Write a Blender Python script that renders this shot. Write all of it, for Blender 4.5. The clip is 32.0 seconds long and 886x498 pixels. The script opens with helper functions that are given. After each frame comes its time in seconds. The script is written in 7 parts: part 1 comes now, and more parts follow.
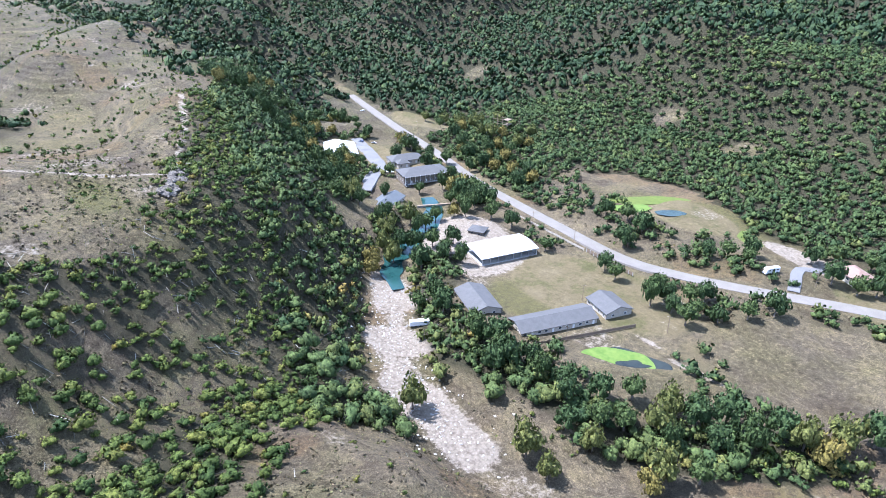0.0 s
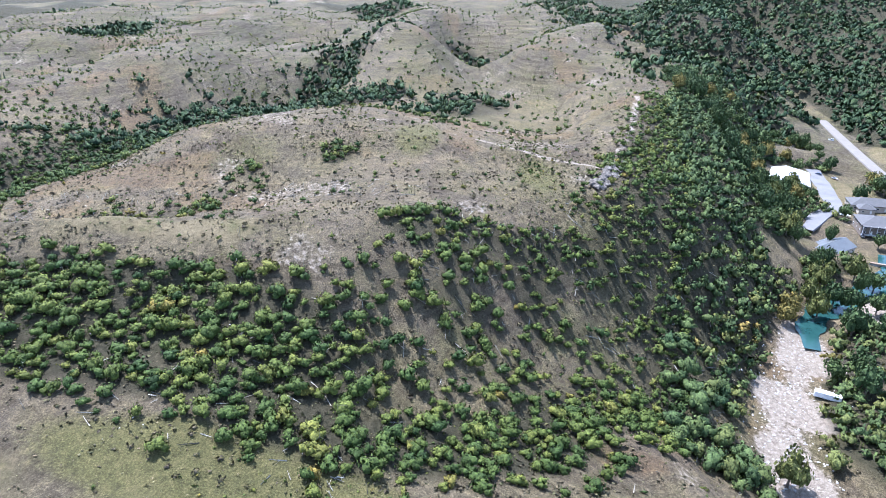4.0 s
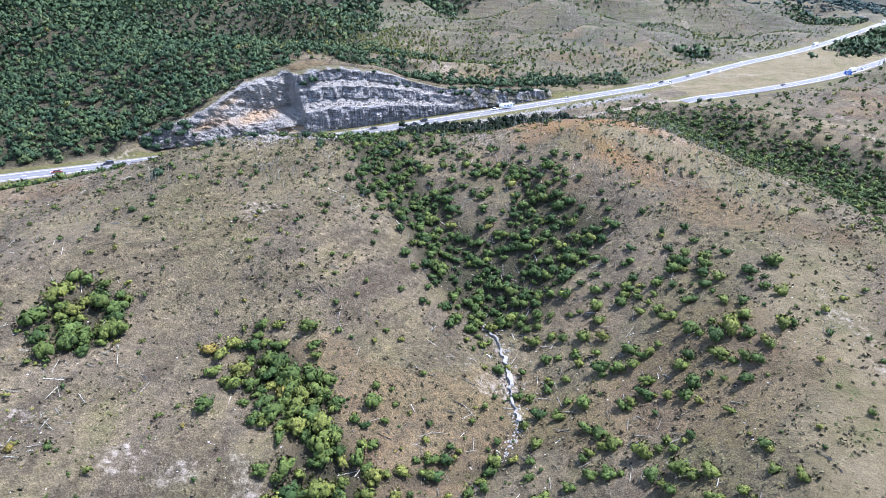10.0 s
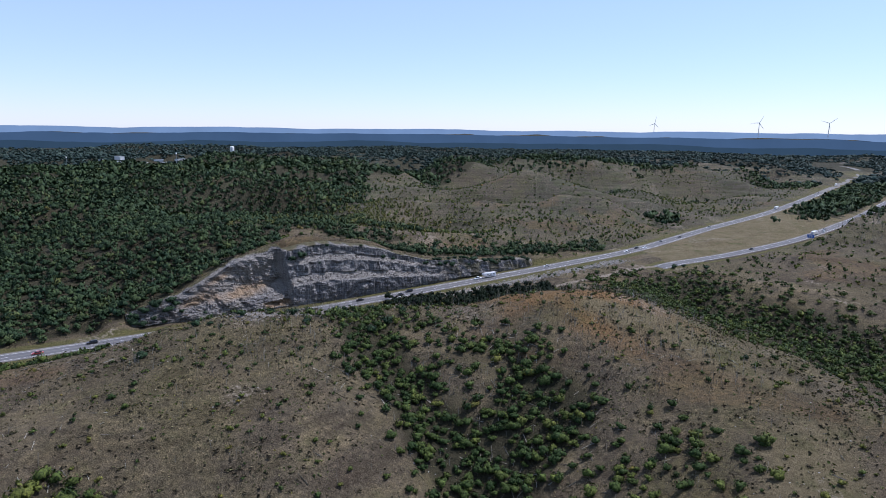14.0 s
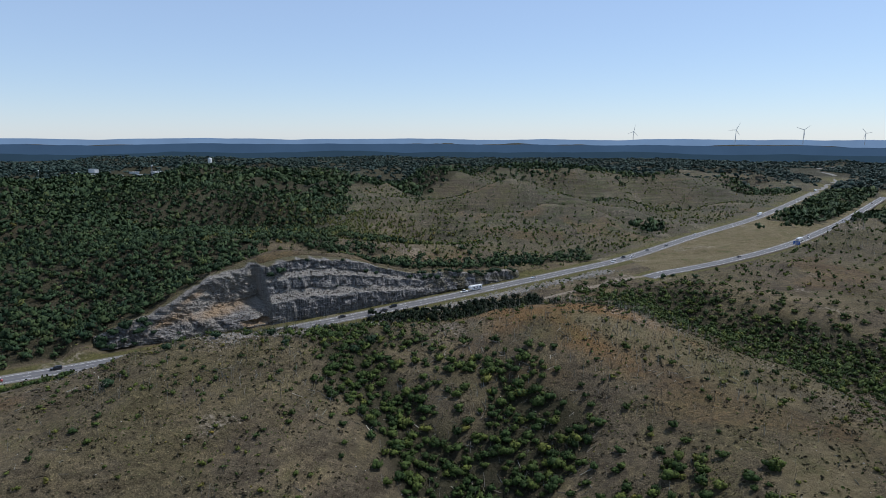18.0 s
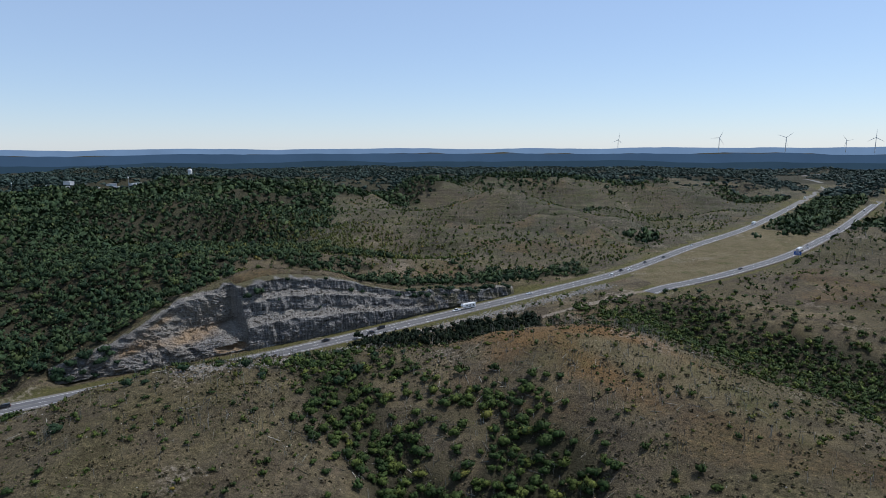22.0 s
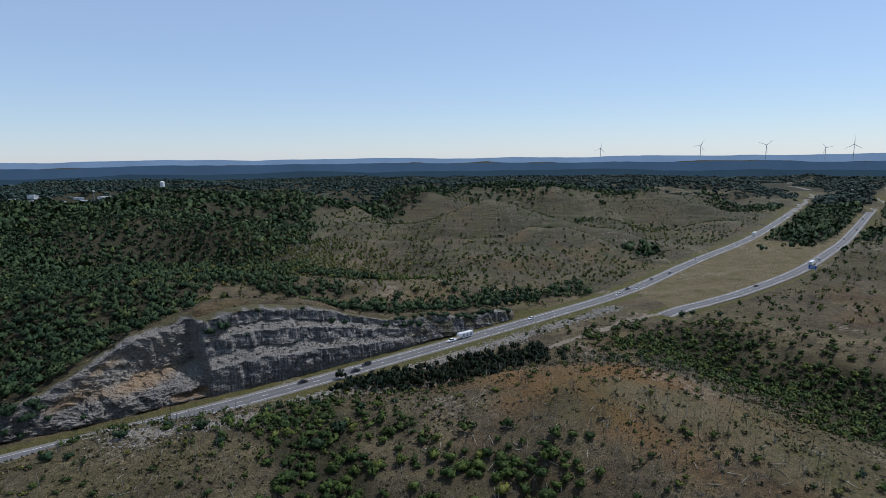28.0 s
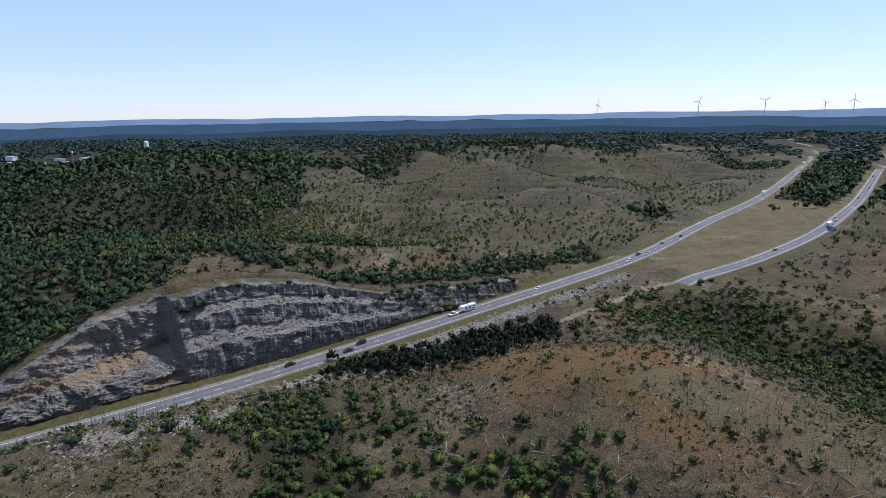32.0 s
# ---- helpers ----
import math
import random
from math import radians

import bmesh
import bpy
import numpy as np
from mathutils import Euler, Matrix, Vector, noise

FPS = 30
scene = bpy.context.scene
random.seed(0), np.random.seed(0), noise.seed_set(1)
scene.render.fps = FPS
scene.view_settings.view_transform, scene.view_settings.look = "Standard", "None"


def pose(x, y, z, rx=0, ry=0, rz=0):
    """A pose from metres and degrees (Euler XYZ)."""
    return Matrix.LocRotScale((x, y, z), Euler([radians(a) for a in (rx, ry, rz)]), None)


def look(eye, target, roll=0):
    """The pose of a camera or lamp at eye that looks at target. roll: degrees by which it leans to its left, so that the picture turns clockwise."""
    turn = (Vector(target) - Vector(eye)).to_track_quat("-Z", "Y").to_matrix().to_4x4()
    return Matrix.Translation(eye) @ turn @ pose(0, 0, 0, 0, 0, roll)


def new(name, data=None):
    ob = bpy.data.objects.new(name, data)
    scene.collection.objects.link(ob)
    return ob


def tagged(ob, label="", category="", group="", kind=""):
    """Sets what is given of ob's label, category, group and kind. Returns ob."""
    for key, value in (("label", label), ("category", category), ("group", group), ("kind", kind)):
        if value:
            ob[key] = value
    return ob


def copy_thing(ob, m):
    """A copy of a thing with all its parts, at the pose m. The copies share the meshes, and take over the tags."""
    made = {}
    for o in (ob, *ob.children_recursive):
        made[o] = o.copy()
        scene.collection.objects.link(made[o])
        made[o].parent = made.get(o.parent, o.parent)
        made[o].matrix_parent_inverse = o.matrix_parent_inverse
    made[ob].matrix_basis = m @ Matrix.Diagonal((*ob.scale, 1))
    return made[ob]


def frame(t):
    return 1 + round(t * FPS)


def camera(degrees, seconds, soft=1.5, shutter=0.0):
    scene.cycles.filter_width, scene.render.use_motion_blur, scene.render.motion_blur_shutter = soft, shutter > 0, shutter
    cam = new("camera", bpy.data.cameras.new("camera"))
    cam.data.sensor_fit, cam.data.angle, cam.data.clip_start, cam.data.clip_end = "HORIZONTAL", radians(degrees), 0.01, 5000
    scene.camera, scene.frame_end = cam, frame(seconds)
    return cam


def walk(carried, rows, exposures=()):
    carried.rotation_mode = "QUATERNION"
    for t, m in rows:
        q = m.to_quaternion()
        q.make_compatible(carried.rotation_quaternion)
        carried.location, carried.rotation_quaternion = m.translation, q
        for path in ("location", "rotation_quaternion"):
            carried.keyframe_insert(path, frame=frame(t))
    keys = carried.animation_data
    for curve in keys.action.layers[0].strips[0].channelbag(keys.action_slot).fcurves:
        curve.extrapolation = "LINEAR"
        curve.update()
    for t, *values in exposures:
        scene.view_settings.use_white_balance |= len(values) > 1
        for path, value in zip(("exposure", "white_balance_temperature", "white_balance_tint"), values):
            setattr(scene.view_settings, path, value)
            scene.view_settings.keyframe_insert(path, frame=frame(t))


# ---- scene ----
# ---- camera and path ----
cam = camera(71.12, 32.0, soft=0.7)
ROWS = [
    (0, -0.68, -1.67, 94.53, 64.32, -0.06, -127.15), (0.5, -0.54, -1.61, 94.47, 64.32, 0.07, -126.35),
    (1, -0.46, -1.61, 94.42, 64.26, 0.02, -120.46), (1.5, -0.40, -1.66, 94.40, 64.17, -0.05, -117.81),
    (2, -0.45, -1.66, 94.34, 64.12, -0.00, -113.48), (2.5, -0.59, -1.68, 94.26, 64.13, 0.02, -108.93),
    (4.5, -1.13, -1.50, 94.05, 65.34, 0.36, -77.06), (5, -1.26, -1.38, 94.03, 65.35, -0.04, -66.12),
    (5.5, -1.42, -1.28, 93.97, 65.36, -0.37, -56.18), (6, -1.52, -1.18, 93.88, 65.20, -0.75, -43.37),
    (6.5, -1.50, -1.14, 93.72, 65.03, -1.09, -30.79), (7, -1.32, -1.04, 93.41, 64.82, -1.34, -19.83),
    (7.5, -0.92, -0.64, 93.07, 64.65, -1.43, -9.48), (8, -0.42, -0.29, 92.79, 64.48, -1.51, 0.34),
    (8.5, -0.05, -0.16, 92.74, 64.49, -1.45, 3.25), (9, 0.10, -0.15, 93.05, 64.55, -1.35, 3.81),
    (9.5, 0.07, -0.06, 93.80, 64.58, -1.25, 4.05), (10, 0.00, -0.00, 95.00, 64.59, -1.13, 3.99),
    (10.5, -0.04, 0.06, 96.58, 64.61, -1.06, 3.81), (11, -0.12, 0.08, 98.23, 64.62, -1.04, 3.69),
    (11.5, -0.15, 0.07, 99.97, 64.89, -0.97, 3.49), (12, -0.14, 0.14, 101.65, 66.75, -0.91, 3.23),
    (12.5, -0.14, 0.21, 103.15, 70.39, -0.84, 3.07), (13, -0.17, 0.29, 104.09, 74.86, -0.80, 2.89),
    (13.5, -0.07, 0.36, 104.40, 77.71, -0.69, 2.69), (14, 0.14, 0.48, 104.35, 78.84, -0.60, 2.47),
    (14.5, 0.34, 0.70, 104.14, 78.95, -0.52, 2.27), (16.5, -0.47, 5.37, 104.15, 79.39, -0.24, 1.34),
    (17, -0.96, 7.81, 104.20, 79.47, -0.23, 1.14), (17.5, -1.43, 10.41, 104.26, 79.58, -0.21, 0.94),
    (18, -1.83, 13.17, 104.31, 79.69, -0.13, 0.72), (18.5, -2.27, 16.04, 104.33, 79.82, -0.15, 0.54),
    (19, -2.69, 19.06, 104.31, 79.90, -0.09, 0.37), (19.5, -3.05, 22.16, 104.20, 80.01, -0.03, 0.14),
    (20, -3.46, 25.29, 104.07, 80.14, 0.00, -0.00), (20.5, -3.85, 28.55, 104.03, 80.25, 0.04, -0.17),
    (21, -4.18, 31.94, 104.01, 80.35, 0.09, -0.34), (21.5, -4.53, 35.42, 103.98, 80.45, 0.16, -0.49),
    (22, -4.96, 38.89, 103.95, 80.54, 0.17, -0.65), (22.5, -5.47, 42.27, 103.88, 80.63, 0.16, -0.82),
    (23, -5.94, 45.54, 103.81, 80.72, 0.17, -0.95), (23.5, -6.28, 48.89, 103.93, 80.82, 0.20, -1.11),
    (24, -6.55, 52.46, 104.07, 80.90, 0.20, -1.26), (24.5, -6.85, 56.31, 104.15, 80.98, 0.28, -1.39),
    (25, -7.22, 60.31, 104.19, 81.04, 0.30, -1.55), (25.5, -7.74, 64.33, 104.22, 81.10, 0.38, -1.72),
    (27.5, -9.78, 80.26, 104.00, 81.31, 0.53, -2.23), (28, -10.15, 84.20, 103.72, 81.39, 0.54, -2.34),
    (28.5, -10.52, 88.13, 103.50, 81.45, 0.63, -2.40), (29, -10.83, 92.06, 103.34, 81.51, 0.69, -2.50),
    (29.5, -11.09, 96.04, 103.18, 81.57, 0.67, -2.61), (30, -11.36, 100.03, 103.07, 81.59, 0.70, -2.70),
    (30.5, -11.61, 103.85, 102.94, 81.64, 0.77, -2.78), (31, -11.72, 107.55, 102.77, 81.18, 0.82, -2.85),
    (31.5, -11.79, 111.21, 102.62, 79.04, 0.86, -2.86), (32, -11.84, 114.82, 102.57, 77.59, 0.84, -2.92),
]

walk(cam, [(r[0], pose(*r[1:])) for r in ROWS],
     exposures=[(0, 1.84, 5360, 18), (7.0, 1.88, 5360, 19), (9.0, 1.72, 5450, 20), (11.8, 1.74, 5400, 19), (12.8, 1.5, 5150, 13), (14.0, 0.14, 5650, 20), (16.0, -0.18, 5950, 12), (27.5, -0.27, 5900, 12), (30.6, -0.35, 5850, 12), (32.0, 0.1, 5850, 16)])

# ---- world, sun ----
SUN_AZ = math.atan2(0.86, 0.51)      # clockwise from +y
SUN_EL = radians(59)
world = bpy.data.worlds.new("sky_world")
scene.world = world
world.use_nodes = True
wn = world.node_tree.nodes
sky = wn.new("ShaderNodeTexSky")
sky.sky_type = "NISHITA"
sky.sun_disc = False
sky.sun_elevation, sky.sun_rotation = SUN_EL, SUN_AZ
sky.altitude, sky.air_density, sky.dust_density, sky.ozone_density = 300, 1.0, 0.1, 4.0
wn["Background"].inputs["Strength"].default_value = 0.128
haze = wn.new("ShaderNodeMix")          # thin autumn haze evens the sky out
haze.data_type = "RGBA"
haze.inputs["Factor"].default_value = 0.42
haze.inputs["B"].default_value = (4.9, 5.9, 7.3, 1)
world.node_tree.links.new(sky.outputs[0], haze.inputs["A"])
world.node_tree.links.new(haze.outputs["Result"], wn["Background"].inputs["Color"])
sun = new("sun", bpy.data.lights.new("sun", "SUN"))
sun.data.energy, sun.data.angle, sun.data.color = 5.0, radians(0.53), (1.0, 0.96, 0.91)
sv = Vector((math.sin(SUN_AZ) * math.cos(SUN_EL), math.cos(SUN_AZ) * math.cos(SUN_EL), math.sin(SUN_EL)))
sun.matrix_world = look(sv * 300, (0, 0, 0))

# ---- materials ----
def nodes_of(name):
    m = bpy.data.materials.new(name)
    m.use_nodes = True
    t = m.node_tree
    return m, t, t.nodes, t.links, t.nodes["Principled BSDF"]


def noise_node(t, scale, detail=4.0, rough=0.6, vec=None):
    n = t.nodes.new("ShaderNodeTexNoise")
    n.inputs["Scale"].default_value, n.inputs["Detail"].default_value, n.inputs["Roughness"].default_value = scale, detail, rough
    if vec is None:
        vec = t.nodes.new("ShaderNodeNewGeometry").outputs["Position"]
    t.links.new(vec, n.inputs["Vector"])
    return n.outputs["Fac"]


def ramp(t, fac, stops):
    r = t.nodes.new("ShaderNodeValToRGB")
    while len(r.color_ramp.elements) < len(stops):
        r.color_ramp.elements.new(0.5)
    for e, (p, c) in zip(r.color_ramp.elements, stops):
        e.position, e.color = p, (*c, 1)
    t.links.new(fac, r.inputs["Fac"])
    return r.outputs["Color"]


def mix(t, fac, a, b, kind="MIX"):
    m = t.nodes.new("ShaderNodeMix")
    m.data_type, m.blend_type = "RGBA", kind
    for v, s in ((fac, m.inputs["Factor"]), (a, m.inputs["A"]), (b, m.inputs["B"])):
        if isinstance(v, (int, float)):
            s.default_value = v
        elif isinstance(v, tuple):
            s.default_value = (*v, 1)
        else:
            t.links.new(v, s)
    return m.outputs["Result"]


def attr(t, name):
    a = t.nodes.new("ShaderNodeAttribute")
    a.attribute_name = name
    return a.outputs["Fac"]


def math_node(t, op, a, b=0.0):
    m = t.nodes.new("ShaderNodeMath")
    m.operation, m.use_clamp = op, False
    for v, s in ((a, m.inputs[0]), (b, m.inputs[1])):
        if isinstance(v, (int, float)):
            s.default_value = v
        else:
            t.links.new(v, s)
    return m.outputs[0]


def step(t, fac, lo, hi):
    m = t.nodes.new("ShaderNodeMapRange")
    m.interpolation_type = "SMOOTHSTEP"
    m.inputs["From Min"].default_value, m.inputs["From Max"].default_value = lo, hi
    t.links.new(fac, m.inputs["Value"])
    return m.outputs["Result"]


def bump(t, b, height, dist, strength=1.0):
    n = t.nodes.new("ShaderNodeBump")
    n.inputs["Distance"].default_value, n.inputs["Strength"].default_value = dist, strength
    t.links.new(height, n.inputs["Height"])
    t.links.new(n.outputs["Normal"], b.inputs["Normal"])


def plain(name, c1, c2, scale=2.0, rough=0.8, metal=0.0, dist=0.0, fine=20.0):
    """A surface with stains at one scale and grain at another."""
    m, t, n, l, b = nodes_of(name)
    big = noise_node(t, scale, 5)
    small = noise_node(t, fine, 3)
    col = ramp(t, big, [(0.3, c1), (0.7, c2)])
    col = mix(t, 0.35, col, ramp(t, small, [(0.3, tuple(x * 0.6 for x in c1)), (0.7, c2)]))
    l.new(col, b.inputs["Base Color"])
    b.inputs["Roughness"].default_value, b.inputs["Metallic"].default_value = rough, metal
    b.inputs["Specular IOR Level"].default_value = 0.25
    if dist:
        bump(t, b, small, dist)
    return m


def leaf_mat(name, stops):
    """Foliage; each plant has its own value of 'tint' and each clump its own island value."""
    m, t, n, l, b = nodes_of(name)
    g = n.new("ShaderNodeNewGeometry")
    col = ramp(t, attr(t, "tint"), stops)
    k = ramp(t, g.outputs["Random Per Island"], [(0.0, (0.32, 0.34, 0.30)), (1.0, (0.70, 0.69, 0.64))])
    col = mix(t, 1.0, col, k, "MULTIPLY")
    grain = noise_node(t, 1.5, 3, 0.8)
    col = mix(t, 1.0, col, ramp(t, grain, [(0.34, (0.42, 0.45, 0.45)), (0.5, (0.95, 0.95, 0.95)), (0.64, (1.42, 1.38, 1.22))]), "MULTIPLY")
    l.new(col, b.inputs["Base Color"])
    bump(t, b, grain, 0.35)
    b.inputs["Roughness"].default_value = 0.75
    b.inputs["Specular IOR Level"].default_value = 0.12
    return m


GREEN = [(0.0, (0.050, 0.088, 0.026)), (0.35, (0.098, 0.140, 0.034)), (0.65, (0.165, 0.188, 0.042)), (0.88, (0.21, 0.20, 0.048)), (1.0, (0.27, 0.205, 0.048))]
M_LEAF = leaf_mat("shrub_leaves", GREEN)
M_WOODS = leaf_mat("oak_leaves", [(0.0, (0.034, 0.070, 0.037)), (0.5, (0.068, 0.110, 0.046)), (0.85, (0.126, 0.154, 0.052)), (1.0, (0.21, 0.18, 0.055))])
M_VALLEY = leaf_mat("valley_leaves", [(0.0, (0.056, 0.098, 0.040)), (0.5, (0.108, 0.152, 0.052)), (0.8, (0.19, 0.20, 0.062)), (1.0, (0.33, 0.24, 0.07))])
M_CEDAR = leaf_mat("cedar_leaves", [(0.0, (0.012, 0.026, 0.016)), (0.6, (0.020, 0.038, 0.020)), (1.0, (0.035, 0.052, 0.024))])
M_BRUSH = leaf_mat("dry_brush", [(0.0, (0.121, 0.094, 0.066)), (0.6, (0.165, 0.138, 0.088)), (1.0, (0.187, 0.176, 0.088))])
# distance haze is mixed into these leaf colours as a blue shift
M_HAZEWOOD = leaf_mat("haze_tinted_woods", [(0.0, (0.046, 0.080, 0.075)), (0.6, (0.062, 0.100, 0.090)), (1.0, (0.085, 0.118, 0.095))])
M_TUFT = leaf_mat("dry_grass_tufts", [(0.0, (0.20, 0.15, 0.10)), (0.5, (0.28, 0.22, 0.14)), (1.0, (0.26, 0.25, 0.12))])
M_TRUNK = plain("bark", (0.10, 0.08, 0.065), (0.2, 0.17, 0.14), 1.0, 0.9)
M_DEAD = leaf_mat("weathered_deadwood", [(0.0, (0.16, 0.14, 0.12)), (0.5, (0.36, 0.33, 0.30)), (1.0, (0.56, 0.53, 0.49))])


def ground_mat():
    m, t, n, l, b = nodes_of("hill_ground")
    big = noise_node(t, 0.012, 5, 0.65)
    mid = noise_node(t, 0.07, 6, 0.7)
    fine = noise_node(t, 0.5, 6, 0.75)
    grain = noise_node(t, 2.2, 4, 0.75)
    # dry hill: greyish pink litter, straw, bare soil
    hill = ramp(t, mid, [(0.30, (0.145, 0.122, 0.100)), (0.45, (0.19, 0.162, 0.134)), (0.58, (0.235, 0.20, 0.148)), (0.72, (0.195, 0.182, 0.112))])
    hill = mix(t, step(t, big, 0.45, 0.7), hill, ramp(t, fine, [(0.3, (0.125, 0.117, 0.070)), (0.6, (0.21, 0.185, 0.118)), (0.8, (0.26, 0.225, 0.15))]))
    speck = ramp(t, grain, [(0.32, (0.15, 0.145, 0.125)), (0.44, (0.66, 0.64, 0.60)), (0.55, (1.15, 1.13, 1.09)), (0.67, (2.5, 2.42, 2.3))])
    hill = mix(t, 0.55, hill, speck, "MULTIPLY")
    patch = ramp(t, fine, [(0.33, (0.34, 0.33, 0.30)), (0.46, (0.82, 0.82, 0.81)), (0.56, (1.12, 1.12, 1.12)), (0.67, (1.85, 1.8, 1.74))])
    hill = mix(t, 0.65, hill, patch, "MULTIPLY")
    mp = n.new("ShaderNodeMapping")
    mp.inputs["Scale"].default_value = (0.016, 0.016, 0.42)
    l.new(n.new("ShaderNodeNewGeometry").outputs["Position"], mp.inputs["Vector"])
    beds = noise_node(t, 1.0, 5, 0.65, mp.outputs["Vector"])
    hill = mix(t, 0.8, hill, ramp(t, beds, [(0.34, (0.62, 0.60, 0.60)), (0.48, (0.95, 0.95, 0.95)), (0.6, (1.15, 1.13, 1.1)), (0.7, (1.5, 1.47, 1.42))]), "MULTIPLY")
    purple = step(t, noise_node(t, 0.03, 4, 0.6), 0.5, 0.68)
    hill = mix(t, purple, hill, mix(t, 1.0, hill, (0.88, 0.85, 0.86), "MULTIPLY"))
    burnt = ramp(t, fine, [(0.3, (0.064, 0.060, 0.052)), (0.5, (0.138, 0.126, 0.110)), (0.7, (0.25, 0.226, 0.195))])
    burnt = mix(t, step(t, mid, 0.42, 0.62), burnt, mix(t, 1.0, burnt, (0.72, 0.86, 0.62), "MULTIPLY"))
    burnt = mix(t, 0.7, burnt, ramp(t, beds, [(0.36, (0.65, 0.63, 0.62)), (0.5, (1.0, 1.0, 1.0)), (0.66, (1.6, 1.55, 1.5))]), "MULTIPLY")
    hill = mix(t, attr(t, "burnt"), hill, burnt)
    rust = step(t, math_node(t, "MULTIPLY", attr(t, "rust"), math_node(t, "ADD", fine, 0.3)), 0.35, 0.8)
    hill = mix(t, rust, hill, ramp(t, grain, [(0.3, (0.19, 0.115, 0.058)), (0.7, (0.40, 0.25, 0.125))]))
    hill = mix(t, 1.0, hill, (1.0, 1.0, 0.90), "MULTIPLY")
    # short green grass
    lush = ramp(t, fine, [(0.3, (0.10, 0.11, 0.045)), (0.5, (0.17, 0.165, 0.07)), (0.75, (0.25, 0.22, 0.11))])
    lush = mix(t, 0.5, lush, speck, "MULTIPLY")
    col = mix(t, step(t, math_node(t, "ADD", attr(t, "lush"), math_node(t, "MULTIPLY", math_node(t, "SUBTRACT", fine, 0.5), 0.9)), 0.3, 0.75), hill, lush)
    # straw lawn
    straw = ramp(t, mid, [(0.35, (0.17, 0.165, 0.075)), (0.5, (0.25, 0.21, 0.125)), (0.68, (0.30, 0.25, 0.16))])
    straw = mix(t, 0.4, straw, patch, "MULTIPLY")
    col = mix(t, step(t, attr(t, "straw"), 0.3, 0.7), col, straw)
    # limestone rubble and gravel
    v = n.new("ShaderNodeTexVoronoi")
    v.inputs["Scale"].default_value = 0.9
    l.new(n.new("ShaderNodeNewGeometry").outputs["Position"], v.inputs["Vector"])
    pale = ramp(t, fine, [(0.28, (0.25, 0.205, 0.165)), (0.5, (0.47, 0.41, 0.35)), (0.72, (0.64, 0.58, 0.52))])
    pale = mix(t, 0.5, pale, ramp(t, v.outputs["Distance"], [(0.1, (1.1, 1.1, 1.1)), (0.7, (0.6, 0.58, 0.55))]), "MULTIPLY")
    pm = math_node(t, "ADD", attr(t, "pale"), math_node(t, "MULTIPLY", math_node(t, "SUBTRACT", fine, 0.5), 1.0))
    col = mix(t, step(t, pm, 0.42, 0.68), col, pale)
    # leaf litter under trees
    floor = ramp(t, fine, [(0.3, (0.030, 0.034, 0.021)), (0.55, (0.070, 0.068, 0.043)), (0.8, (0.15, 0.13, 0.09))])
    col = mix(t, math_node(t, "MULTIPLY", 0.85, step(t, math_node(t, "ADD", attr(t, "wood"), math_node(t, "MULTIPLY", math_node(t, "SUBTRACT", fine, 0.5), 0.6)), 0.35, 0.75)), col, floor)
    col = mix(t, 1.0, col, (0.465, 0.450, 0.408), "MULTIPLY")
    l.new(col, b.inputs["Base Color"])
    b.inputs["Roughness"].default_value = 0.95
    b.inputs["Specular IOR Level"].default_value = 0.08
    bump(t, b, math_node(t, "ADD", grain, math_node(t, "MULTIPLY", fine, 2.0)), 0.55)
    return m


M_GROUND = ground_mat()


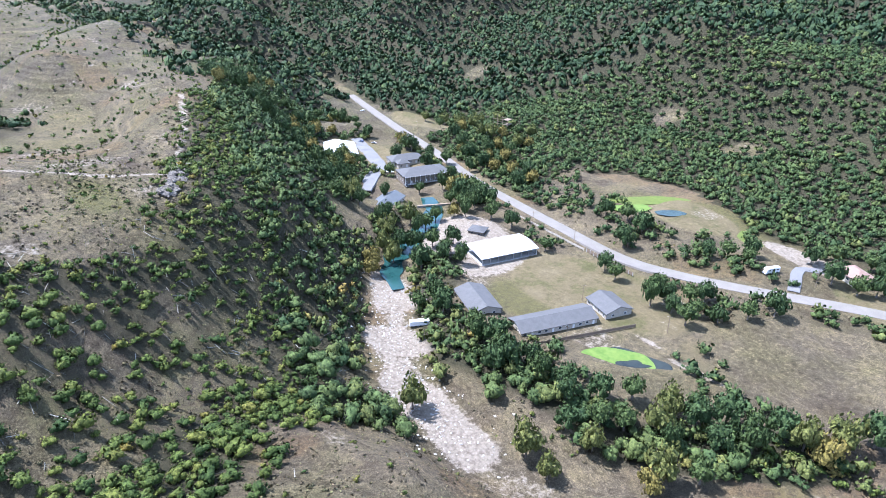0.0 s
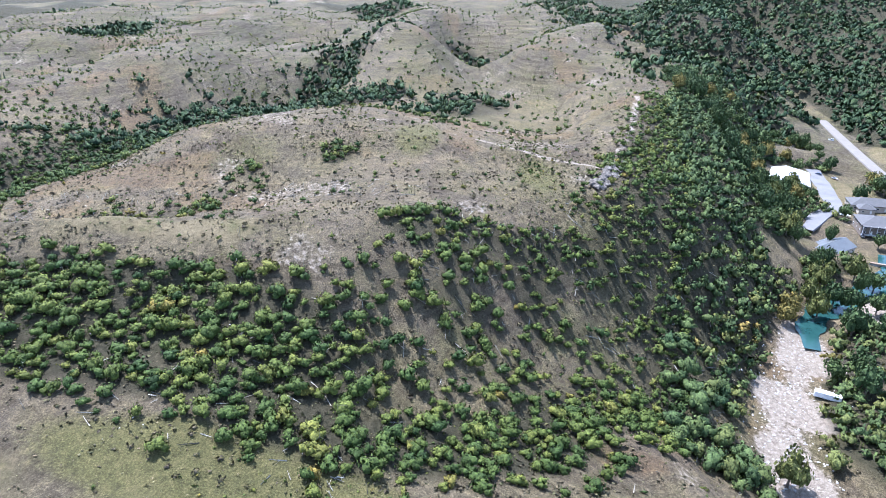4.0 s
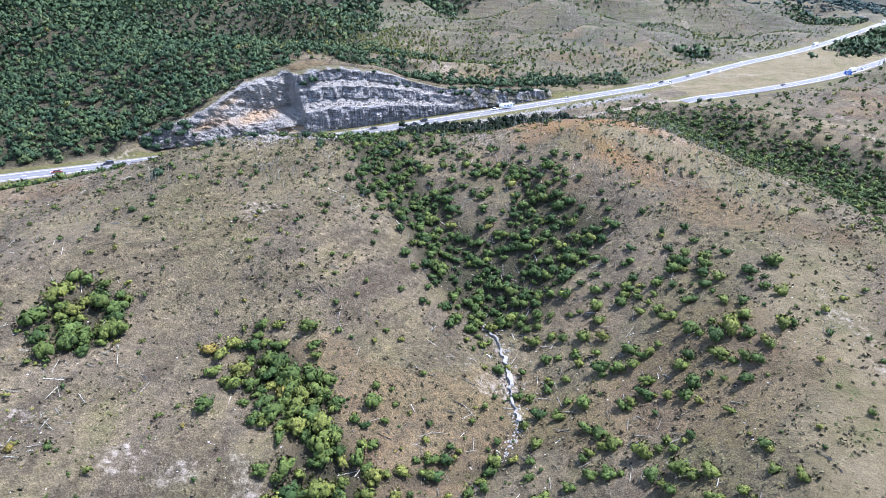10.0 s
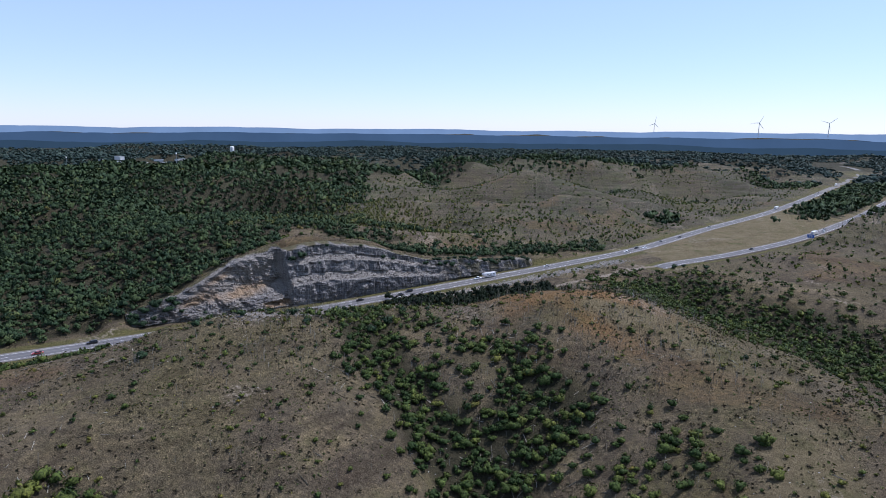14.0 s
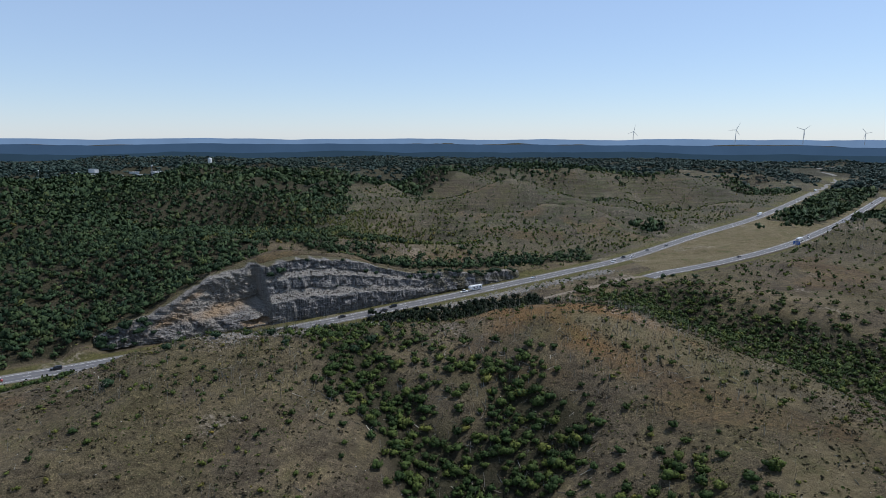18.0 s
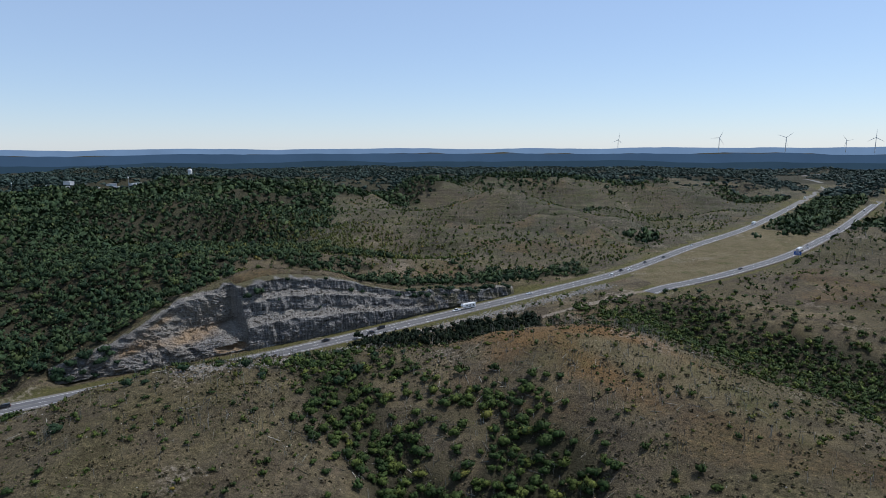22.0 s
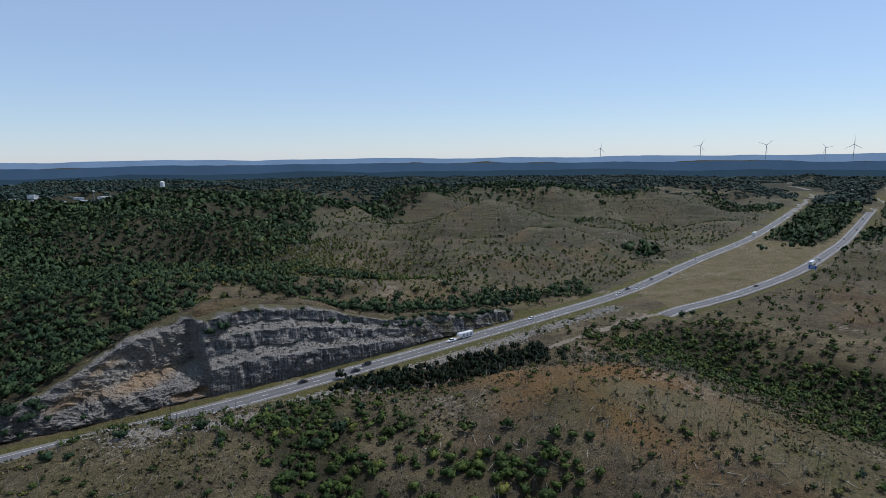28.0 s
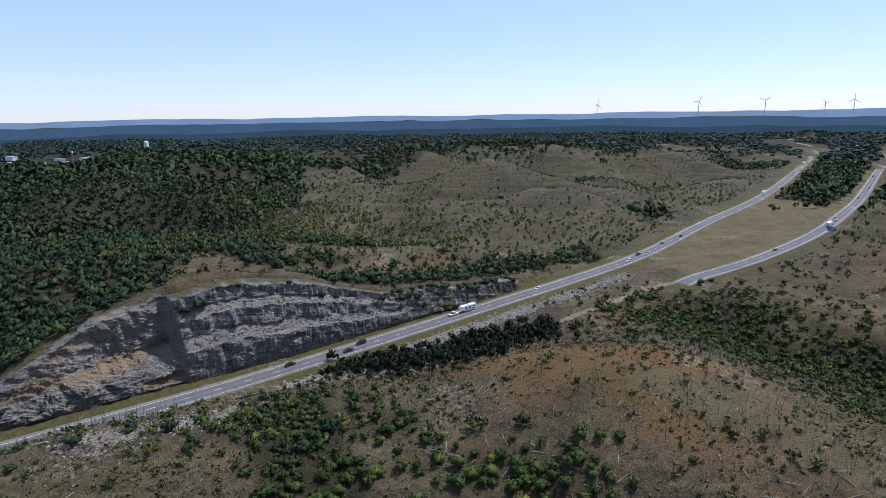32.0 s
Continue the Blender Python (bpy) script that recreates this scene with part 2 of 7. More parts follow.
def rock_mat(name, tones, orange=0.0):
    """Bedded limestone: streaks along the beds, drill marks and stains down the face."""
    m, t, n, l, b = nodes_of(name)
    g = n.new("ShaderNodeNewGeometry")
    mp = n.new("ShaderNodeMapping")
    mp.inputs["Scale"].default_value = (0.10, 0.10, 1.3)
    l.new(g.outputs["Position"], mp.inputs["Vector"])
    beds = noise_node(t, 1.0, 6, 0.7, mp.outputs["Vector"])
    mq = n.new("ShaderNodeMapping")
    mq.inputs["Scale"].default_value = (1.5, 1.5, 0.09)
    l.new(g.outputs["Position"], mq.inputs["Vector"])
    drips = noise_node(t, 1.0, 5, 0.7, mq.outputs["Vector"])
    fine = noise_node(t, 1.5, 6, 0.75)
    col = ramp(t, beds, [(0.3, tones[0]), (0.5, tones[1]), (0.7, tones[2])])
    col = mix(t, 0.85, col, ramp(t, drips, [(0.34, (0.36, 0.36, 0.38)), (0.48, (0.85, 0.85, 0.87)), (0.64, (1.45, 1.43, 1.4))]), "MULTIPLY")
    col = mix(t, 0.8, col, ramp(t, fine, [(0.34, (0.4, 0.4, 0.41)), (0.5, (1.0, 1.0, 1.0)), (0.66, (1.6, 1.57, 1.52))]), "MULTIPLY")
    rub = ramp(t, fine, [(0.3, (0.24, 0.222, 0.195)), (0.5, (0.37, 0.345, 0.31)), (0.7, (0.50, 0.475, 0.435))])
    col = mix(t, attr(t, "rubble"), col, rub)
    warm = step(t, math_node(t, "MULTIPLY", attr(t, "rust"), math_node(t, "ADD", noise_node(t, 0.12, 5), 0.4)), 0.3, 0.75)
    col = mix(t, warm, col, ramp(t, fine, [(0.3, (0.26, 0.17, 0.10)), (0.55, (0.46, 0.34, 0.22)), (0.75, (0.58, 0.47, 0.35))]))
    col = mix(t, 1.0, col, (0.72, 0.705, 0.67), "MULTIPLY")
    col = mix(t, attr(t, "turf"), col, ramp(t, fine, [(0.3, (0.05, 0.05, 0.022)), (0.7, (0.16, 0.135, 0.075))]))
    l.new(col, b.inputs["Base Color"])
    b.inputs["Roughness"].default_value = 0.9
    b.inputs["Specular IOR Level"].default_value = 0.15
    bump(t, b, math_node(t, "ADD", fine, math_node(t, "ADD", beds, drips)), 1.3)
    return m


M_ROCK = rock_mat("cut_limestone", [(0.14, 0.14, 0.145), (0.27, 0.267, 0.262), (0.50, 0.485, 0.46)])
M_LEDGE = rock_mat("weathered_limestone", [(0.13, 0.12, 0.10), (0.21, 0.19, 0.165), (0.31, 0.29, 0.26)])
M_STONE = plain("pale_limestone", (0.23, 0.215, 0.19), (0.42, 0.40, 0.365), 0.8, 0.9, dist=0.1, fine=4)


M_GULLY = plain("gully_limestone", (0.15, 0.14, 0.12), (0.28, 0.265, 0.235), 0.8, 0.9, dist=0.1, fine=3)


def asphalt_mat(name, c1, c2):
    m, t, n, l, b = nodes_of(name)
    col = ramp(t, noise_node(t, 0.15, 5), [(0.3, c1), (0.7, c2)])
    col = mix(t, 0.4, col, ramp(t, noise_node(t, 3.0, 4), [(0.3, tuple(x * 0.7 for x in c1)), (0.7, c2)]))
    l.new(col, b.inputs["Base Color"])
    b.inputs["Roughness"].default_value = 0.85
    b.inputs["Specular IOR Level"].default_value = 0.2
    return m


M_ASPHALT = asphalt_mat("grey_asphalt", (0.125, 0.117, 0.106), (0.17, 0.159, 0.145))
M_LANE = asphalt_mat("worn_lane", (0.085, 0.084, 0.086), (0.12, 0.118, 0.118))
M_OLDROAD = asphalt_mat("pale_chip_seal", (0.118, 0.106, 0.089), (0.165, 0.148, 0.126))
M_TRACK = asphalt_mat("parking_asphalt", (0.10, 0.098, 0.096), (0.15, 0.145, 0.14))
M_LINE = plain("road_paint", (0.6, 0.6, 0.58), (0.8, 0.8, 0.77), 1.0, 0.7)

# ---- terrain ----
RNG = np.random.default_rng(7)


def lattice(ix, iy, seed):
    h = (ix.astype(np.int64) * 374761393 + iy.astype(np.int64) * 668265263 + seed * 1442695041) & 0x7FFFFFFF
    h = ((h ^ (h >> 13)) * 1274126177) & 0x7FFFFFFF
    return ((h ^ (h >> 16)) & 0xFFFF) / 65535.0


def vnoise(x, y, seed=0):
    """Smooth value noise, -1 to 1, over arrays."""
    ix, iy = np.floor(x), np.floor(y)
    fx, fy = x - ix, y - iy
    fx, fy = fx * fx * (3 - 2 * fx), fy * fy * (3 - 2 * fy)
    a, b = lattice(ix, iy, seed), lattice(ix + 1, iy, seed)
    c, d = lattice(ix, iy + 1, seed), lattice(ix + 1, iy + 1, seed)
    return 2 * ((a * (1 - fx) + b * fx) * (1 - fy) + (c * (1 - fx) + d * fx) * fy) - 1


def fbm(x, y, seed=0, octaves=4):
    s, k = 0.0, 1.0
    for o in range(octaves):
        s = s + k * vnoise(x * 2 ** o + 17.3 * o, y * 2 ** o - 9.1 * o, seed + o)
        k *= 0.5
    return s / 1.6


def smooth(v, a, b):
    k = np.clip((v - a) / (b - a), 0, 1)
    return k * k * (3 - 2 * k)


def to_line(x, y, line):
    """Distance to a polyline, its height at the nearest place, the way along it, and the signed offset (left +)."""
    best = np.full(np.shape(x), 1e18)
    zz, ss, off = np.zeros(np.shape(x)), np.zeros(np.shape(x)), np.zeros(np.shape(x))
    run = 0.0
    for (ax, ay, az), (bx, by, bz) in zip(line[:-1], line[1:]):
        ux, uy = bx - ax, by - ay
        ln = math.hypot(ux, uy)
        k = np.clip(((x - ax) * ux + (y - ay) * uy) / (ln * ln), 0, 1)
        dx, dy = x - ax - k * ux, y - ay - k * uy
        d = dx * dx + dy * dy
        m = d < best
        best = np.where(m, d, best)
        zz = np.where(m, az + k * (bz - az), zz)
        ss = np.where(m, run + k * ln, ss)
        off = np.where(m, (ux * dy - uy * dx) / ln, off)
        run += ln
    return np.sqrt(best), zz, ss, off


def curve_through(pts, step_len=6.0):
    """A smooth line through the given places (Catmull-Rom), in even short steps."""
    p = np.array(pts, float)
    p = np.vstack([2 * p[0] - p[1], p, 2 * p[-1] - p[-2]])
    out = []
    for i in range(1, len(p) - 2):
        n = max(2, int(np.linalg.norm(p[i + 1] - p[i]) / step_len))
        for k in np.arange(n) / n:
            out.append(0.5 * (2 * p[i] + (p[i + 1] - p[i - 1]) * k + (2 * p[i - 1] - 5 * p[i] + 4 * p[i + 1] - p[i + 2]) * k * k
                              + (3 * p[i] - p[i - 1] - 3 * p[i + 1] + p[i + 2]) * k ** 3))
    out.append(p[-2])
    return [tuple(q) for q in out]


# the two carriageways of the highway
HWY_A = [(-420, 120, 1), (-330, 180, 0), (-250, 230, 0), (-180, 275, 0), (-145, 300, 0), (-85, 343, 0), (-28, 386, 1), (36, 436, 2), (86, 475, 3), (150, 534, 3),
         (250, 650, 3), (400, 818, 3), (640, 1130, 3), (846, 1410, 3), (1000, 1640, 3), (1080, 1830, 3), (1110, 1960, 3), (1300, 2160, 3), (1700, 2450, 4)]
HWY_B = [(140, 449, 5), (158, 462, 6), (206, 494, 6), (305, 580, 5), (410, 690, 5), (490, 780, 5), (745, 1085, 5), (870, 1230, 5), (1080, 1500, 5),
         (1500, 2000, 5)]
LINK = [(846, 1410, 3), (960, 1500, 3.4), (1100, 1640, 3.6), (1400, 1950, 4), (1800, 2350, 5)]
VALLEY_ROAD = [(-160, -400, -48), (-20, -335, -50), (69, -302, -52), (116, -279, -53), (148, -266, -54), (178, -258, -54), (223, -262, -54), (273, -268, -54), (320, -275, -54),
               (382, -291, -54), (430, -302, -54), (486, -314, -54), (573, -335, -54), (640, -352, -54)]
CREEK = [(700, -360, -53), (560, -330, -55), (430, -270, -56), (345, -238, -56.5), (300, -222, -57), (268, -178, -57), (242, -150, -57), (215, -134, -57.2), (185, -115, -58),
         (150, -106, -58), (118, -106, -58.6), (92, -118, -59), (68, -138, -59), (30, -180, -60), (-60, -240, -61)]
A_LINE, B_LINE = curve_through(HWY_A, 24), curve_through(HWY_B, 24)

RIDGES = [
    [(8, 302, 12), (26, 308, 19), (43, 302, 25), (62, 292, 24.5), (84, 272, 21), (104, 244, 17), (118, 202, 13.5), (135, 187, 17), (158, 171, 21), (173, 148, 22), (179, 120, 21), (184, 96, 17), (182, 76, 17), (192, 30, 16), (220, 3, 13), (262, -30, 9), (282, -71, 7)],
    [(115, 190, 13), (92, 143, 8), (82, 103, 4), (72, 56, 0), (78, 10, -7), (92, -40, -17), (103, -60, -28)],
    [(270, 140, 9), (300, 124, 20), (313, 82, 22), (289, 20, 18), (285, -30, 10)],
    [(282, -71, 7), (330, -85, 10), (407, -107, 15), (520, -140, 5), (640, -200, -10)],
    [(-163, 226, 6), (-143, 240, 11.5), (-125, 250, 15), (-105, 261, 18), (-86, 269, 18), (-68, 276, 16.5), (-48, 284, 13.5), (-28, 296, 12)],
    [(-105, 261, 18), (-112, 228, 16), (-118, 195, 14), (-132, 172, 9.5), (-152, 130, 6), (-175, 90, 0)],
    [(43, 304, 25), (22, 284, 19), (4, 266, 8)],
]
SPURS = [
    [(-88, 262, 17.5), (-74, 222, 11), (-66, 192, 5), (-44, 168, -9), (-15, 160, -20)],
    [(-150, 100, -1), (-110, 108, -7), (-75, 112, -14), (-55, 90, -22)],
    [(160, 425, 8), (186, 414, 8), (261, 330, 5), (298, 262, 6), (360, 300, 8), (384, 370, 10), (420, 450, 6)],
    [(-190, 312, 6), (-162, 326, 15), (-137, 349, 31), (-107, 376, 39), (-69, 397, 34), (-42, 408, 25), (-10, 428, 16), (25, 453, 9), (70, 488, 4)],
    [(-170, 440, 34), (-90, 460, 29), (-20, 510, 17)],
    [(160, -560, 18), (250, -560, 24), (330, -575, 27), (390, -550, 8), (440, -505, -25)],
    [(100, -900, 62), (400, -950, 55), (800, -980, 45), (1300, -1000, 40)], [(470, -760, 30), (590, -690, 22), (660, -590, -2), (690, -510, -30)], [(760, -720, 40), (860, -600, 28), (900, -500, 0)], [(900, -440, 25), (1000, -470, 42), (1200, -520, 40)],
    [(60, -640, -8), (-100, -620, 0)],
    [(-760, 1280, 18), (-600, 1300, 24), (-480, 1262, 24), (-300, 1320, 18)],
    [(-330, 600, 30), (-250, 760, 32), (-260, 980, 26)],
    [(0, 590, 20), (80, 630, 24), (150, 700, 14)],
    [(-80, 850, 26), (60, 890, 31), (190, 900, 14)],
    [(0, 1130, 28), (160, 1180, 34), (330, 1260, 22)],
    [(-40, 980, 14), (60, 1000, 16)],
    [(480, 300, 14), (560, 260, 18), (650, 300, 14)], [(620, 60, 16), (760, 90, 22), (900, 60, 18)], [(700, 420, 15), (860, 380, 22), (1000, 460, 18)],
    [(620, -60, 4), (740, -110, 12), (900, -120, 20)], [(900, -330, 15), (1100, -380, 30)],
]
HOLLOWS = [
    [(-42, 276, 7), (-29, 248, -3), (-13, 222, -11), (0, 199, -19.5), (9, 174, -23.5), (14, 141, -28), (2, 119, -31), (-5, 60, -40), (0, -40, -50), (30, -150, -57)],
    [(150, 120, 8), (131, 109, 3), (119, 62, -2), (113, 24, -10), (128, -19, -25), (157, -45, -36), (160, -72, -49), (152, -96, -56)],
    [(-122, 160, 1), (-106, 148, -6), (-84, 146, -10), (-60, 138, -16), (-40, 118, -22), (-34, 105, -28), (-20, 70, -38)],
    [(130, 395, -3), (155, 365, -9), (178, 335, -11), (205, 300, -12), (235, 265, -13), (310, 235, -15), (400, 215, -18), (520, 180, -22), (700, 150, -30)],
    [(235, 60, 12), (225, 100, 7), (208, 150, 0), (195, 205, -9), (205, 265, -11)],
    [(400, -50, -10), (520, -40, -20), (640, -10, -25), (800, 0, -30)],
    [(-20, 740, -2), (110, 780, -8), (215, 730, -6)], [(-20, 1020, -2), (120, 1040, -8), (300, 1050, -4)], [(540, 420, -8), (640, 380, -14), (760, 260, -20), (900, 220, -22)],
    [(250, 900, -3), (330, 980, -4), (460, 1100, -2)], [(500, -480, -38), (520, -580, -24), (480, -680, -8)], [(700, -480, -40), (740, -580, -22), (720, -700, -4)], [(800, -440, -42), (1000, -400, -30)],
]
FLOORS = [
    [(-50, 334, 1), (-25, 344, -2), (10, 360, -3), (45, 382, -3), (78, 408, 0)],
    [(210, -215, -55), (150, -205, -55), (110, -190, -55), (60, -215, -54)],
    [(217, -430, -44), (354, -440, -42), (560, -440, -40)],
    [(300, -400, -50), (200, -370, -52), (100, -350, -51)],
    [(330, -232, -55), (430, -260, -55), (560, -310, -54)],
]
SPINES = RIDGES + SPURS + HOLLOWS + FLOORS + [HWY_A[:17], HWY_B, LINK, VALLEY_ROAD, CREEK]


def folds(x, y):
    """0 along the crests of the outer hills, growing into the folds between them."""
    return np.abs(fbm(x / 190, y / 190, 23, 2))


def height(x, y):
    """Height of the ground: ridges, spurs, hollows and floors drawn together over a rolling base."""
    x, y = np.asarray(x, float), np.asarray(y, float)
    r = np.hypot(x, y)
    base = 4 + 16 * fbm(x / 420 + 3.1, y / 420, 5, 4) + 9 * fbm(x / 130, y / 130, 9, 3)
    base = base + smooth(x + y * 0.2, 250, 900) * smooth(-y, -700, 300) * -6
    base = base + smooth(r, 3500, 4850) * 44
    south = smooth(-y, 900, 1900)
    base = base + south * 25
    w0 = 4.5e-4
    num, den = base * w0, np.full(np.shape(x), w0)
    for line in SPINES:
        d, z, s, off = to_line(x, y, line)
        w = np.exp(-d / 48.0) / np.sqrt(d * d + 5.0 ** 2)
        num, den = num + w * z, den + w
    h = num / den
    near = 1 - smooth(r, 500, 1200)
    h = h + (20.0 - 64.0 * folds(x, y) + fbm(x / 60, y / 60, 27, 2) * 6.0) * smooth(r, 470, 700) * (1 - smooth(r, 1700, 2300)) * (0.1 + 0.9 * smooth(to_line(x, y, HWY_A)[0], 35, 150)) + fbm(x / 38, y / 38, 21, 4) * (1.6 + 1.2 * near) + fbm(x / 9, y / 9, 31, 3) * 0.35
    # graded road beds, lawns
    on_a = to_line(x, y, A_LINE)
    for line, flat, far in ((A_LINE, 13, 34), (B_LINE, 11, 30), (VALLEY_ROAD, 7, 18)):
        d, z, s, off = on_a if line is A_LINE else to_line(x, y, line)
        k = 1 - smooth(d, flat, far)
        if line is A_LINE:
            k = np.where((off > 0) & (s > CUT_0 - 10) & (s < CUT_1 + 30), 1 - smooth(d, 11.5, 15), k)
        h = h * (1 - k) + (z - 0.15) * k
    d, z, s, off = to_line(x, y, CREEK)
    k = 1 - smooth(d, 5, 24)
    h = h * (1 - 0.85 * k) + (z - 0.3 + 0.5 * fbm(x / 6, y / 6, 3)) * 0.85 * k
    lawn = smooth(-((x - 170) ** 2 / 75 ** 2 + (y + 215) ** 2 / 48 ** 2), -1.25, -0.8)
    h = h * (1 - lawn) + -55.0 * lawn
    d, z, s, off = on_a
    cut = smooth(off, 9, 11) * (1 - smooth(off, CUT_TOP(s) - 1.5, CUT_TOP(s) + 2.5)) * smooth(s, CUT_0 - 8, CUT_0 + 8) * (1 - smooth(s, CUT_1 - 12, CUT_1 + 4))
    h = h * (1 - cut) + np.minimum(h, z - 0.6) * cut
    return h


def line_at(line, x, y):
    return float(to_line(np.array([x]), np.array([y]), line)[2][0])


CUT_0, CUT_1 = line_at(A_LINE, -166, 285), line_at(A_LINE, 56, 452)


def BOWL(k):
    """How far the fallen bowl steps back into the hill along the cut."""
    return 5 * np.clip((k - 0.07) / 0.24, 0, 1) * (1 - smooth(k, 0.313, 0.322))


def CUT_TOP(s):
    """Offset from the road's middle at which the rock cut meets the hilltop."""
    k = (s - CUT_0) / (CUT_1 - CUT_0)
    return 16 + 6 * (1 - smooth(k, 0.0, 0.2)) + BOWL(k) + 14 * smooth(k, 0.0, 0.28) * (1 - smooth(k, 0.40, 0.75))


def height1(x, y):
    return float(height(np.array([x]), np.array([y]))[0])


def graded(lo, hi, end_lo, end_hi, d0, grow=1.085):
    """Coordinates that are dense from lo to hi and widen outwards."""
    mid = list(np.arange(lo, hi + d0 / 2, d0))
    left, right, d = [], [], d0
    v = mid[0]
    while v > end_lo:
        d *= grow
        v -= d
        left.append(v)
    v, d = mid[-1], d0
    while v < end_hi:
        d *= grow
        v += d
        right.append(v)
    return np.array(left[::-1] + mid + right)


def mesh_from(name, verts, faces, material, smooth_shade=False, attrs=None, normals=None):
    """A mesh from arrays: verts (n, 3), faces (m, 3 or 4)."""
    me = bpy.data.meshes.new(name)
    verts, faces = np.asarray(verts, np.float32), np.asarray(faces, np.int32)
    k = faces.shape[1]
    me.vertices.add(len(verts))
    me.vertices.foreach_set("co", verts.ravel())
    me.loops.add(faces.size)
    me.loops.foreach_set("vertex_index", faces.ravel())
    me.polygons.add(len(faces))
    me.polygons.foreach_set("loop_start", np.arange(0, faces.size, k, dtype=np.int32))
    me.polygons.foreach_set("loop_total", np.full(len(faces), k, np.int32))
    me.update(calc_edges=True)
    for nm, val in (attrs or {}).items():
        me.attributes.new(nm, "FLOAT", "POINT").data.foreach_set("value", np.asarray(val, np.float32))
    me.polygons.foreach_set("use_smooth", np.full(len(faces), smooth_shade or normals is not None, bool))
    if normals is not None:
        me.normals_split_custom_set_from_vertices(normals)
    me.materials.append(material)
    return me


def grid_faces(nu, nv):
    i = np.arange(nu * nv).reshape(nu, nv)
    return np.stack([i[:-1, :-1], i[1:, :-1], i[1:, 1:], i[:-1, 1:]], -1).reshape(-1, 4)


def blob(x, y, cx, cy, rx, ry, turn=0.0):
    """1 at the middle of an ellipse, 0 at its rim and beyond."""
    c, s = math.cos(radians(turn)), math.sin(radians(turn))
    u, v = (x - cx) * c + (y - cy) * s, -(x - cx) * s + (y - cy) * c
    return np.clip(1.6 * (1 - (u / rx) ** 2 - (v / ry) ** 2), 0, 1)


def near_line(x, y, line, width):
    return np.exp(-(to_line(x, y, line)[0] / width) ** 2)


def cleared(x, y):
    """Where no tree stands: roads, verges, creek bed, lawns, ponds, the rock cut."""
    c = np.zeros(np.shape(x))
    d, z, s, off = to_line(x, y, A_LINE)
    c = np.maximum(c, d < 15)
    c = np.maximum(c, (off > 0) & (off < CUT_TOP(s) + 2) & (s > CUT_0) & (s < CUT_1))
    c = np.maximum(c, to_line(x, y, B_LINE)[0] < 14)
    c = np.maximum(c, to_line(x, y, LINK)[0] < 14)
    c = np.maximum(c, to_line(x, y, VALLEY_ROAD)[0] < 9)
    c = np.maximum(c, near_line(x, y, CREEK, 12) > 0.4)
    for e in CLEARINGS:
        c = np.maximum(c, blob(x, y, *e) > 0)
    return c > 0


CLEARINGS = [(1010, 1760, 80, 190, -18), (1120, 1990, 70, 90, -40), (930, 1560, 46, 110, -35), (316, -192, 28, 11, -58), (352, -250, 22, 20, 76), (392, -262, 22, 16, 76), (440, -228, 26, 24), (495, -256, 20, 14, 75), (289, -157, 12, 11), (640, -318, 20, 8), (170, -212, 62, 42, 10), (262, -215, 36, 40), (110, -180, 26, 20, -30), (330, -225, 40, 28, 10), (420, -250, 55, 30, 5), (190, -330, 36, 30, 20), (480, -330, 60, 24, 8),
             (510, -285, 40, 20), (128, -318, 26, 20), (40, -240, 70, 40), (230, -345, 48, 26, 10), (88, -318, 30, 14, -30), (560, -316, 50, 16, 18), (295, -215, 16, 14), (185, -170, 20, 16)]


def on_median(x, y):
    """Grass strip between the two carriageways, before the wooded part of it begins."""
    oa = to_line(x, y, A_LINE)
    return (oa[3] < -8) & (to_line(x, y, B_LINE)[3] > 6) & (oa[2] < line_at(A_LINE, 375, 795)) & (x > 120)


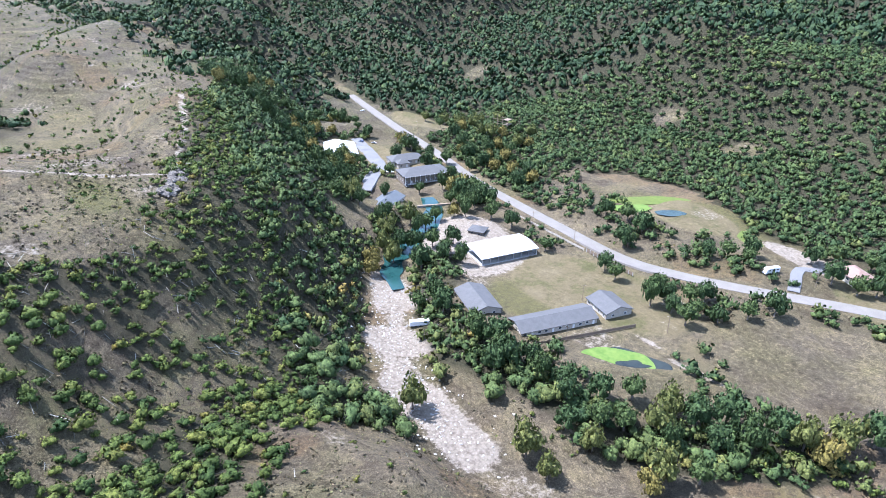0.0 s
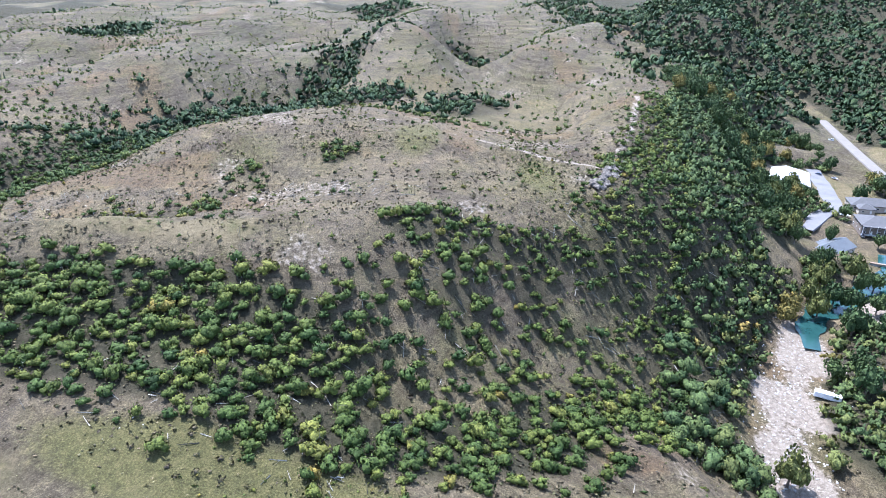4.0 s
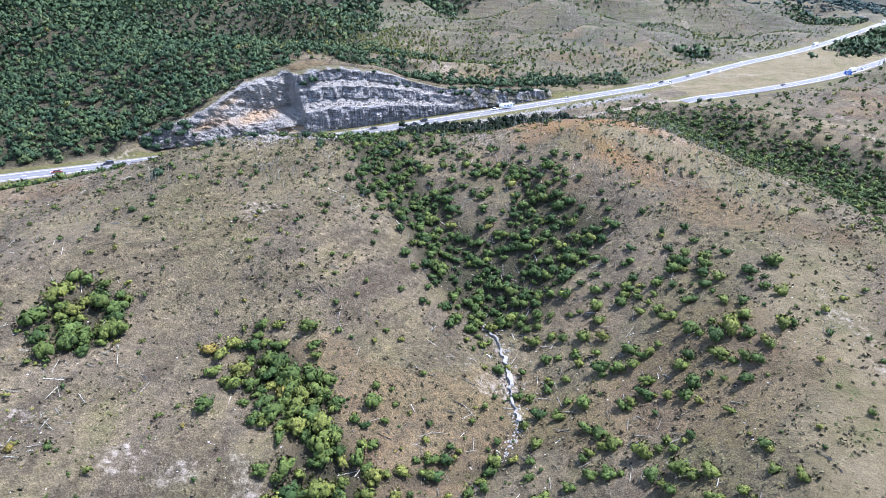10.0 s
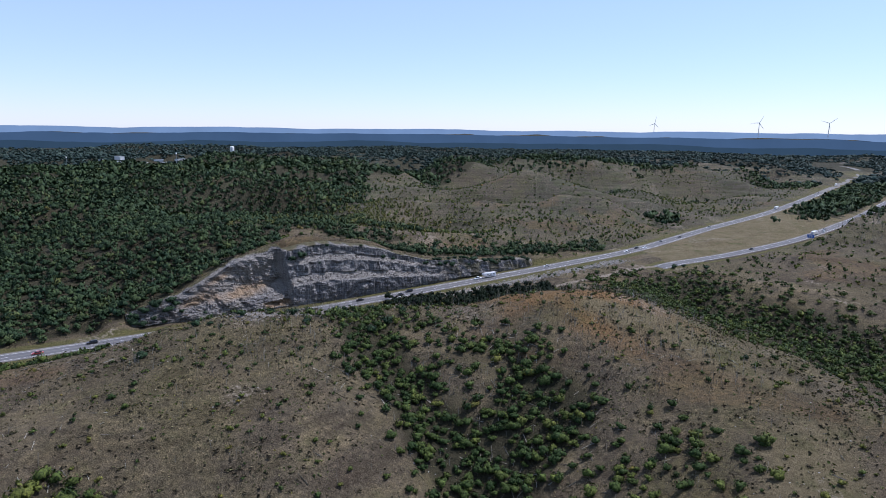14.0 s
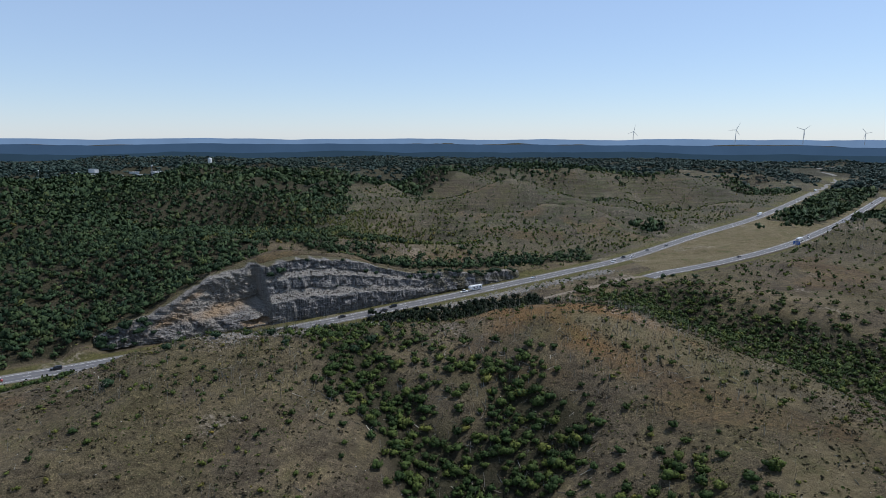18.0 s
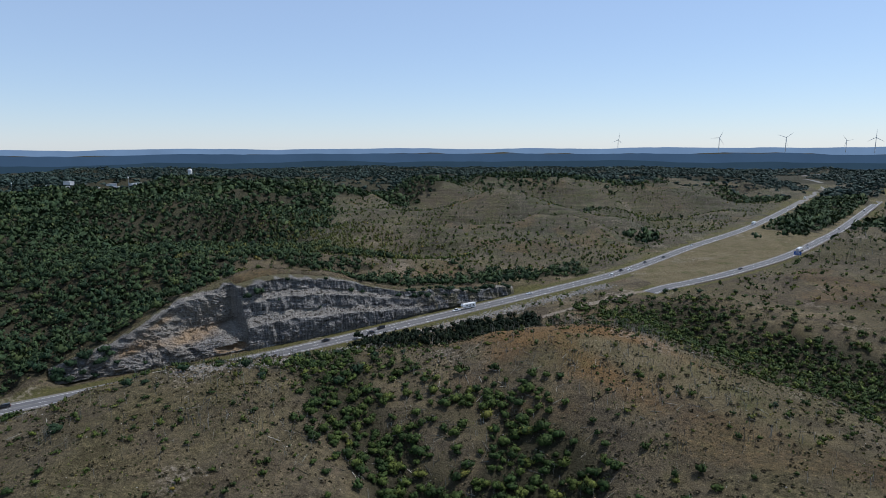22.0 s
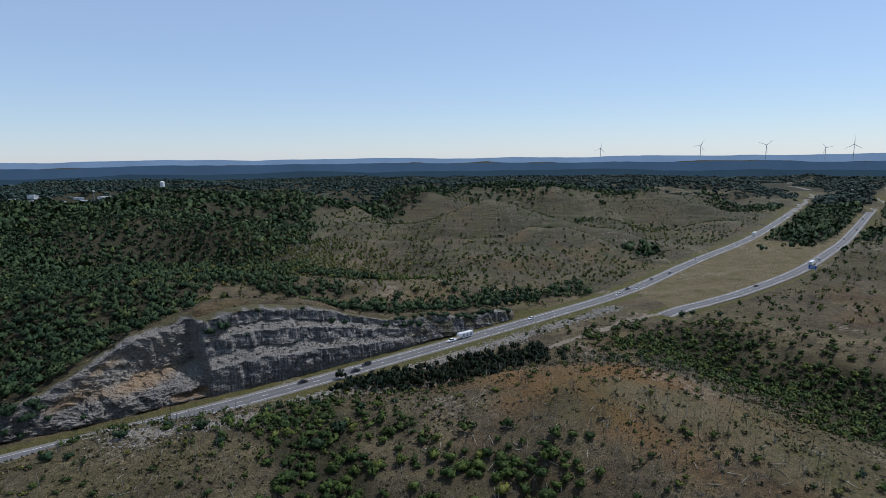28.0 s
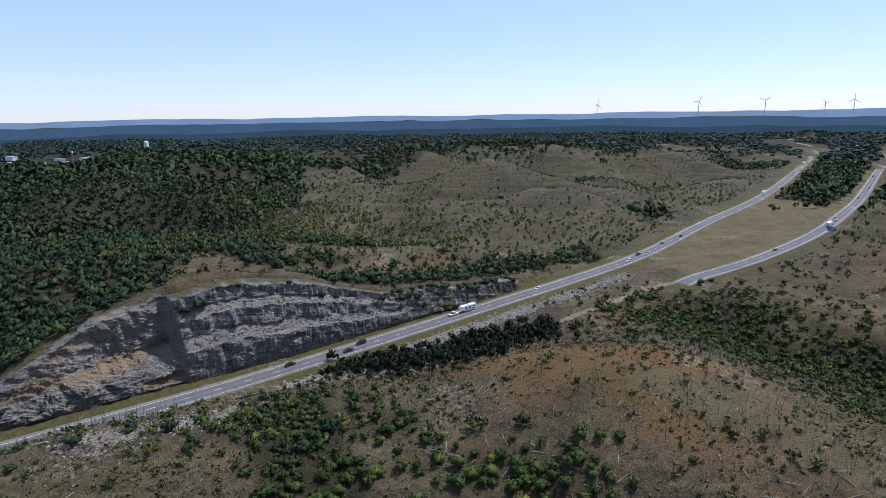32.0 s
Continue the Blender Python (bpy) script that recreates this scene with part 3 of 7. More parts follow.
def wood_density(x, y):
    """How thickly trees stand, 0 to 1."""
    n1, n2 = fbm(x / 70, y / 70, 41, 3), fbm(x / 24, y / 24, 47, 2)
    da, za, sa, oa = to_line(x, y, A_LINE)
    d = np.zeros(np.shape(x))
    # gully between the two near hills, thickest along its bed
    d = np.maximum(d, near_line(x, y, [(-52, 290, 0), (-40, 266, 0), (-27, 240, 0), (-9, 212, 0), (4, 196, 0), (14, 196, 0)], 16) * 1.15)
    d = np.maximum(d, blob(x, y, 24, 218, 26, 40, -45) * 0.75)
    d = np.maximum(d, blob(x, y, -6, 250, 62, 36, -6) * 0.48)
    d = np.maximum(d, blob(x, y, -42, 284, 46, 20, 8) * 0.55)
    d = np.maximum(d, near_line(x, y, [(-58, 146, 0), (-44, 128, 0), (-32, 110, 0), (-24, 80, 0)], 12) * 1.15)
    d = np.maximum(d, near_line(x, y, [(-36, 110, 0), (-14, 117, 0), (12, 126, 0)], 6) * 0.75)
    d = np.maximum(d, blob(x, y, -113, 146, 14, 18, 20) * 0.9)
    d = np.maximum(d, blob(x, y, -111, 190, 12, 15, 20) * 0.3)
    # spread bushes on the slope east of the gully
    d = np.maximum(d, blob(x, y, 52, 165, 44, 56, -12) * 0.3)
    d = np.maximum(d, blob(x, y, 70, 147, 15, 15) * 0.55)
    d = np.maximum(d, blob(x, y, 23, 136, 12, 13) * 0.6)
    d = np.maximum(d, blob(x, y, 40, 100, 30, 40) * 0.3)
    # hollow beyond the grassy spur
    d = np.maximum(d, blob(x, y, 138, 86, 31, 84, -3) * 1.15)
    d = np.maximum(d, near_line(x, y, HOLLOWS[1][2:], 15) * 1.0)
    d = np.maximum(d, blob(x, y, 158, 6, 32, 46, 10) * 0.5)
    d = np.maximum(d, near_line(x, y, HOLLOWS[3], 36) * 1.2)
    d = np.maximum(d, blob(x, y, 175, 345, 50, 34, -40) * 0.7)
    d = np.maximum(d, near_line(x, y, HOLLOWS[4][1:4], 11) * 0.5)
    d = np.maximum(d, blob(x, y, 196, 2, 18, 36, 18) * 0.75)
    d = np.maximum(d, blob(x, y, 270, 60, 16, 10) * 0.7)
    d = np.maximum(d, blob(x, y, 250, 96, 18, 9, 30) * 0.5)
    d = np.maximum(d, blob(x, y, 196, -34, 28, 28, 20) * 0.8)
    for e in ((222, 715, 20, 52, -25), (60, 770, 90, 14, 18), (150, 1035, 130, 16, 4), (120, 520, 30, 12, 40)):
        d = np.maximum(d, blob(x, y, *e) * 0.7)
    # slope between the cliff ridge and the creek
    slope = smooth(-(y + 18 + (x - 190) * 0.36), 0, 34) * smooth(x + (y + 40) * 0.5, 112, 160)
    d = np.maximum(d, slope * np.clip(0.95 + 0.6 * fbm(x / 45, y / 45, 43, 3), 0.22, 1.2) * (0.62 + 0.38 * smooth(x - 0.2 * y, 165, 205)))
    d = np.maximum(d, smooth(-y, 330, 370) * smooth(x + 200, 0, 150) * 1.6)
    d = np.maximum(d, smooth(-y, 128, 150) * smooth(x, 20, 70) * 0.45)
    d = np.maximum(d, near_line(x, y, [(214, -160, 0), (197, -147, 0), (165, -137, 0), (140, -142, 0), (115, -147, 0), (92, -150, 0), (72, -166, 0), (46, -196, 0)], 12) * 1.3)
    # strip of trees beside the highway
    d = np.maximum(d, ((oa < -15) & (oa > -32) & (x < -158)) * 0.8)
    d = np.maximum(d, near_line(x, y, [(-60, 420, 0), (-15, 444, 0), (46, 500, 0)], 15) * 1.0)
    d = np.maximum(d, near_line(x, y, [(62, 500, 0), (115, 545, 0)], 9) * 1.0)
    d = np.maximum(d, near_line(x, y, [(-200, 300, 0), (-172, 325, 0), (-152, 352, 0), (-136, 372, 0)], 13) * 1.2)
    # west forest behind the rock cut
    edge = np.interp(y, [200, 300, 360, 620, 880, 1050, 1200, 1500], [-230, -172, -142, -150, -130, -50, 60, 400])
    d = np.maximum(d, smooth(edge + n1 * 45 - x, -15, 25) * smooth(oa, 8, 25))
    for e in ((-118, 462, 46, 30, -10), (-78, 452, 40, 17, 25), (-120, 520, 40, 40), (-60, 520, 36, 26, 20)):
        d = np.maximum(d, blob(x, y, *e) * 0.8)
    # far woods
    far = smooth(y - 0.30 * np.abs(x - 100), 1050, 1350)
    d = np.maximum(d, far * smooth(n1 * 0.5 + fbm(x / 300, y / 300, 61, 3) + 0.55, 0.0, 0.3))
    for e in ((470, 540, 80, 120, -45), (420, 470, 40, 60, -60), (470, 170, 60, 40, -50), (505, 85, 50, 30, -70), (640, 600, 70, 100, -40), (440, 420, 40, 30)):
        d = np.maximum(d, blob(x, y, *e) * 1.0 * smooth(n1 + 0.45, 0.0, 0.3))
    east = smooth(x, 330, 560) * smooth(y, -140, 40) * smooth(fbm(x / 150, y / 150, 71, 4), 0.12, 0.3) * 0.9
    d = np.maximum(d, east)
    d = np.maximum(d, smooth(-y + (x - 560) * 0.1, 130, 250) * smooth(x, 430, 560) * 0.95 * smooth(n1 + 0.6, 0, 0.3))
    med = (oa < -18) & (to_line(x, y, B_LINE)[3] > 16) & (sa > line_at(A_LINE, 370, 790))
    d = np.maximum(d, med * 1.2)
    for e in ((897, -200, 70, 34, -10), (1010, -265, 60, 26, -20), (760, -120, 46, 22, 0), (690, -170, 30, 14, -20), (560, -470, 22, 12, 30), (300, -470, 20, 14, 20), (225, -452, 24, 14, 20)):
        d = d * (1 - 0.9 * blob(x, y, *e))
    return d * (0.92 + 0.45 * n2 + 0.22 * n1)


# one sheet of ground, out to the far horizon
gx = graded(-240, 420, -4900, 4900, 3.4)
gy = graded(-330, 520, -4900, 4900, 3.4)
GX, GY = np.meshgrid(gx, gy, indexing="ij")
fx, fy = GX.ravel(), GY.ravel()
GZ = height(fx, fy)
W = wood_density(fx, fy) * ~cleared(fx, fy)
dA, zA, sA, oA = to_line(fx, fy, A_LINE)
dB = to_line(fx, fy, B_LINE)[0]
verge = np.maximum((1 - smooth(dA, 12, 17)), (1 - smooth(dB, 10, 14)))
median = ((oA < 0) & (to_line(fx, fy, B_LINE)[3] > 0) & (fx > 150) & (fy < 1200)).astype(float)
pale = np.zeros(len(fx))
pale = np.maximum(pale, near_line(fx, fy, CREEK[6:11], 10) * (1.05 + 0.9 * fbm(fx / 14, fy / 14, 83, 3)) * (fx < 330))
pale = np.maximum(pale, near_line(fx, fy, HOLLOWS[0][3:6], 3.0) * 0.6)
pale = np.maximum(pale, near_line(fx, fy, [(-104, 268, 0), (-92, 274, 0), (-80, 284, 0), (-72, 298, 0)], 6) * 0.8)
for e in ((255, -208, 38, 34), (228, -205, 26, 36, 20), (120, -330, 30, 10, -20), (218, -144, 20, 13, 35), (190, -122, 24, 12, 32), (158, -109, 18, 8, 15)):
    pale = np.maximum(pale, blob(fx, fy, *e))
pale = np.maximum(pale, (1 - smooth(np.abs(oA + 18.5), 3.5, 8)) * (fx < 78) * (fx > -60) * np.clip(0.72 + 0.7 * fbm(fx / 12, fy / 12, 85, 3), 0.2, 1.1))
for e in ((897, -200, 60, 28, -10), (1010, -265, 50, 20, -20), (760, -120, 36, 16, 0), (690, -170, 24, 10, -20)):
    pale = np.maximum(pale, blob(fx, fy, *e) * np.clip(0.5 + 0.6 * fbm(fx / 40, fy / 40, 87, 3), 0, 1))
pale = np.maximum(pale, smooth(fbm(fx / 26, fy / 26, 81, 4), 0.1, 0.55) * 0.5 * (W < 0.2))
lush = np.maximum(verge * 0.8, blob(fx, fy, 95, 50, 18, 58, -6) * 0.7)
lush = np.maximum(lush, smooth(fbm(fx / 55, fy / 55, 91, 3), 0.05, 0.5) * 0.45)
outer = smooth(np.hypot(fx, fy), 480, 700)
lush = np.maximum(lush, outer * smooth(folds(fx, fy), 0.22, 0.5) * 0.38)
for e in ((178, -190, 34, 24, 20), (262, -30, 30, 12), (300, 25, 40, 16), (170, -345, 40, 25)):
    lush = np.maximum(lush, blob(fx, fy, *e) * 0.6)
straw = np.maximum(median * 0.9 * (W < 0.3), 0)
for ln, wd in ((RIDGES[0][3:9], 20), (RIDGES[1][:5], 22), (RIDGES[0][8:13], 14)):
    straw = np.maximum(straw, near_line(fx, fy, ln, wd) * np.clip(0.6 + 0.5 * fbm(fx / 20, fy / 20, 93, 3), 0, 0.8))
for e in ((165, -222, 60, 36, 10), (190, -330, 44, 24), (430, -250, 60, 26), (480, -345, 60, 26), (70, -300, 40, 14, -40)):
    straw = np.maximum(straw, blob(fx, fy, *e))
pale = np.maximum(pale, outer * (1 - smooth(folds(fx, fy), 0.02, 0.12)) * 0.42)
W = np.where(np.hypot(fx, fy) > 1900, np.maximum(W, 0.9), W)
rust = np.maximum(blob(fx, fy, 48, 285, 92, 60, -38) * np.clip(0.7 + 0.55 * fbm(fx / 30, fy / 30, 103, 3), 0, 1), smooth(fbm(fx / 45, fy / 45, 101, 3), 0.1, 0.4) * 0.6)
for ln, wd in (([(305, -2, 0), (285, -40, 0), (278, -62, 0), (330, -85, 0), (407, -107, 0)], 2.6), ([(131, -206, 0), (105, -201, 0), (79, -199, 0), (40, -190, 0)], 1.8), ([(-45, 338, 0), (10, 366, 0), (60, 402, 0), (110, 440, 0), (150, 458, 0)], 3.0)):
    pale = np.maximum(pale, near_line(fx, fy, ln, wd) * 0.85)
burnt = np.clip(smooth(fy, 470, 640) * smooth(oA, 8, 30) + smooth(np.hypot(fx, fy), 420, 700) * 0.6, 0, 1)
burnt = burnt * np.clip(0.85 + 0.6 * fbm(fx / 60, fy / 60, 111, 3), 0, 1)
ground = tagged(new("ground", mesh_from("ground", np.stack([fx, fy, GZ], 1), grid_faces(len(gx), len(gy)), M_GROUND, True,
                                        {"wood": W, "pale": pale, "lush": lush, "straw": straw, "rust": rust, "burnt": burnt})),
                "dry grass hills with limestone rubble and wooded hollows", "ground", kind="structure")


# ---- roads ----
def part(name, me, parent=None, label=""):
    ob = new(name, me)
    if parent is not None:
        ob.parent = parent
    if label:
        ob["label"] = label
    return ob


def resample(line, d):
    p = np.array(line, float)
    s = np.concatenate([[0], np.cumsum(np.linalg.norm(np.diff(p[:, :2], axis=0), axis=1))])
    k = np.arange(0, s[-1], d)
    return np.stack([np.interp(k, s, p[:, i]) for i in range(3)], 1)


def ribbon(line, lo, hi, lift, d=6.0, thick=0.0, start=0.0, end=1e9):
    """A strip along a line between two offsets (left +), draped at the line's height."""
    p = resample(line, d)
    s = np.arange(len(p)) * d
    p = p[(s >= start) & (s <= end)]
    t = np.gradient(p[:, :2], axis=0)
    t /= np.linalg.norm(t, axis=1)[:, None]
    nrm = np.stack([-t[:, 1], t[:, 0]], 1)
    a = np.c_[p[:, :2] + nrm * lo, p[:, 2] + lift]
    b = np.c_[p[:, :2] + nrm * hi, p[:, 2] + lift]
    v = np.stack([a, b], 1).reshape(-1, 3)
    return v, grid_faces(len(p), 2)[:, ::-1]


def road_thing(name, line, lo, hi, material, label, lift=0.0, d=6.0):
    """A paved strip with a real edge: a top face and two sides going down."""
    p = resample(line, d)
    t = np.gradient(p[:, :2], axis=0)
    t /= np.linalg.norm(t, axis=1)[:, None]
    nrm = np.stack([-t[:, 1], t[:, 0]], 1)
    prof = [(lo - 0.4, -0.9), (lo, 0.0), (0.5 * (lo + hi), 0.06), (hi, 0.0), (hi + 0.4, -0.9)]
    v = np.stack([np.c_[p[:, :2] + nrm * o, p[:, 2] + lift + z] for o, z in prof], 1).reshape(-1, 3)
    return tagged(new(name, mesh_from(name, v, grid_faces(len(p), 5)[:, ::-1], material)), label, "road", kind="structure")


road_a = road_thing("road_1", A_LINE, -6.2, 6.2, M_ASPHALT, "grey asphalt carriageway of a divided highway")
road_b = road_thing("road_2", B_LINE, -5.8, 5.8, M_ASPHALT, "second grey asphalt carriageway of the highway")
road_l = road_thing("road_3", curve_through(LINK, 12), -5.4, 5.4, M_ASPHALT, "paved ramp that leaves the highway", -0.08)
road_v = road_thing("road_4", curve_through(VALLEY_ROAD, 8), -4.2, 4.2, M_OLDROAD, "pale chip-sealed valley road")


def markings(road, line, lanes, edges, far):
    for lo, hi in lanes:
        part("lane", mesh_from("lane", *ribbon(line, lo, hi, 0.066, 6.0, end=far), M_LANE), road)
    for o in edges:
        part("edge_line", mesh_from("edge_line", *ribbon(line, o - 0.09, o + 0.09, 0.075, 6.0, end=far), M_LINE), road)


markings(road_a, A_LINE, [(-4.2, -0.9), (-0.2, 3.3)], [-4.45, 3.6], 1400)
markings(road_b, B_LINE, [(-3.6, -0.2), (0.2, 3.5)], [-3.9, 3.8], 1100)


def dashes(road, line, offset, first, count, far):
    """Lane dashes, 3 m long, one every 12.2 m; the near ones are pieces of their own."""
    p = resample(line, 1.0)
    bar = mesh_from("lane_dash", [(-1.5, -0.08, 0), (1.5, -0.08, 0), (1.5, 0.08, 0), (-1.5, 0.08, 0)], [(0, 1, 2, 3)], M_LINE)
    vs = []
    for i in range(int((min(far, len(p) - 4) - first) / 12.2)):
        k = int(first + i * 12.2)
        t = p[k + 1] - p[k - 1]
        a = math.atan2(t[1], t[0])
        c = p[k] + np.array([-math.sin(a) * offset, math.cos(a) * offset, 0.085])
        if i < count:
            ob = part("lane_dash", bar, road)
            ob.matrix_basis = pose(*c, 0, 0, math.degrees(a))
        else:
            for u, w in ((-1.5, -0.09), (1.5, -0.09), (1.5, 0.09), (-1.5, 0.09)):
                vs.append(c + np.array([u * math.cos(a) - w * math.sin(a), u * math.sin(a) + w * math.cos(a), 0]))
    if vs:
        tagged(part("far_dashes", mesh_from("far_dashes", vs, np.arange(len(vs)).reshape(-1, 4), M_LINE), road), kind="stuff")


dashes(road_a, A_LINE, -0.55, 8, 70, 1300)
dashes(road_b, B_LINE, 0.0, 60, 20, 1000)


# ---- plants ----
def clump_cards(rng, n, size, shape, droop=0.0):
    """n bent leaf clumps set on a lumpy crown; each is a kite of two triangles on its own."""
    v, f = [], []
    for i in range(n):
        d = rng.normal(size=3)
        d[2] = abs(d[2]) * 0.9 - 0.35 * rng.random()
        d /= np.linalg.norm(d)
        c = shape(d) * (0.74 + 0.42 * rng.random())
        nrm = d + rng.normal(size=3) * 0.55
        nrm /= np.linalg.norm(nrm)
        a = np.cross(nrm, rng.normal(size=3))
        a /= np.linalg.norm(a)
        b = np.cross(nrm, a)
        s = size * (0.6 + 0.8 * rng.random())
        q = [c + a * s, c + b * s * 0.7 + nrm * s * 0.12, c - a * s, c - b * s * 0.7 + nrm * s * 0.12]
        k = len(v)
        v += q
        f += [(k, k + 1, k + 2), (k, k + 2, k + 3)]
    return np.array(v), np.array(f)


def ico(sub):
    if sub == 0:
        o = np.array([(1, 0, 0), (-1, 0, 0), (0, 1, 0), (0, -1, 0), (0, 0, 1), (0, 0, -1)], float)
        return o, np.array([(0, 2, 4), (2, 1, 4), (1, 3, 4), (3, 0, 4), (2, 0, 5), (1, 2, 5), (3, 1, 5), (0, 3, 5)])
    bm = bmesh.new()
    bmesh.ops.create_icosphere(bm, subdivisions=sub, radius=1.0)
    bm.verts.index_update()
    v = np.array([x.co[:] for x in bm.verts])
    f = np.array([[w.index for w in q.verts] for q in bm.faces])
    bm.free()
    return v, f


CROWN_NORMALS = {}


def crown(seed, lobes, cards, size, tall=1.0, core=1):
    """A crown about 1 across each way from its base: full uneven lumps with loose leaf clumps standing out of them."""
    rng = np.random.default_rng(seed)
    cs = [(np.array([0.0, 0.0, 0.55 * tall]), np.array([0.66, 0.66, 0.52 * tall]))]
    for i in range(lobes - 1):
        a = 2 * math.pi * (i + rng.random() * 0.7) / max(1, lobes - 1)
        r = 0.34 + 0.24 * rng.random()
        cs.append((np.array([math.cos(a) * r, math.sin(a) * r, (0.34 + 0.36 * rng.random()) * tall]), np.array([0.44, 0.44, 0.36 * tall]) * (0.75 + 0.45 * rng.random())))
    iv, jf = ico(core)
    V, F, N, n = [], [], [], 0
    for c, s in cs:
        q = iv * (0.60 + 0.42 * rng.random((len(iv), 1))) * s * 0.88
        v, f = clump_cards(rng, cards // lobes, size, lambda d: d * s * 1.06)
        for p, g in ((q, jf), (v, f)):
            lean = p / (np.linalg.norm(p / s, axis=1, keepdims=True) + 1e-6) / s
            w = p + c
            w[:, 2] = np.maximum(w[:, 2], 0.02)
            V.append(w)
            F.append(g + n)
            out = w - np.array([0, 0, 0.25 * tall])
            nm = 0.75 * lean / (np.linalg.norm(lean, axis=1, keepdims=True) + 1e-6) + 0.45 * out / (np.linalg.norm(out, axis=1, keepdims=True) + 1e-6) + rng.normal(size=w.shape) * 0.16
            N.append(nm / np.linalg.norm(nm, axis=1, keepdims=True))
            n += len(w)
    V = np.vstack(V)
    CROWN_NORMALS[id(V)] = (V, np.vstack(N))
    return V, np.vstack(F)


SHRUBS = [crown(100 + i, 4 + i % 3, 80, 0.12, 0.85 + 0.1 * (i % 4), 1) for i in range(8)]
TREES = [crown(200 + i, 6 + i % 3, 110, 0.105, 0.95 + 0.08 * (i % 4), 1) for i in range(8)]
MIDS = [crown(300 + i, 3, 27, 0.175, 0.9, 0) for i in range(6)]
SPECKS = [crown(450 + i, 1, 5, 0.4, 0.8, 0) for i in range(5)]
FARS = [crown(400 + i, 1, 7, 0.36, 0.8, 0) for i in range(5)]


def round_normals(v, low=0.22):
    """Normals that lean outwards from the middle of a crown, so that it shades as one rounded mass."""
    known = CROWN_NORMALS.get(id(v))
    if known is not None and known[0] is v:
        return known[1]
    d = v - np.array([0, 0, low])
    return d / (np.linalg.norm(d, axis=-1, keepdims=True) + 1e-6)


def scatter(kinds, x, y, z, size, high, tint, rng):
    """Copies of the kinds at the places given, all in one set of arrays."""
    V, F, T, N, n = [], [], [], [], 0
    pick = rng.integers(0, len(kinds), len(x))
    turn = rng.random(len(x)) * 2 * math.pi
    for k, (v, f) in enumerate(kinds):
        m = np.where(pick == k)[0]
        if len(m) == 0:
            continue
        c, s = np.cos(turn[m])[:, None], np.sin(turn[m])[:, None]
        wide = rng.uniform(0.78, 1.25, len(m))[:, None]
        px = (v[None, :, 0] * c * wide - v[None, :, 1] * s / wide) * size[m][:, None] + x[m][:, None]
        py = (v[None, :, 0] * s * wide + v[None, :, 1] * c / wide) * size[m][:, None] + y[m][:, None]
        pz = v[None, :, 2] * high[m][:, None] + z[m][:, None]
        V.append(np.stack([px, py, pz], -1).reshape(-1, 3))
        F.append((f[None] + (np.arange(len(m)) * len(v))[:, None, None] + n).reshape(-1, 3))
        T.append(np.repeat(tint[m], len(v)))
        d = round_normals(v)
        N.append(np.stack([d[None, :, 0] * c - d[None, :, 1] * s, d[None, :, 0] * s + d[None, :, 1] * c, d[None, :, 2] + 0 * c], -1).reshape(-1, 3))
        n += len(m) * len(v)
    return np.vstack(V), np.vstack(F), np.concatenate(T), np.vstack(N)


def jitter(x0, x1, y0, y1, d, rng):
    X, Y = np.meshgrid(np.arange(x0, x1, d), np.arange(y0, y1, d), indexing="ij")
    return (X + (rng.random(X.shape) - 0.5) * d * 1.1).ravel(), (Y + (rng.random(X.shape) - 0.5) * d * 1.1).ravel()


def plant_stuff(name, kinds, x, y, size, high, tint, material, label, category, sink=0.12, far_kinds=None, beyond=0.0):
    z = height(x, y) - sink * high
    if far_kinds is None:
        v, f, t, nm = scatter(kinds, x, y, z, size, high, tint, RNG)
    else:
        m = np.hypot(x - 10, y - 70) < beyond
        v, f, t, nm = scatter(kinds, x[m], y[m], z[m], size[m], high[m], tint[m], RNG)
        v2, f2, t2, nm2 = scatter(far_kinds, x[~m], y[~m], z[~m], size[~m], high[~m], tint[~m], RNG)
        v, f, t = np.vstack([v, v2]), np.vstack([f, f2 + len(v)]), np.concatenate([t, t2])
        nm = np.vstack([nm, nm2])
    return tagged(new(name, mesh_from(name, v, f, material, attrs={"tint": t}, normals=nm)), label, category, kind="stuff")


def reach(x, y):
    """Distance from the middle of the flight."""
    return np.hypot(x + 4, y - 45)


# woods on the near slopes and in the hollows
x, y = jitter(-260, 420, -330, 560, 3.5, RNG)
d = wood_density(x, y)
valley = (y < -60 - 0.25 * (x - 100)) & (x > 60)
k = (RNG.random(len(x)) < d * 1.0) & (reach(x, y) < 520) & (to_line(x, y, A_LINE)[3] < 0) & ~cleared(x, y) & ~valley
x, y = x[k], y[k]
n = len(x)
size = RNG.uniform(1.25, 1.85, n) ** 2 * (1 + 0.32 * near_line(x, y, [(-58, 146, 0), (-32, 110, 0)], 14) + 0.4 * blob(x, y, -112, 146, 20, 22))
plant_stuff("hollow_woods", SHRUBS, x, y, size, size * RNG.uniform(0.95, 1.4, n), np.clip(RNG.normal(0.27, 0.20, n) + 0.10 * (y < 170) - 0.10 * (y > 195) + 0.25 * (RNG.random(n) < 0.06), 0, 1), M_LEAF,
            "green and yellowing oak thicket in the hollows of dry hills", "woods", far_kinds=MIDS, beyond=205)
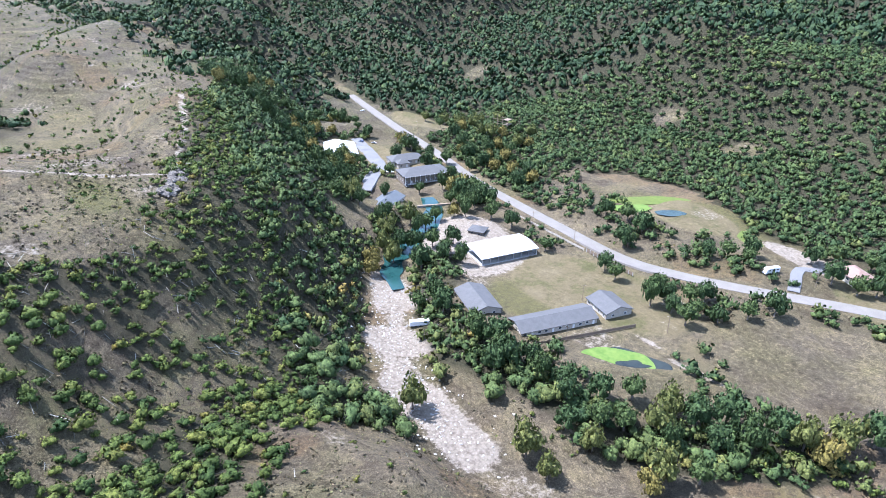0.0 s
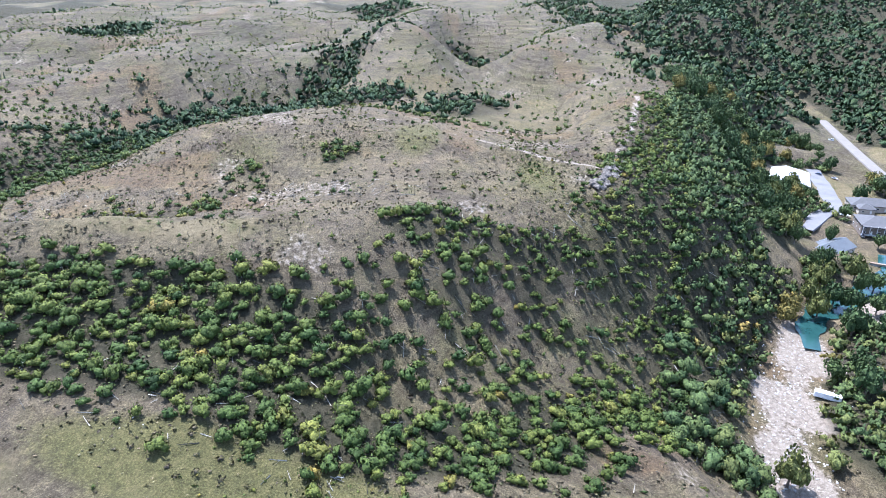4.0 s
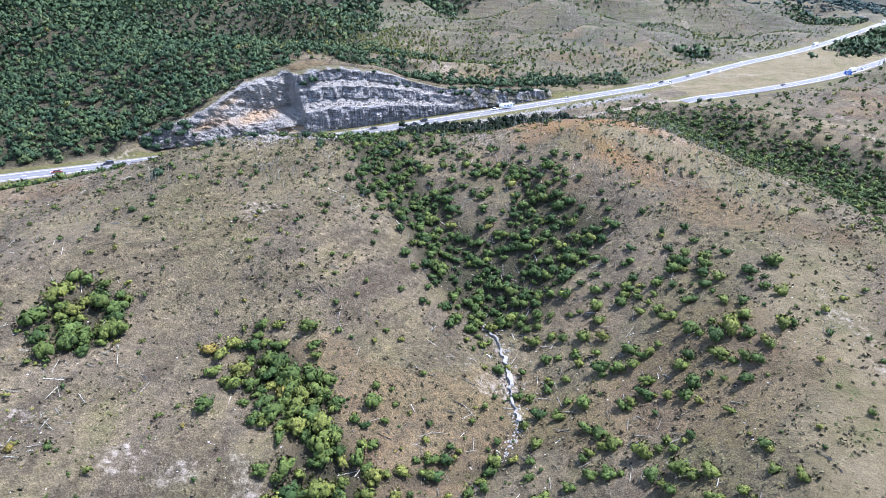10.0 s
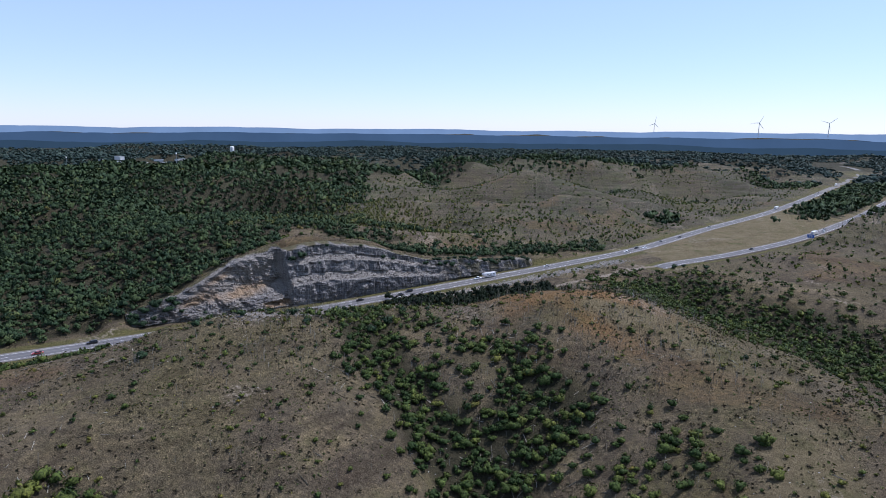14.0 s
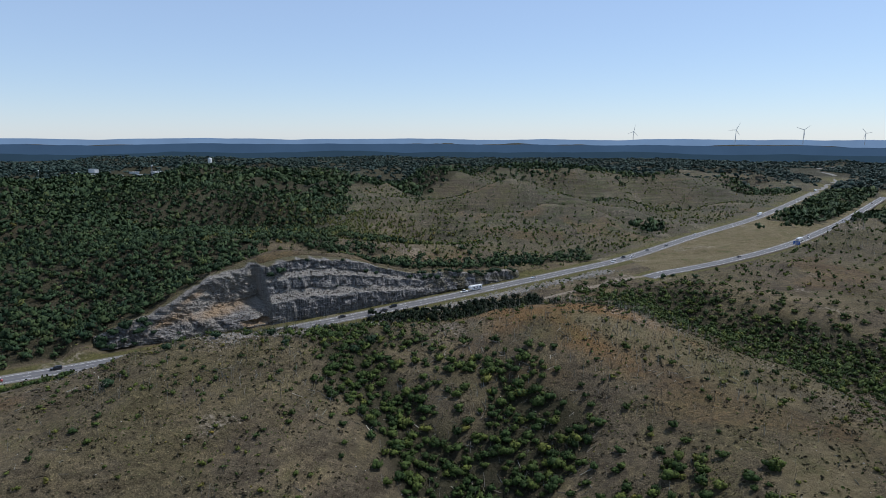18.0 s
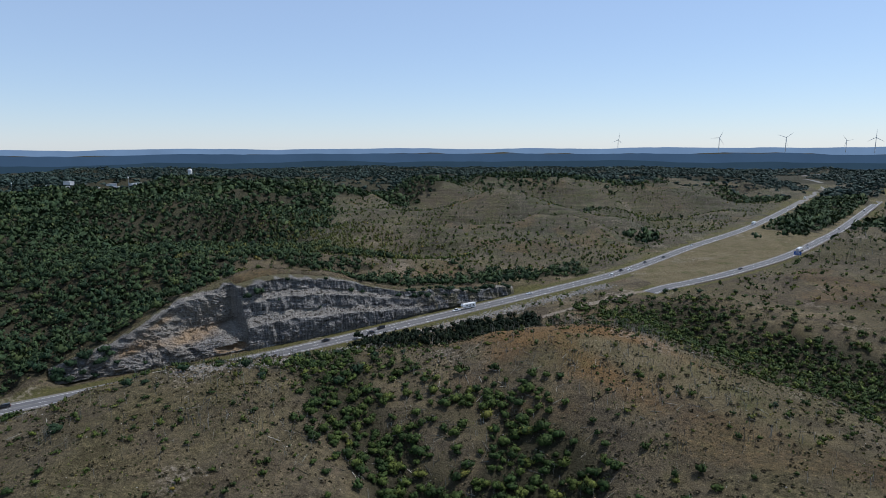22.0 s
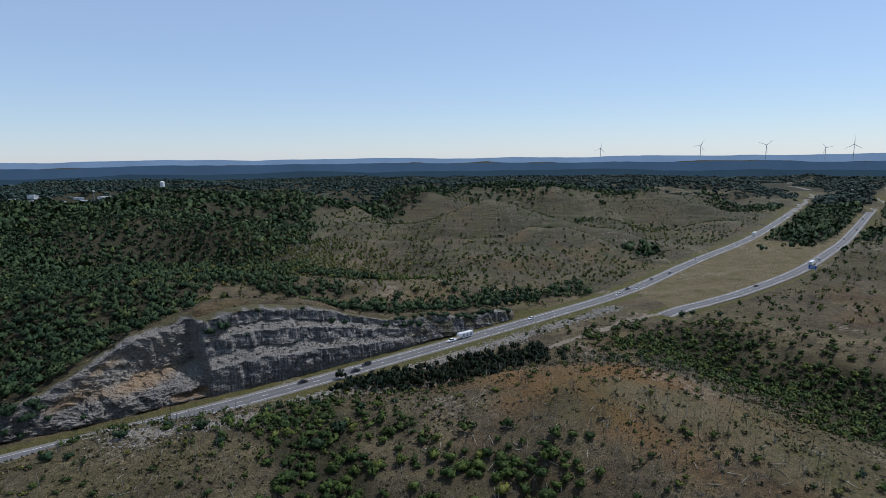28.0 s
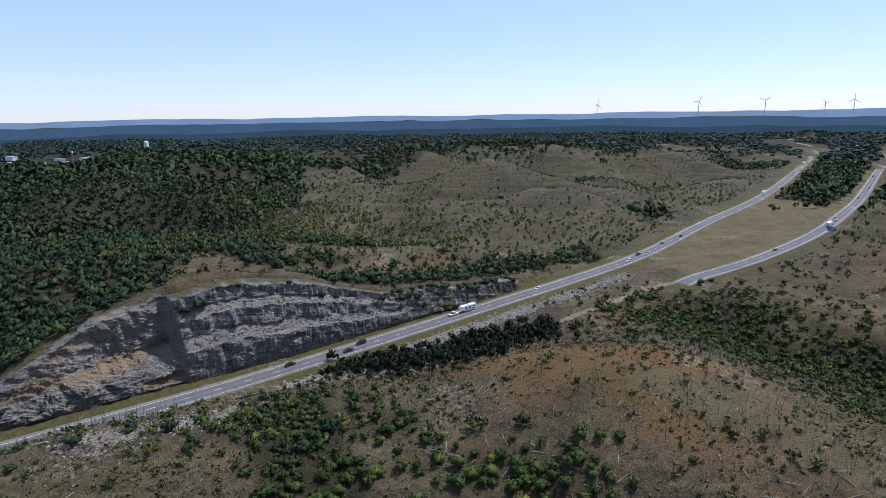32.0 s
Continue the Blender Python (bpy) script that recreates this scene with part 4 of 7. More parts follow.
# taller trees on the valley floor and slopes
x, y = jitter(30, 900, -640, 60, 5.2, RNG)
d = wood_density(x, y)
k = (RNG.random(len(x)) < d * 1.0) & ~cleared(x, y) & (y < -50 - 0.25 * (x - 100)) & (np.hypot(x, y) < 620)
x, y = x[k], y[k]
n = len(x)
size = RNG.uniform(2.9, 5.2, n)
by_creek = near_line(x, y, CREEK, 38)
plant_stuff("valley_woods", TREES, x, y, size, size * RNG.uniform(1.1, 1.5, n), np.clip(RNG.normal(0.30, 0.17, n) + by_creek * RNG.uniform(0.0, 0.5, n), 0, 1), M_VALLEY,
            "broadleaf trees along the creek valley, some turning yellow", "woods", far_kinds=MIDS, beyond=245)
# forest west of the highway
x, y = jitter(-620, 120, 180, 900, 5.0, RNG)
d = wood_density(x, y)
k = (RNG.random(len(x)) < d) & ~cleared(x, y) & (to_line(x, y, A_LINE)[3] > 0) & (reach(x, y) < 760)
x, y = x[k], y[k]
n = len(x)
size = RNG.uniform(2.6, 4.9, n)
plant_stuff("west_forest", MIDS, x, y, size, size * RNG.uniform(1.1, 1.5, n), np.clip(RNG.normal(0.34, 0.18, n), 0, 1), M_WOODS,
            "dense green oak forest on the hills beside the highway", "forest", far_kinds=FARS, beyond=520)
# woods farther off, in two steps of coarseness
x, y = jitter(-1000, 1250, -1250, 1400, 8.2, RNG)
r = reach(x, y)
k = (r < 1330) & ((r > 520) | ((x > 300) & (y > 0) & (r > 420))) & (x * 0.9 + y > -1150)
x, y, r = x[k], y[k], r[k]
d = wood_density(x, y)
k = (RNG.random(len(x)) < d) & ~cleared(x, y)
west = (to_line(x, y, A_LINE)[3] > 0) & (x < 150) & (y > 100)
k &= ~(west & (r < 760)) & ~((y < -50 - 0.25 * (x - 100)) & (np.hypot(x, y) < 620)) & (x * 0.9 + y > -1150)
x, y = x[k], y[k]
n = len(x)
size = RNG.uniform(4.2, 7.4, n)
plant_stuff("mid_woods", MIDS, x, y, size, size * RNG.uniform(1.1, 1.5, n), np.clip(RNG.normal(0.36, 0.17, n), 0, 1), M_WOODS,
            "green woods on the hills in the middle distance", "forest", far_kinds=FARS, beyond=520)
x, y = jitter(-1900, 2400, 900, 3000, 16.0, RNG)
r = reach(x, y)
k = (r >= 1330) & (r < 2850) & (np.abs(x - 120) < y * 0.85)
x, y = x[k], y[k]
k = (RNG.random(len(x)) < wood_density(x, y) * 1.1) & ~cleared(x, y)
x, y = x[k], y[k]
n = len(x)
size = RNG.uniform(7.5, 12.5, n)
plant_stuff("far_woods", SPECKS, x, y, size, size * RNG.uniform(0.7, 1.0, n), np.clip(RNG.normal(0.4, 0.24, n), 0, 1), M_HAZEWOOD,
            "dark woods stretching towards the horizon, tinted blue-green for haze", "forest")
# cedars in a dark strip below the road, and on the median
CEDARS = [crown(500 + i, 2, 60, 0.2, 1.1, 0) for i in range(4)]
x, y = jitter(-70, 90, 325, 425, 2.6, RNG)
k = RNG.random(len(x)) < near_line(x, y, [(-38, 350, 0), (0, 364, 0), (50, 392, 0)], 8) * 1.0
x, y = x[k], y[k]
n = len(x)
size = RNG.uniform(1.6, 3.0, n)
plant_stuff("cedar_strip", CEDARS, x, y, size, size * RNG.uniform(1.2, 1.7, n), RNG.random(n), M_CEDAR, "dark cedar trees in a strip below the highway bank", "trees")
# loose shrubs on the dry hills
x, y = jitter(-280, 430, -330, 620, 5.0, RNG)
d = fbm(x / 33, y / 33, 131, 3)
k = (RNG.random(len(x)) < (0.12 + 0.46 * smooth(d, -0.1, 0.4) + 0.14 * smooth(y, 200, 240) * (1 - smooth(y, 320, 360))) * (1 - 0.55 * ((x > 150) & (y > 340)))) & ~cleared(x, y) & ~on_median(x, y) & (wood_density(x, y) < 0.35)
x, y = x[k], y[k]
n = len(x)
size = RNG.uniform(0.6, 1.5, n) ** 1.5 * (1 + 0.2 * smooth(y, 200, 250))
tint = np.clip(RNG.normal(0.42, 0.28, n) - 0.16 * smooth(y, 190, 250), 0, 1)
order = np.argsort(np.hypot(x - 30, y - 130))
SHRUB_X, SHRUB_Y, SHRUB_S, SHRUB_T = x[order[:290]], y[order[:290]], size[order[:290]], tint[order[:290]]
order = order[290:]
plant_stuff("loose_shrubs", MIDS, x[order], y[order], size[order], size[order] * RNG.uniform(1.0, 1.5, len(order)), tint[order], M_LEAF,
            "scattered green shrubs and small oaks on dry hillsides", "shrubs", far_kinds=FARS, beyond=270)
# dry grey-brown brush
x, y = jitter(-280, 430, -330, 560, 4.0, RNG)
d = fbm(x / 22, y / 22, 141, 3)
k = (RNG.random(len(x)) < 0.10 + 0.4 * smooth(d, -0.05, 0.4)) & ~cleared(x, y) & (wood_density(x, y) < 0.5) & (reach(x, y) < 420)
x, y = x[k], y[k]
n = len(x)
size = RNG.uniform(0.4, 1.2, n)
BRUSH = [crown(600 + i, 1, 14, 0.32, 0.8, 0) for i in range(5)]
plant_stuff("dry_brush", BRUSH, x, y, size, size * 0.9, RNG.random(n), M_BRUSH, "low grey-brown brush on the dry slopes", "brush")
# small shrubs and young trees on the burnt hills farther off
x, y = jitter(-200, 1300, -500, 1500, 6.8, RNG)
r = reach(x, y)
d = fbm(x / 120, y / 120, 151, 3)
d = 0.4 * d + 0.5 * fbm(x / 35, y / 35, 153, 3) + 1.3 * (folds(x, y) - 0.22)
k = (RNG.random(len(x)) < 0.34 + 0.66 * smooth(d, -0.05, 0.4)) & ~cleared(x, y) & ~on_median(x, y) & (wood_density(x, y) < 0.4) & (r > 430) & (r < 1300) & (to_line(x, y, A_LINE)[0] > 24)
x, y = x[k], y[k]
n = len(x)
size = RNG.uniform(1.0, 2.7, n)
plant_stuff("hill_shrubs", SPECKS, x, y, size, size * RNG.uniform(1.0, 1.7, n), np.clip(RNG.normal(0.35, 0.25, n), 0, 1), M_LEAF,
            "small dark shrubs dotted over distant dry hills", "shrubs")
# slim young trees along the forest edge
x, y = jitter(-240, 60, 430, 760, 4.6, RNG)
k = (RNG.random(len(x)) < 0.85 * blob(x, y, -100, 590, 115, 210, -8) * smooth(fbm(x / 40, y / 40, 145, 3), -0.3, 0.3)) & ~cleared(x, y)
x, y = x[k], y[k]
n = len(x)
size = RNG.uniform(1.0, 1.9, n)
plant_stuff("young_trees", MIDS, x, y, size, size * RNG.uniform(2.0, 3.2, n), np.clip(RNG.normal(0.74, 0.08, n), 0, 0.88), M_VALLEY,
            "slim bright green young trees along the forest edge", "trees")
# individual shrubs nearest to the flight
SHRUB_ME = []
for i, (v, f) in enumerate(SHRUBS):
    for j in range(3):
        tv = np.full(len(v), (0.12, 0.42, 0.75)[j])
        SHRUB_ME.append(mesh_from("shrub", v * np.array([1, 1, 1.2]), f, M_LEAF, attrs={"tint": tv}, normals=round_normals(v)))
SHRUB_Z = height(SHRUB_X, SHRUB_Y)
KIND = {0: "dark green rounded shrub on a dry grassy slope", 1: "green small oak shrub on a dry grassy slope", 2: "yellow-green shrub on a dry grassy slope"}
for i in range(len(SHRUB_X)):
    j = 0 if SHRUB_T[i] < 0.28 else 1 if SHRUB_T[i] < 0.6 else 2
    ob = tagged(new("shrub", SHRUB_ME[3 * (i % 8) + j]), KIND[j], "shrub", group="shrubs on the near slopes")
    ob.matrix_basis = pose(SHRUB_X[i], SHRUB_Y[i], SHRUB_Z[i] - 0.12 * SHRUB_S[i], 0, 0, (i * 137) % 360) @ Matrix.Scale(SHRUB_S[i], 4)


# fallen trunks and snags left by an old fire
def stick(p, q, r0, r1):
    ax = (q - p) / np.linalg.norm(q - p)
    a = np.cross(ax, [0.3, 0.2, 0.93])
    a /= np.linalg.norm(a)
    b = np.cross(ax, a)
    ring = [(math.cos(t), math.sin(t)) for t in (0, 2.094, 4.189)]
    v = [p + (a * c + b * s) * r0 for c, s in ring] + [q + (a * c + b * s) * r1 for c, s in ring]
    return v, [(0, 1, 4), (0, 4, 3), (1, 2, 5), (1, 5, 4), (2, 0, 3), (2, 3, 5), (3, 4, 5)]


def deadwood(name, x, y, label, standing, big=1.0):
    V, F, T = [], [], []
    a, ln = RNG.random(len(x)) * 6.28, RNG.uniform(1.2, 5.0, len(x))
    x2, y2 = x + np.cos(a) * ln, y + np.sin(a) * ln
    z, z2 = height(x, y), height(x2, y2)
    for i in range(len(x)):
        t = RNG.random()
        if standing:
            hgt = RNG.uniform(1.5, 5.0) * big
            base = np.array([x[i], y[i], z[i] - 0.2])
            top = base + np.array([RNG.normal() * 0.25 * hgt * 0.5, RNG.normal() * 0.25 * hgt * 0.5, hgt])
            bits = [(base, top, 0.09 * big, 0.03 * big)]
            for j in range(3):
                k = RNG.uniform(0.35, 0.85)
                p = base + (top - base) * k
                bits.append((p, p + np.array([RNG.normal(), RNG.normal(), 0.7]) * 0.25 * hgt, 0.045, 0.015))
        else:
            q = (x2[i], y2[i])
            p, e = np.array([x[i], y[i], z[i] + 0.12]), np.array([q[0], q[1], z2[i] + RNG.uniform(0.1, 0.6)])
            bits = [(p, e, 0.15, 0.07)]
            for j in range(2):
                k = RNG.uniform(0.3, 0.8)
                m = p + (e - p) * k
                bits.append((m, m + np.array([RNG.normal(), RNG.normal(), 0.35]) * 0.7, 0.05, 0.02))
        for bit in bits:
            v, f = stick(*bit)
            F += [(g[0] + len(V), g[1] + len(V), g[2] + len(V)) for g in f]
            V += v
            T += [t] * len(v)
    tagged(new(name, mesh_from(name, np.array(V), np.array(F), M_DEAD, attrs={"tint": T})), label, "deadwood", kind="stuff")


def dead_places(n_try, seed):
    x, y = RNG.uniform(-200, 240, n_try), RNG.uniform(-110, 350, n_try)
    d = fbm(x / 40, y / 40, seed, 3)
    k = (RNG.random(n_try) < smooth(d, -0.25, 0.35)) & ~cleared(x, y) & ~blob(x, y, 86, 60, 14, 60, -8).astype(bool)
    return x[k], y[k]


deadwood("fallen_branches", *dead_places(5200, 161), "bleached fallen trunks and branches on burnt slopes", False)
x, y = RNG.uniform(-60, 520, 2600), RNG.uniform(470, 1150, 2600)
k = ~cleared(x, y) & ~on_median(x, y) & (wood_density(x, y) < 0.3) & (to_line(x, y, A_LINE)[0] > 25) & (RNG.random(2600) < smooth(fbm(x / 60, y / 60, 175, 3), -0.2, 0.3))
deadwood("far_snags", x[k], y[k], "dead trees standing on the burnt hills beyond the highway", True, 1.9)
x, y = RNG.uniform(-130, 130, 1500), RNG.uniform(215, 335, 1500)
k = ~cleared(x, y) & (wood_density(x, y) < 0.6) & (RNG.random(1500) < smooth(fbm(x / 30, y / 30, 177, 3), -0.3, 0.2))
deadwood("leaning_snags", x[k], y[k], "bleached leaning snags among brush above the highway", True, 1.15)
deadwood("snags", *dead_places(2200, 171), "thin standing dead trees on burnt slopes", True)


# tufts of dry grass and small dead brush that give the slopes their grain
def tufts(name, n_try, lo, hi, material, label, seed, keep):
    x, y = RNG.uniform(-230, 330, n_try), RNG.uniform(-120, 440, n_try)
    k = (reach(x, y) < 360) & ~cleared(x, y) & (RNG.random(n_try) < keep(x, y))
    x, y = x[k], y[k]
    s = RNG.uniform(lo, hi, len(x))
    kinds = []
    for i in range(5):
        rng = np.random.default_rng(seed + i)
        kinds.append(clump_cards(rng, 3, 0.85, lambda d: d * np.array([0.6, 0.6, 0.5]) + np.array([0, 0, 0.25])))
    v, f, t, nm = scatter(kinds, x, y, height(x, y), s, s, RNG.random(len(x)), RNG)
    tagged(new(name, mesh_from(name, v, f, material, attrs={"tint": t})), label, "grass", kind="stuff")


tufts("straw_tufts", 46000, 0.14, 0.46, M_TUFT, "tufts of pale dry grass on the slopes", 800, lambda x, y: 0.35 + 0.65 * smooth(fbm(x / 18, y / 18, 181, 3), -0.3, 0.3))
tufts("dark_brush", 66000, 0.15, 0.6, M_BRUSH, "small dark dead brush on the burnt slopes", 820, lambda x, y: smooth(fbm(x / 15, y / 15, 191, 3), -0.2, 0.4) * (1 - blob(x, y, 84, 60, 16, 64, -8)))
tufts("green_sprigs", 45000, 0.15, 0.45, M_LEAF, "small green sprigs among dry grass", 840, lambda x, y: smooth(fbm(x / 28, y / 28, 131, 3), -0.1, 0.5))

# dark round shrubs beside the highway
DARK_ME = [mesh_from("shrub", v * np.array([1, 1, 1.1]), f, M_WOODS, attrs={"tint": np.full(len(v), 0.08)}, normals=round_normals(v)) for v, f in SHRUBS]
for i, (x, y, s) in enumerate(((-102, 267, 3.0), (-92, 278, 2.8), (-81, 276, 3.0), (-120, 259, 2.8), (-113, 258, 2.0), (-72, 266, 2.4), (-63, 308, 2.4), (-66, 299, 2.6), (-56, 300, 2.2), (-50, 309, 2.8), (-38, 283, 3.4), (-44, 275, 3.2),
                               (-58, 288, 2.4), (-32, 300, 2.4), (-20, 306, 2.2), (150, 446, 3.0), (158, 450, 2.4), (171, 441, 3.0), (112, 240, 1.6), (-128, 228, 3.2))):
    ob = tagged(new("shrub", DARK_ME[i % 8]), "large dark green shrub on the rubble beside the highway", "shrub", group="shrubs beside the highway")
    ob.matrix_basis = pose(x, y, height1(x, y) - 0.15 * s, 0, 0, i * 50) @ Matrix.Scale(s, 4)


# ---- rock cut beside the highway ----
def rock_cut():
    S = np.arange(CUT_0 + 1, CUT_1, 0.62)
    NV = 132
    pa = resample(A_LINE, 1.0)
    tg = np.gradient(pa[:, :2], axis=0)
    tg /= np.linalg.norm(tg, axis=1)[:, None]
    ks = np.arange(len(pa)) * 1.0
    px, py, pz = (np.interp(S, ks, pa[:, i]) for i in range(3))
    tx, ty = np.interp(S, ks, tg[:, 0]), np.interp(S, ks, tg[:, 1])
    k = (S - CUT_0) / (CUT_1 - CUT_0)
    top = CUT_TOP(S) + 2.0
    ztop = height(px - ty * (top + 1.5), py + tx * (top + 1.5)) - 0.2
    base = 12.0 + 3.0 * (1 - smooth(k, 0.2, 0.6)) + 5.0 * (1 - smooth(k, 0.0, 0.16)) - 1.0 * smooth(k, 0.6, 0.9) + 0.3 * BOWL(k)
    zb = pz - 0.5
    # benched wall and broken slope: (way across, way up)
    wall_a, wall_b = [0, 0.08, 0.34, 0.43, 0.68, 0.76, 1.0], [0, 0.36, 0.49, 0.70, 0.80, 0.97, 1.0]
    brok_a, brok_b = [0, 0.10, 0.26, 0.48, 0.66, 0.86, 1.0], [0, 0.22, 0.34, 0.54, 0.76, 0.94, 1.0]
    bowl_a, bowl_b = [0, 0.06, 0.34, 0.74, 0.80, 0.86, 1.0], [0, 0.13, 0.25, 0.38, 0.66, 0.92, 1.0]
    v = np.linspace(0, 1, NV)
    knots = np.linspace(0, 1, 7)
    m = smooth(k, 0.316, 0.324)[:, None]
    one = smooth(k, 0.70, 0.86)[:, None]
    wav = (0.035 * vnoise(S / 17, S * 0, 263) + 0.022 * vnoise(S / 5, S * 0, 265))[:, None] * m
    warp = np.clip(v[None] + wav * np.sin(math.pi * v[None]), 0, 1)
    w = np.clip((k - 0.09) / 0.20, 0, 1)[:, None]
    a = (np.interp(warp, knots, brok_a) * (1 - w) + np.interp(warp, knots, bowl_a) * w) * (1 - m) + np.interp(warp, knots, wall_a) * m
    b = (np.interp(warp, knots, brok_b) * (1 - w) + np.interp(warp, knots, bowl_b) * w) * (1 - m) + np.interp(warp, knots, wall_b) * m
    one_a, one_b = np.interp(warp, [0, 0.8, 1], [0, 0.4, 1]), np.interp(warp, [0, 0.8, 1], [0, 0.95, 1])
    a, b = a * (1 - one) + one_a * one, b * (1 - one) + one_b * one
    rise = (ztop - zb)[:, None]
    off = base[:, None] + a * (top - base)[:, None]
    z = zb[:, None] + b * rise
    SS = S[:, None] + 0 * z
    # steepness of the wall at each place, so that faces are rough sideways and benches upwards
    slope = np.gradient(b, axis=1) * rise / (np.gradient(a, axis=1) * (top - base)[:, None] + 1e-3)
    steep = smooth(slope, 0.7, 2.2)
    dip = z + 0.16 * SS
    beds = vnoise(dip / 1.3, SS / 60, 201) * 0.35 + vnoise(dip / 0.5, SS / 25, 203) * 0.2
    blocks = fbm(SS / 15.0, z / 12.0, 211, 3) * 1.3 + np.floor(3.0 * fbm(SS / 3.6, z / 2.6, 213, 2)) * 0.55
    flute = 0.75 * np.abs(vnoise(SS / 2.1 + 0.3 * vnoise(z / 5, SS / 9, 225), z / 22, 221))
    grooves = -1.9 * flute + vnoise(SS / 6.0, z / 20, 223) * 1.0 - 0.5 * np.abs(vnoise(SS / 0.9, z / 9, 227))
    push = steep * (0.7 * beds + blocks + grooves * m) + (1 - steep) * 0.5 * fbm(SS / 4, z / 4, 229, 3)
    # fallen scar with a sheer side, undercut and slabs at the broken end
    kk = k[:, None] + 0.004 * vnoise(z / 4, SS / 30, 261)
    scar = smooth(kk, 0.13, 0.235) * (1 - smooth(kk, 0.313, 0.319)) * smooth(b, 0.26, 0.44) * (1 - smooth(b, 0.66, 0.92))
    slab_d = z + 0.30 * SS + 3.6 * fbm(SS / 16, z / 10, 237, 3)
    slabs = (slab_d / 3.1 - np.floor(slab_d / 3.1)) * -1.7 * np.clip(0.6 + 1.2 * vnoise(SS / 9, z / 5, 238), 0, 1.5) + (slab_d / 1.0 - np.floor(slab_d / 1.0)) * -0.45
    low = 1 - smooth(b, 0.34, 0.5)
    # big broken blocks below the scar, and shrubby low wall at the far end
    lumps = np.floor(3.2 * fbm(SS / 8.5, (z + 0.25 * SS) / 5.0, 233, 2)) * 1.25 + np.floor(3.0 * fbm(SS / 3.3, z / 2.4, 234, 2)) * 0.45
    push = push * (0.6 + 0.4 * m) + (1 - m) * (slabs * (0.35 + 0.35 * low) + lumps * (0.35 + 0.75 * low) + 0.9 * fbm(SS / 4.0, z / 3.0, 235, 4)) + scar * (1.2 + 1.2 * np.floor(2 * vnoise(SS / 6, z / 8, 239)))
    cave = np.exp(-((k[:, None] - 0.290) / 0.030) ** 2) * smooth(b, 0.015, 0.05) * (1 - smooth(b, 0.11, 0.15))
    push = push + cave * 3.0
    z = z + (1 - steep) * (0.30 * fbm(SS / 1.6, off / 1.6, 241, 3) + 0.4 * fbm(SS / 6, off / 5, 243, 2)) * np.clip(b * 8, 0, 1) * np.clip((1 - b) * 10, 0.15, 1)
    fade = np.clip(np.minimum(v, 1 - v) * 14, 0, 1)[None]
    off = off + push * fade
    off[:, -1] = top + 1.5
    X = px[:, None] - ty[:, None] * off
    Y = py[:, None] + tx[:, None] * off
    kc = k[:, None]
    left = (1 - m)
    rust = left * (np.exp(-((kc - 0.235) / 0.075) ** 2) * np.exp(-((b - 0.36) / 0.14) ** 2) * 0.85 + np.exp(-((kc - 0.13) / 0.05) ** 2) * np.exp(-((b - 0.55) / 0.2) ** 2) * 0.8
                   + np.exp(-((kc - 0.19) / 0.06) ** 2) * np.exp(-((b - 0.80) / 0.12) ** 2) * 0.6) + cave * 1.4
    rubble = np.clip(1.0 - steep * 1.3, 0, 1) * np.clip(0.85 + 0.5 * fbm(SS / 5, z / 3, 251, 3), 0, 1) * m * (1 - smooth(b, 0.95, 0.99))
    rubble = rubble + left * np.clip(0.52 + 0.4 * scar + 0.9 * fbm(SS / 9, z / 6, 253, 3), 0, 1)
    turf = smooth(b + 0.03 * vnoise(SS / 3, z / 3, 257), 0.955, 0.985)
    turf = np.maximum(turf, smooth(kc, 0.66, 0.78) * smooth(fbm(SS / 5, z / 3, 259, 3), -0.25, 0.25) * 0.8)
    P = np.stack([X, Y, z], -1).reshape(-1, 3)
    return P, grid_faces(len(S), NV), rust.ravel(), turf.ravel(), rubble.ravel(), (S, X, Y, z, m)


P, F, R, TURF, RUB, CUT = rock_cut()
tagged(new("rock_cut", mesh_from("rock_cut", P, F[:, ::-1], M_ROCK, attrs={"rust": R, "rubble": RUB, "turf": TURF})), "grey bedded limestone road cut with benches and a tan scar", "rock face", kind="structure")


# ---- loose stones ----
def stone_shapes(n, seed):
    out = []
    for i in range(n):
        rng = np.random.default_rng(seed + i)
        v, f = ico(1)
        v = v * (0.65 + 0.5 * rng.random((len(v), 1))) * np.array([1.0, 0.75, 0.5 + 0.3 * rng.random()])
        out.append((v, f))
    return out


STONES = stone_shapes(6, 700)


def stone_field(name, x, y, size, label, z=None, material=None):
    z = height(x, y) if z is None else z
    v, f, t, nm = scatter(STONES, x, y, z + size * 0.1, size, size, RNG.random(len(x)), RNG)
    return tagged(new(name, mesh_from(name, v, f, material or M_STONE, attrs={"rust": np.zeros(len(v))})), label, "stones", kind="stuff")


def along(line, n, spread, lo=0.0, hi=1.0):
    p = resample(line, 1.0)
    i = (RNG.uniform(lo, hi, n) * (len(p) - 1)).astype(int)
    return p[i, 0] + RNG.normal(size=n) * spread, p[i, 1] + RNG.normal(size=n) * spread


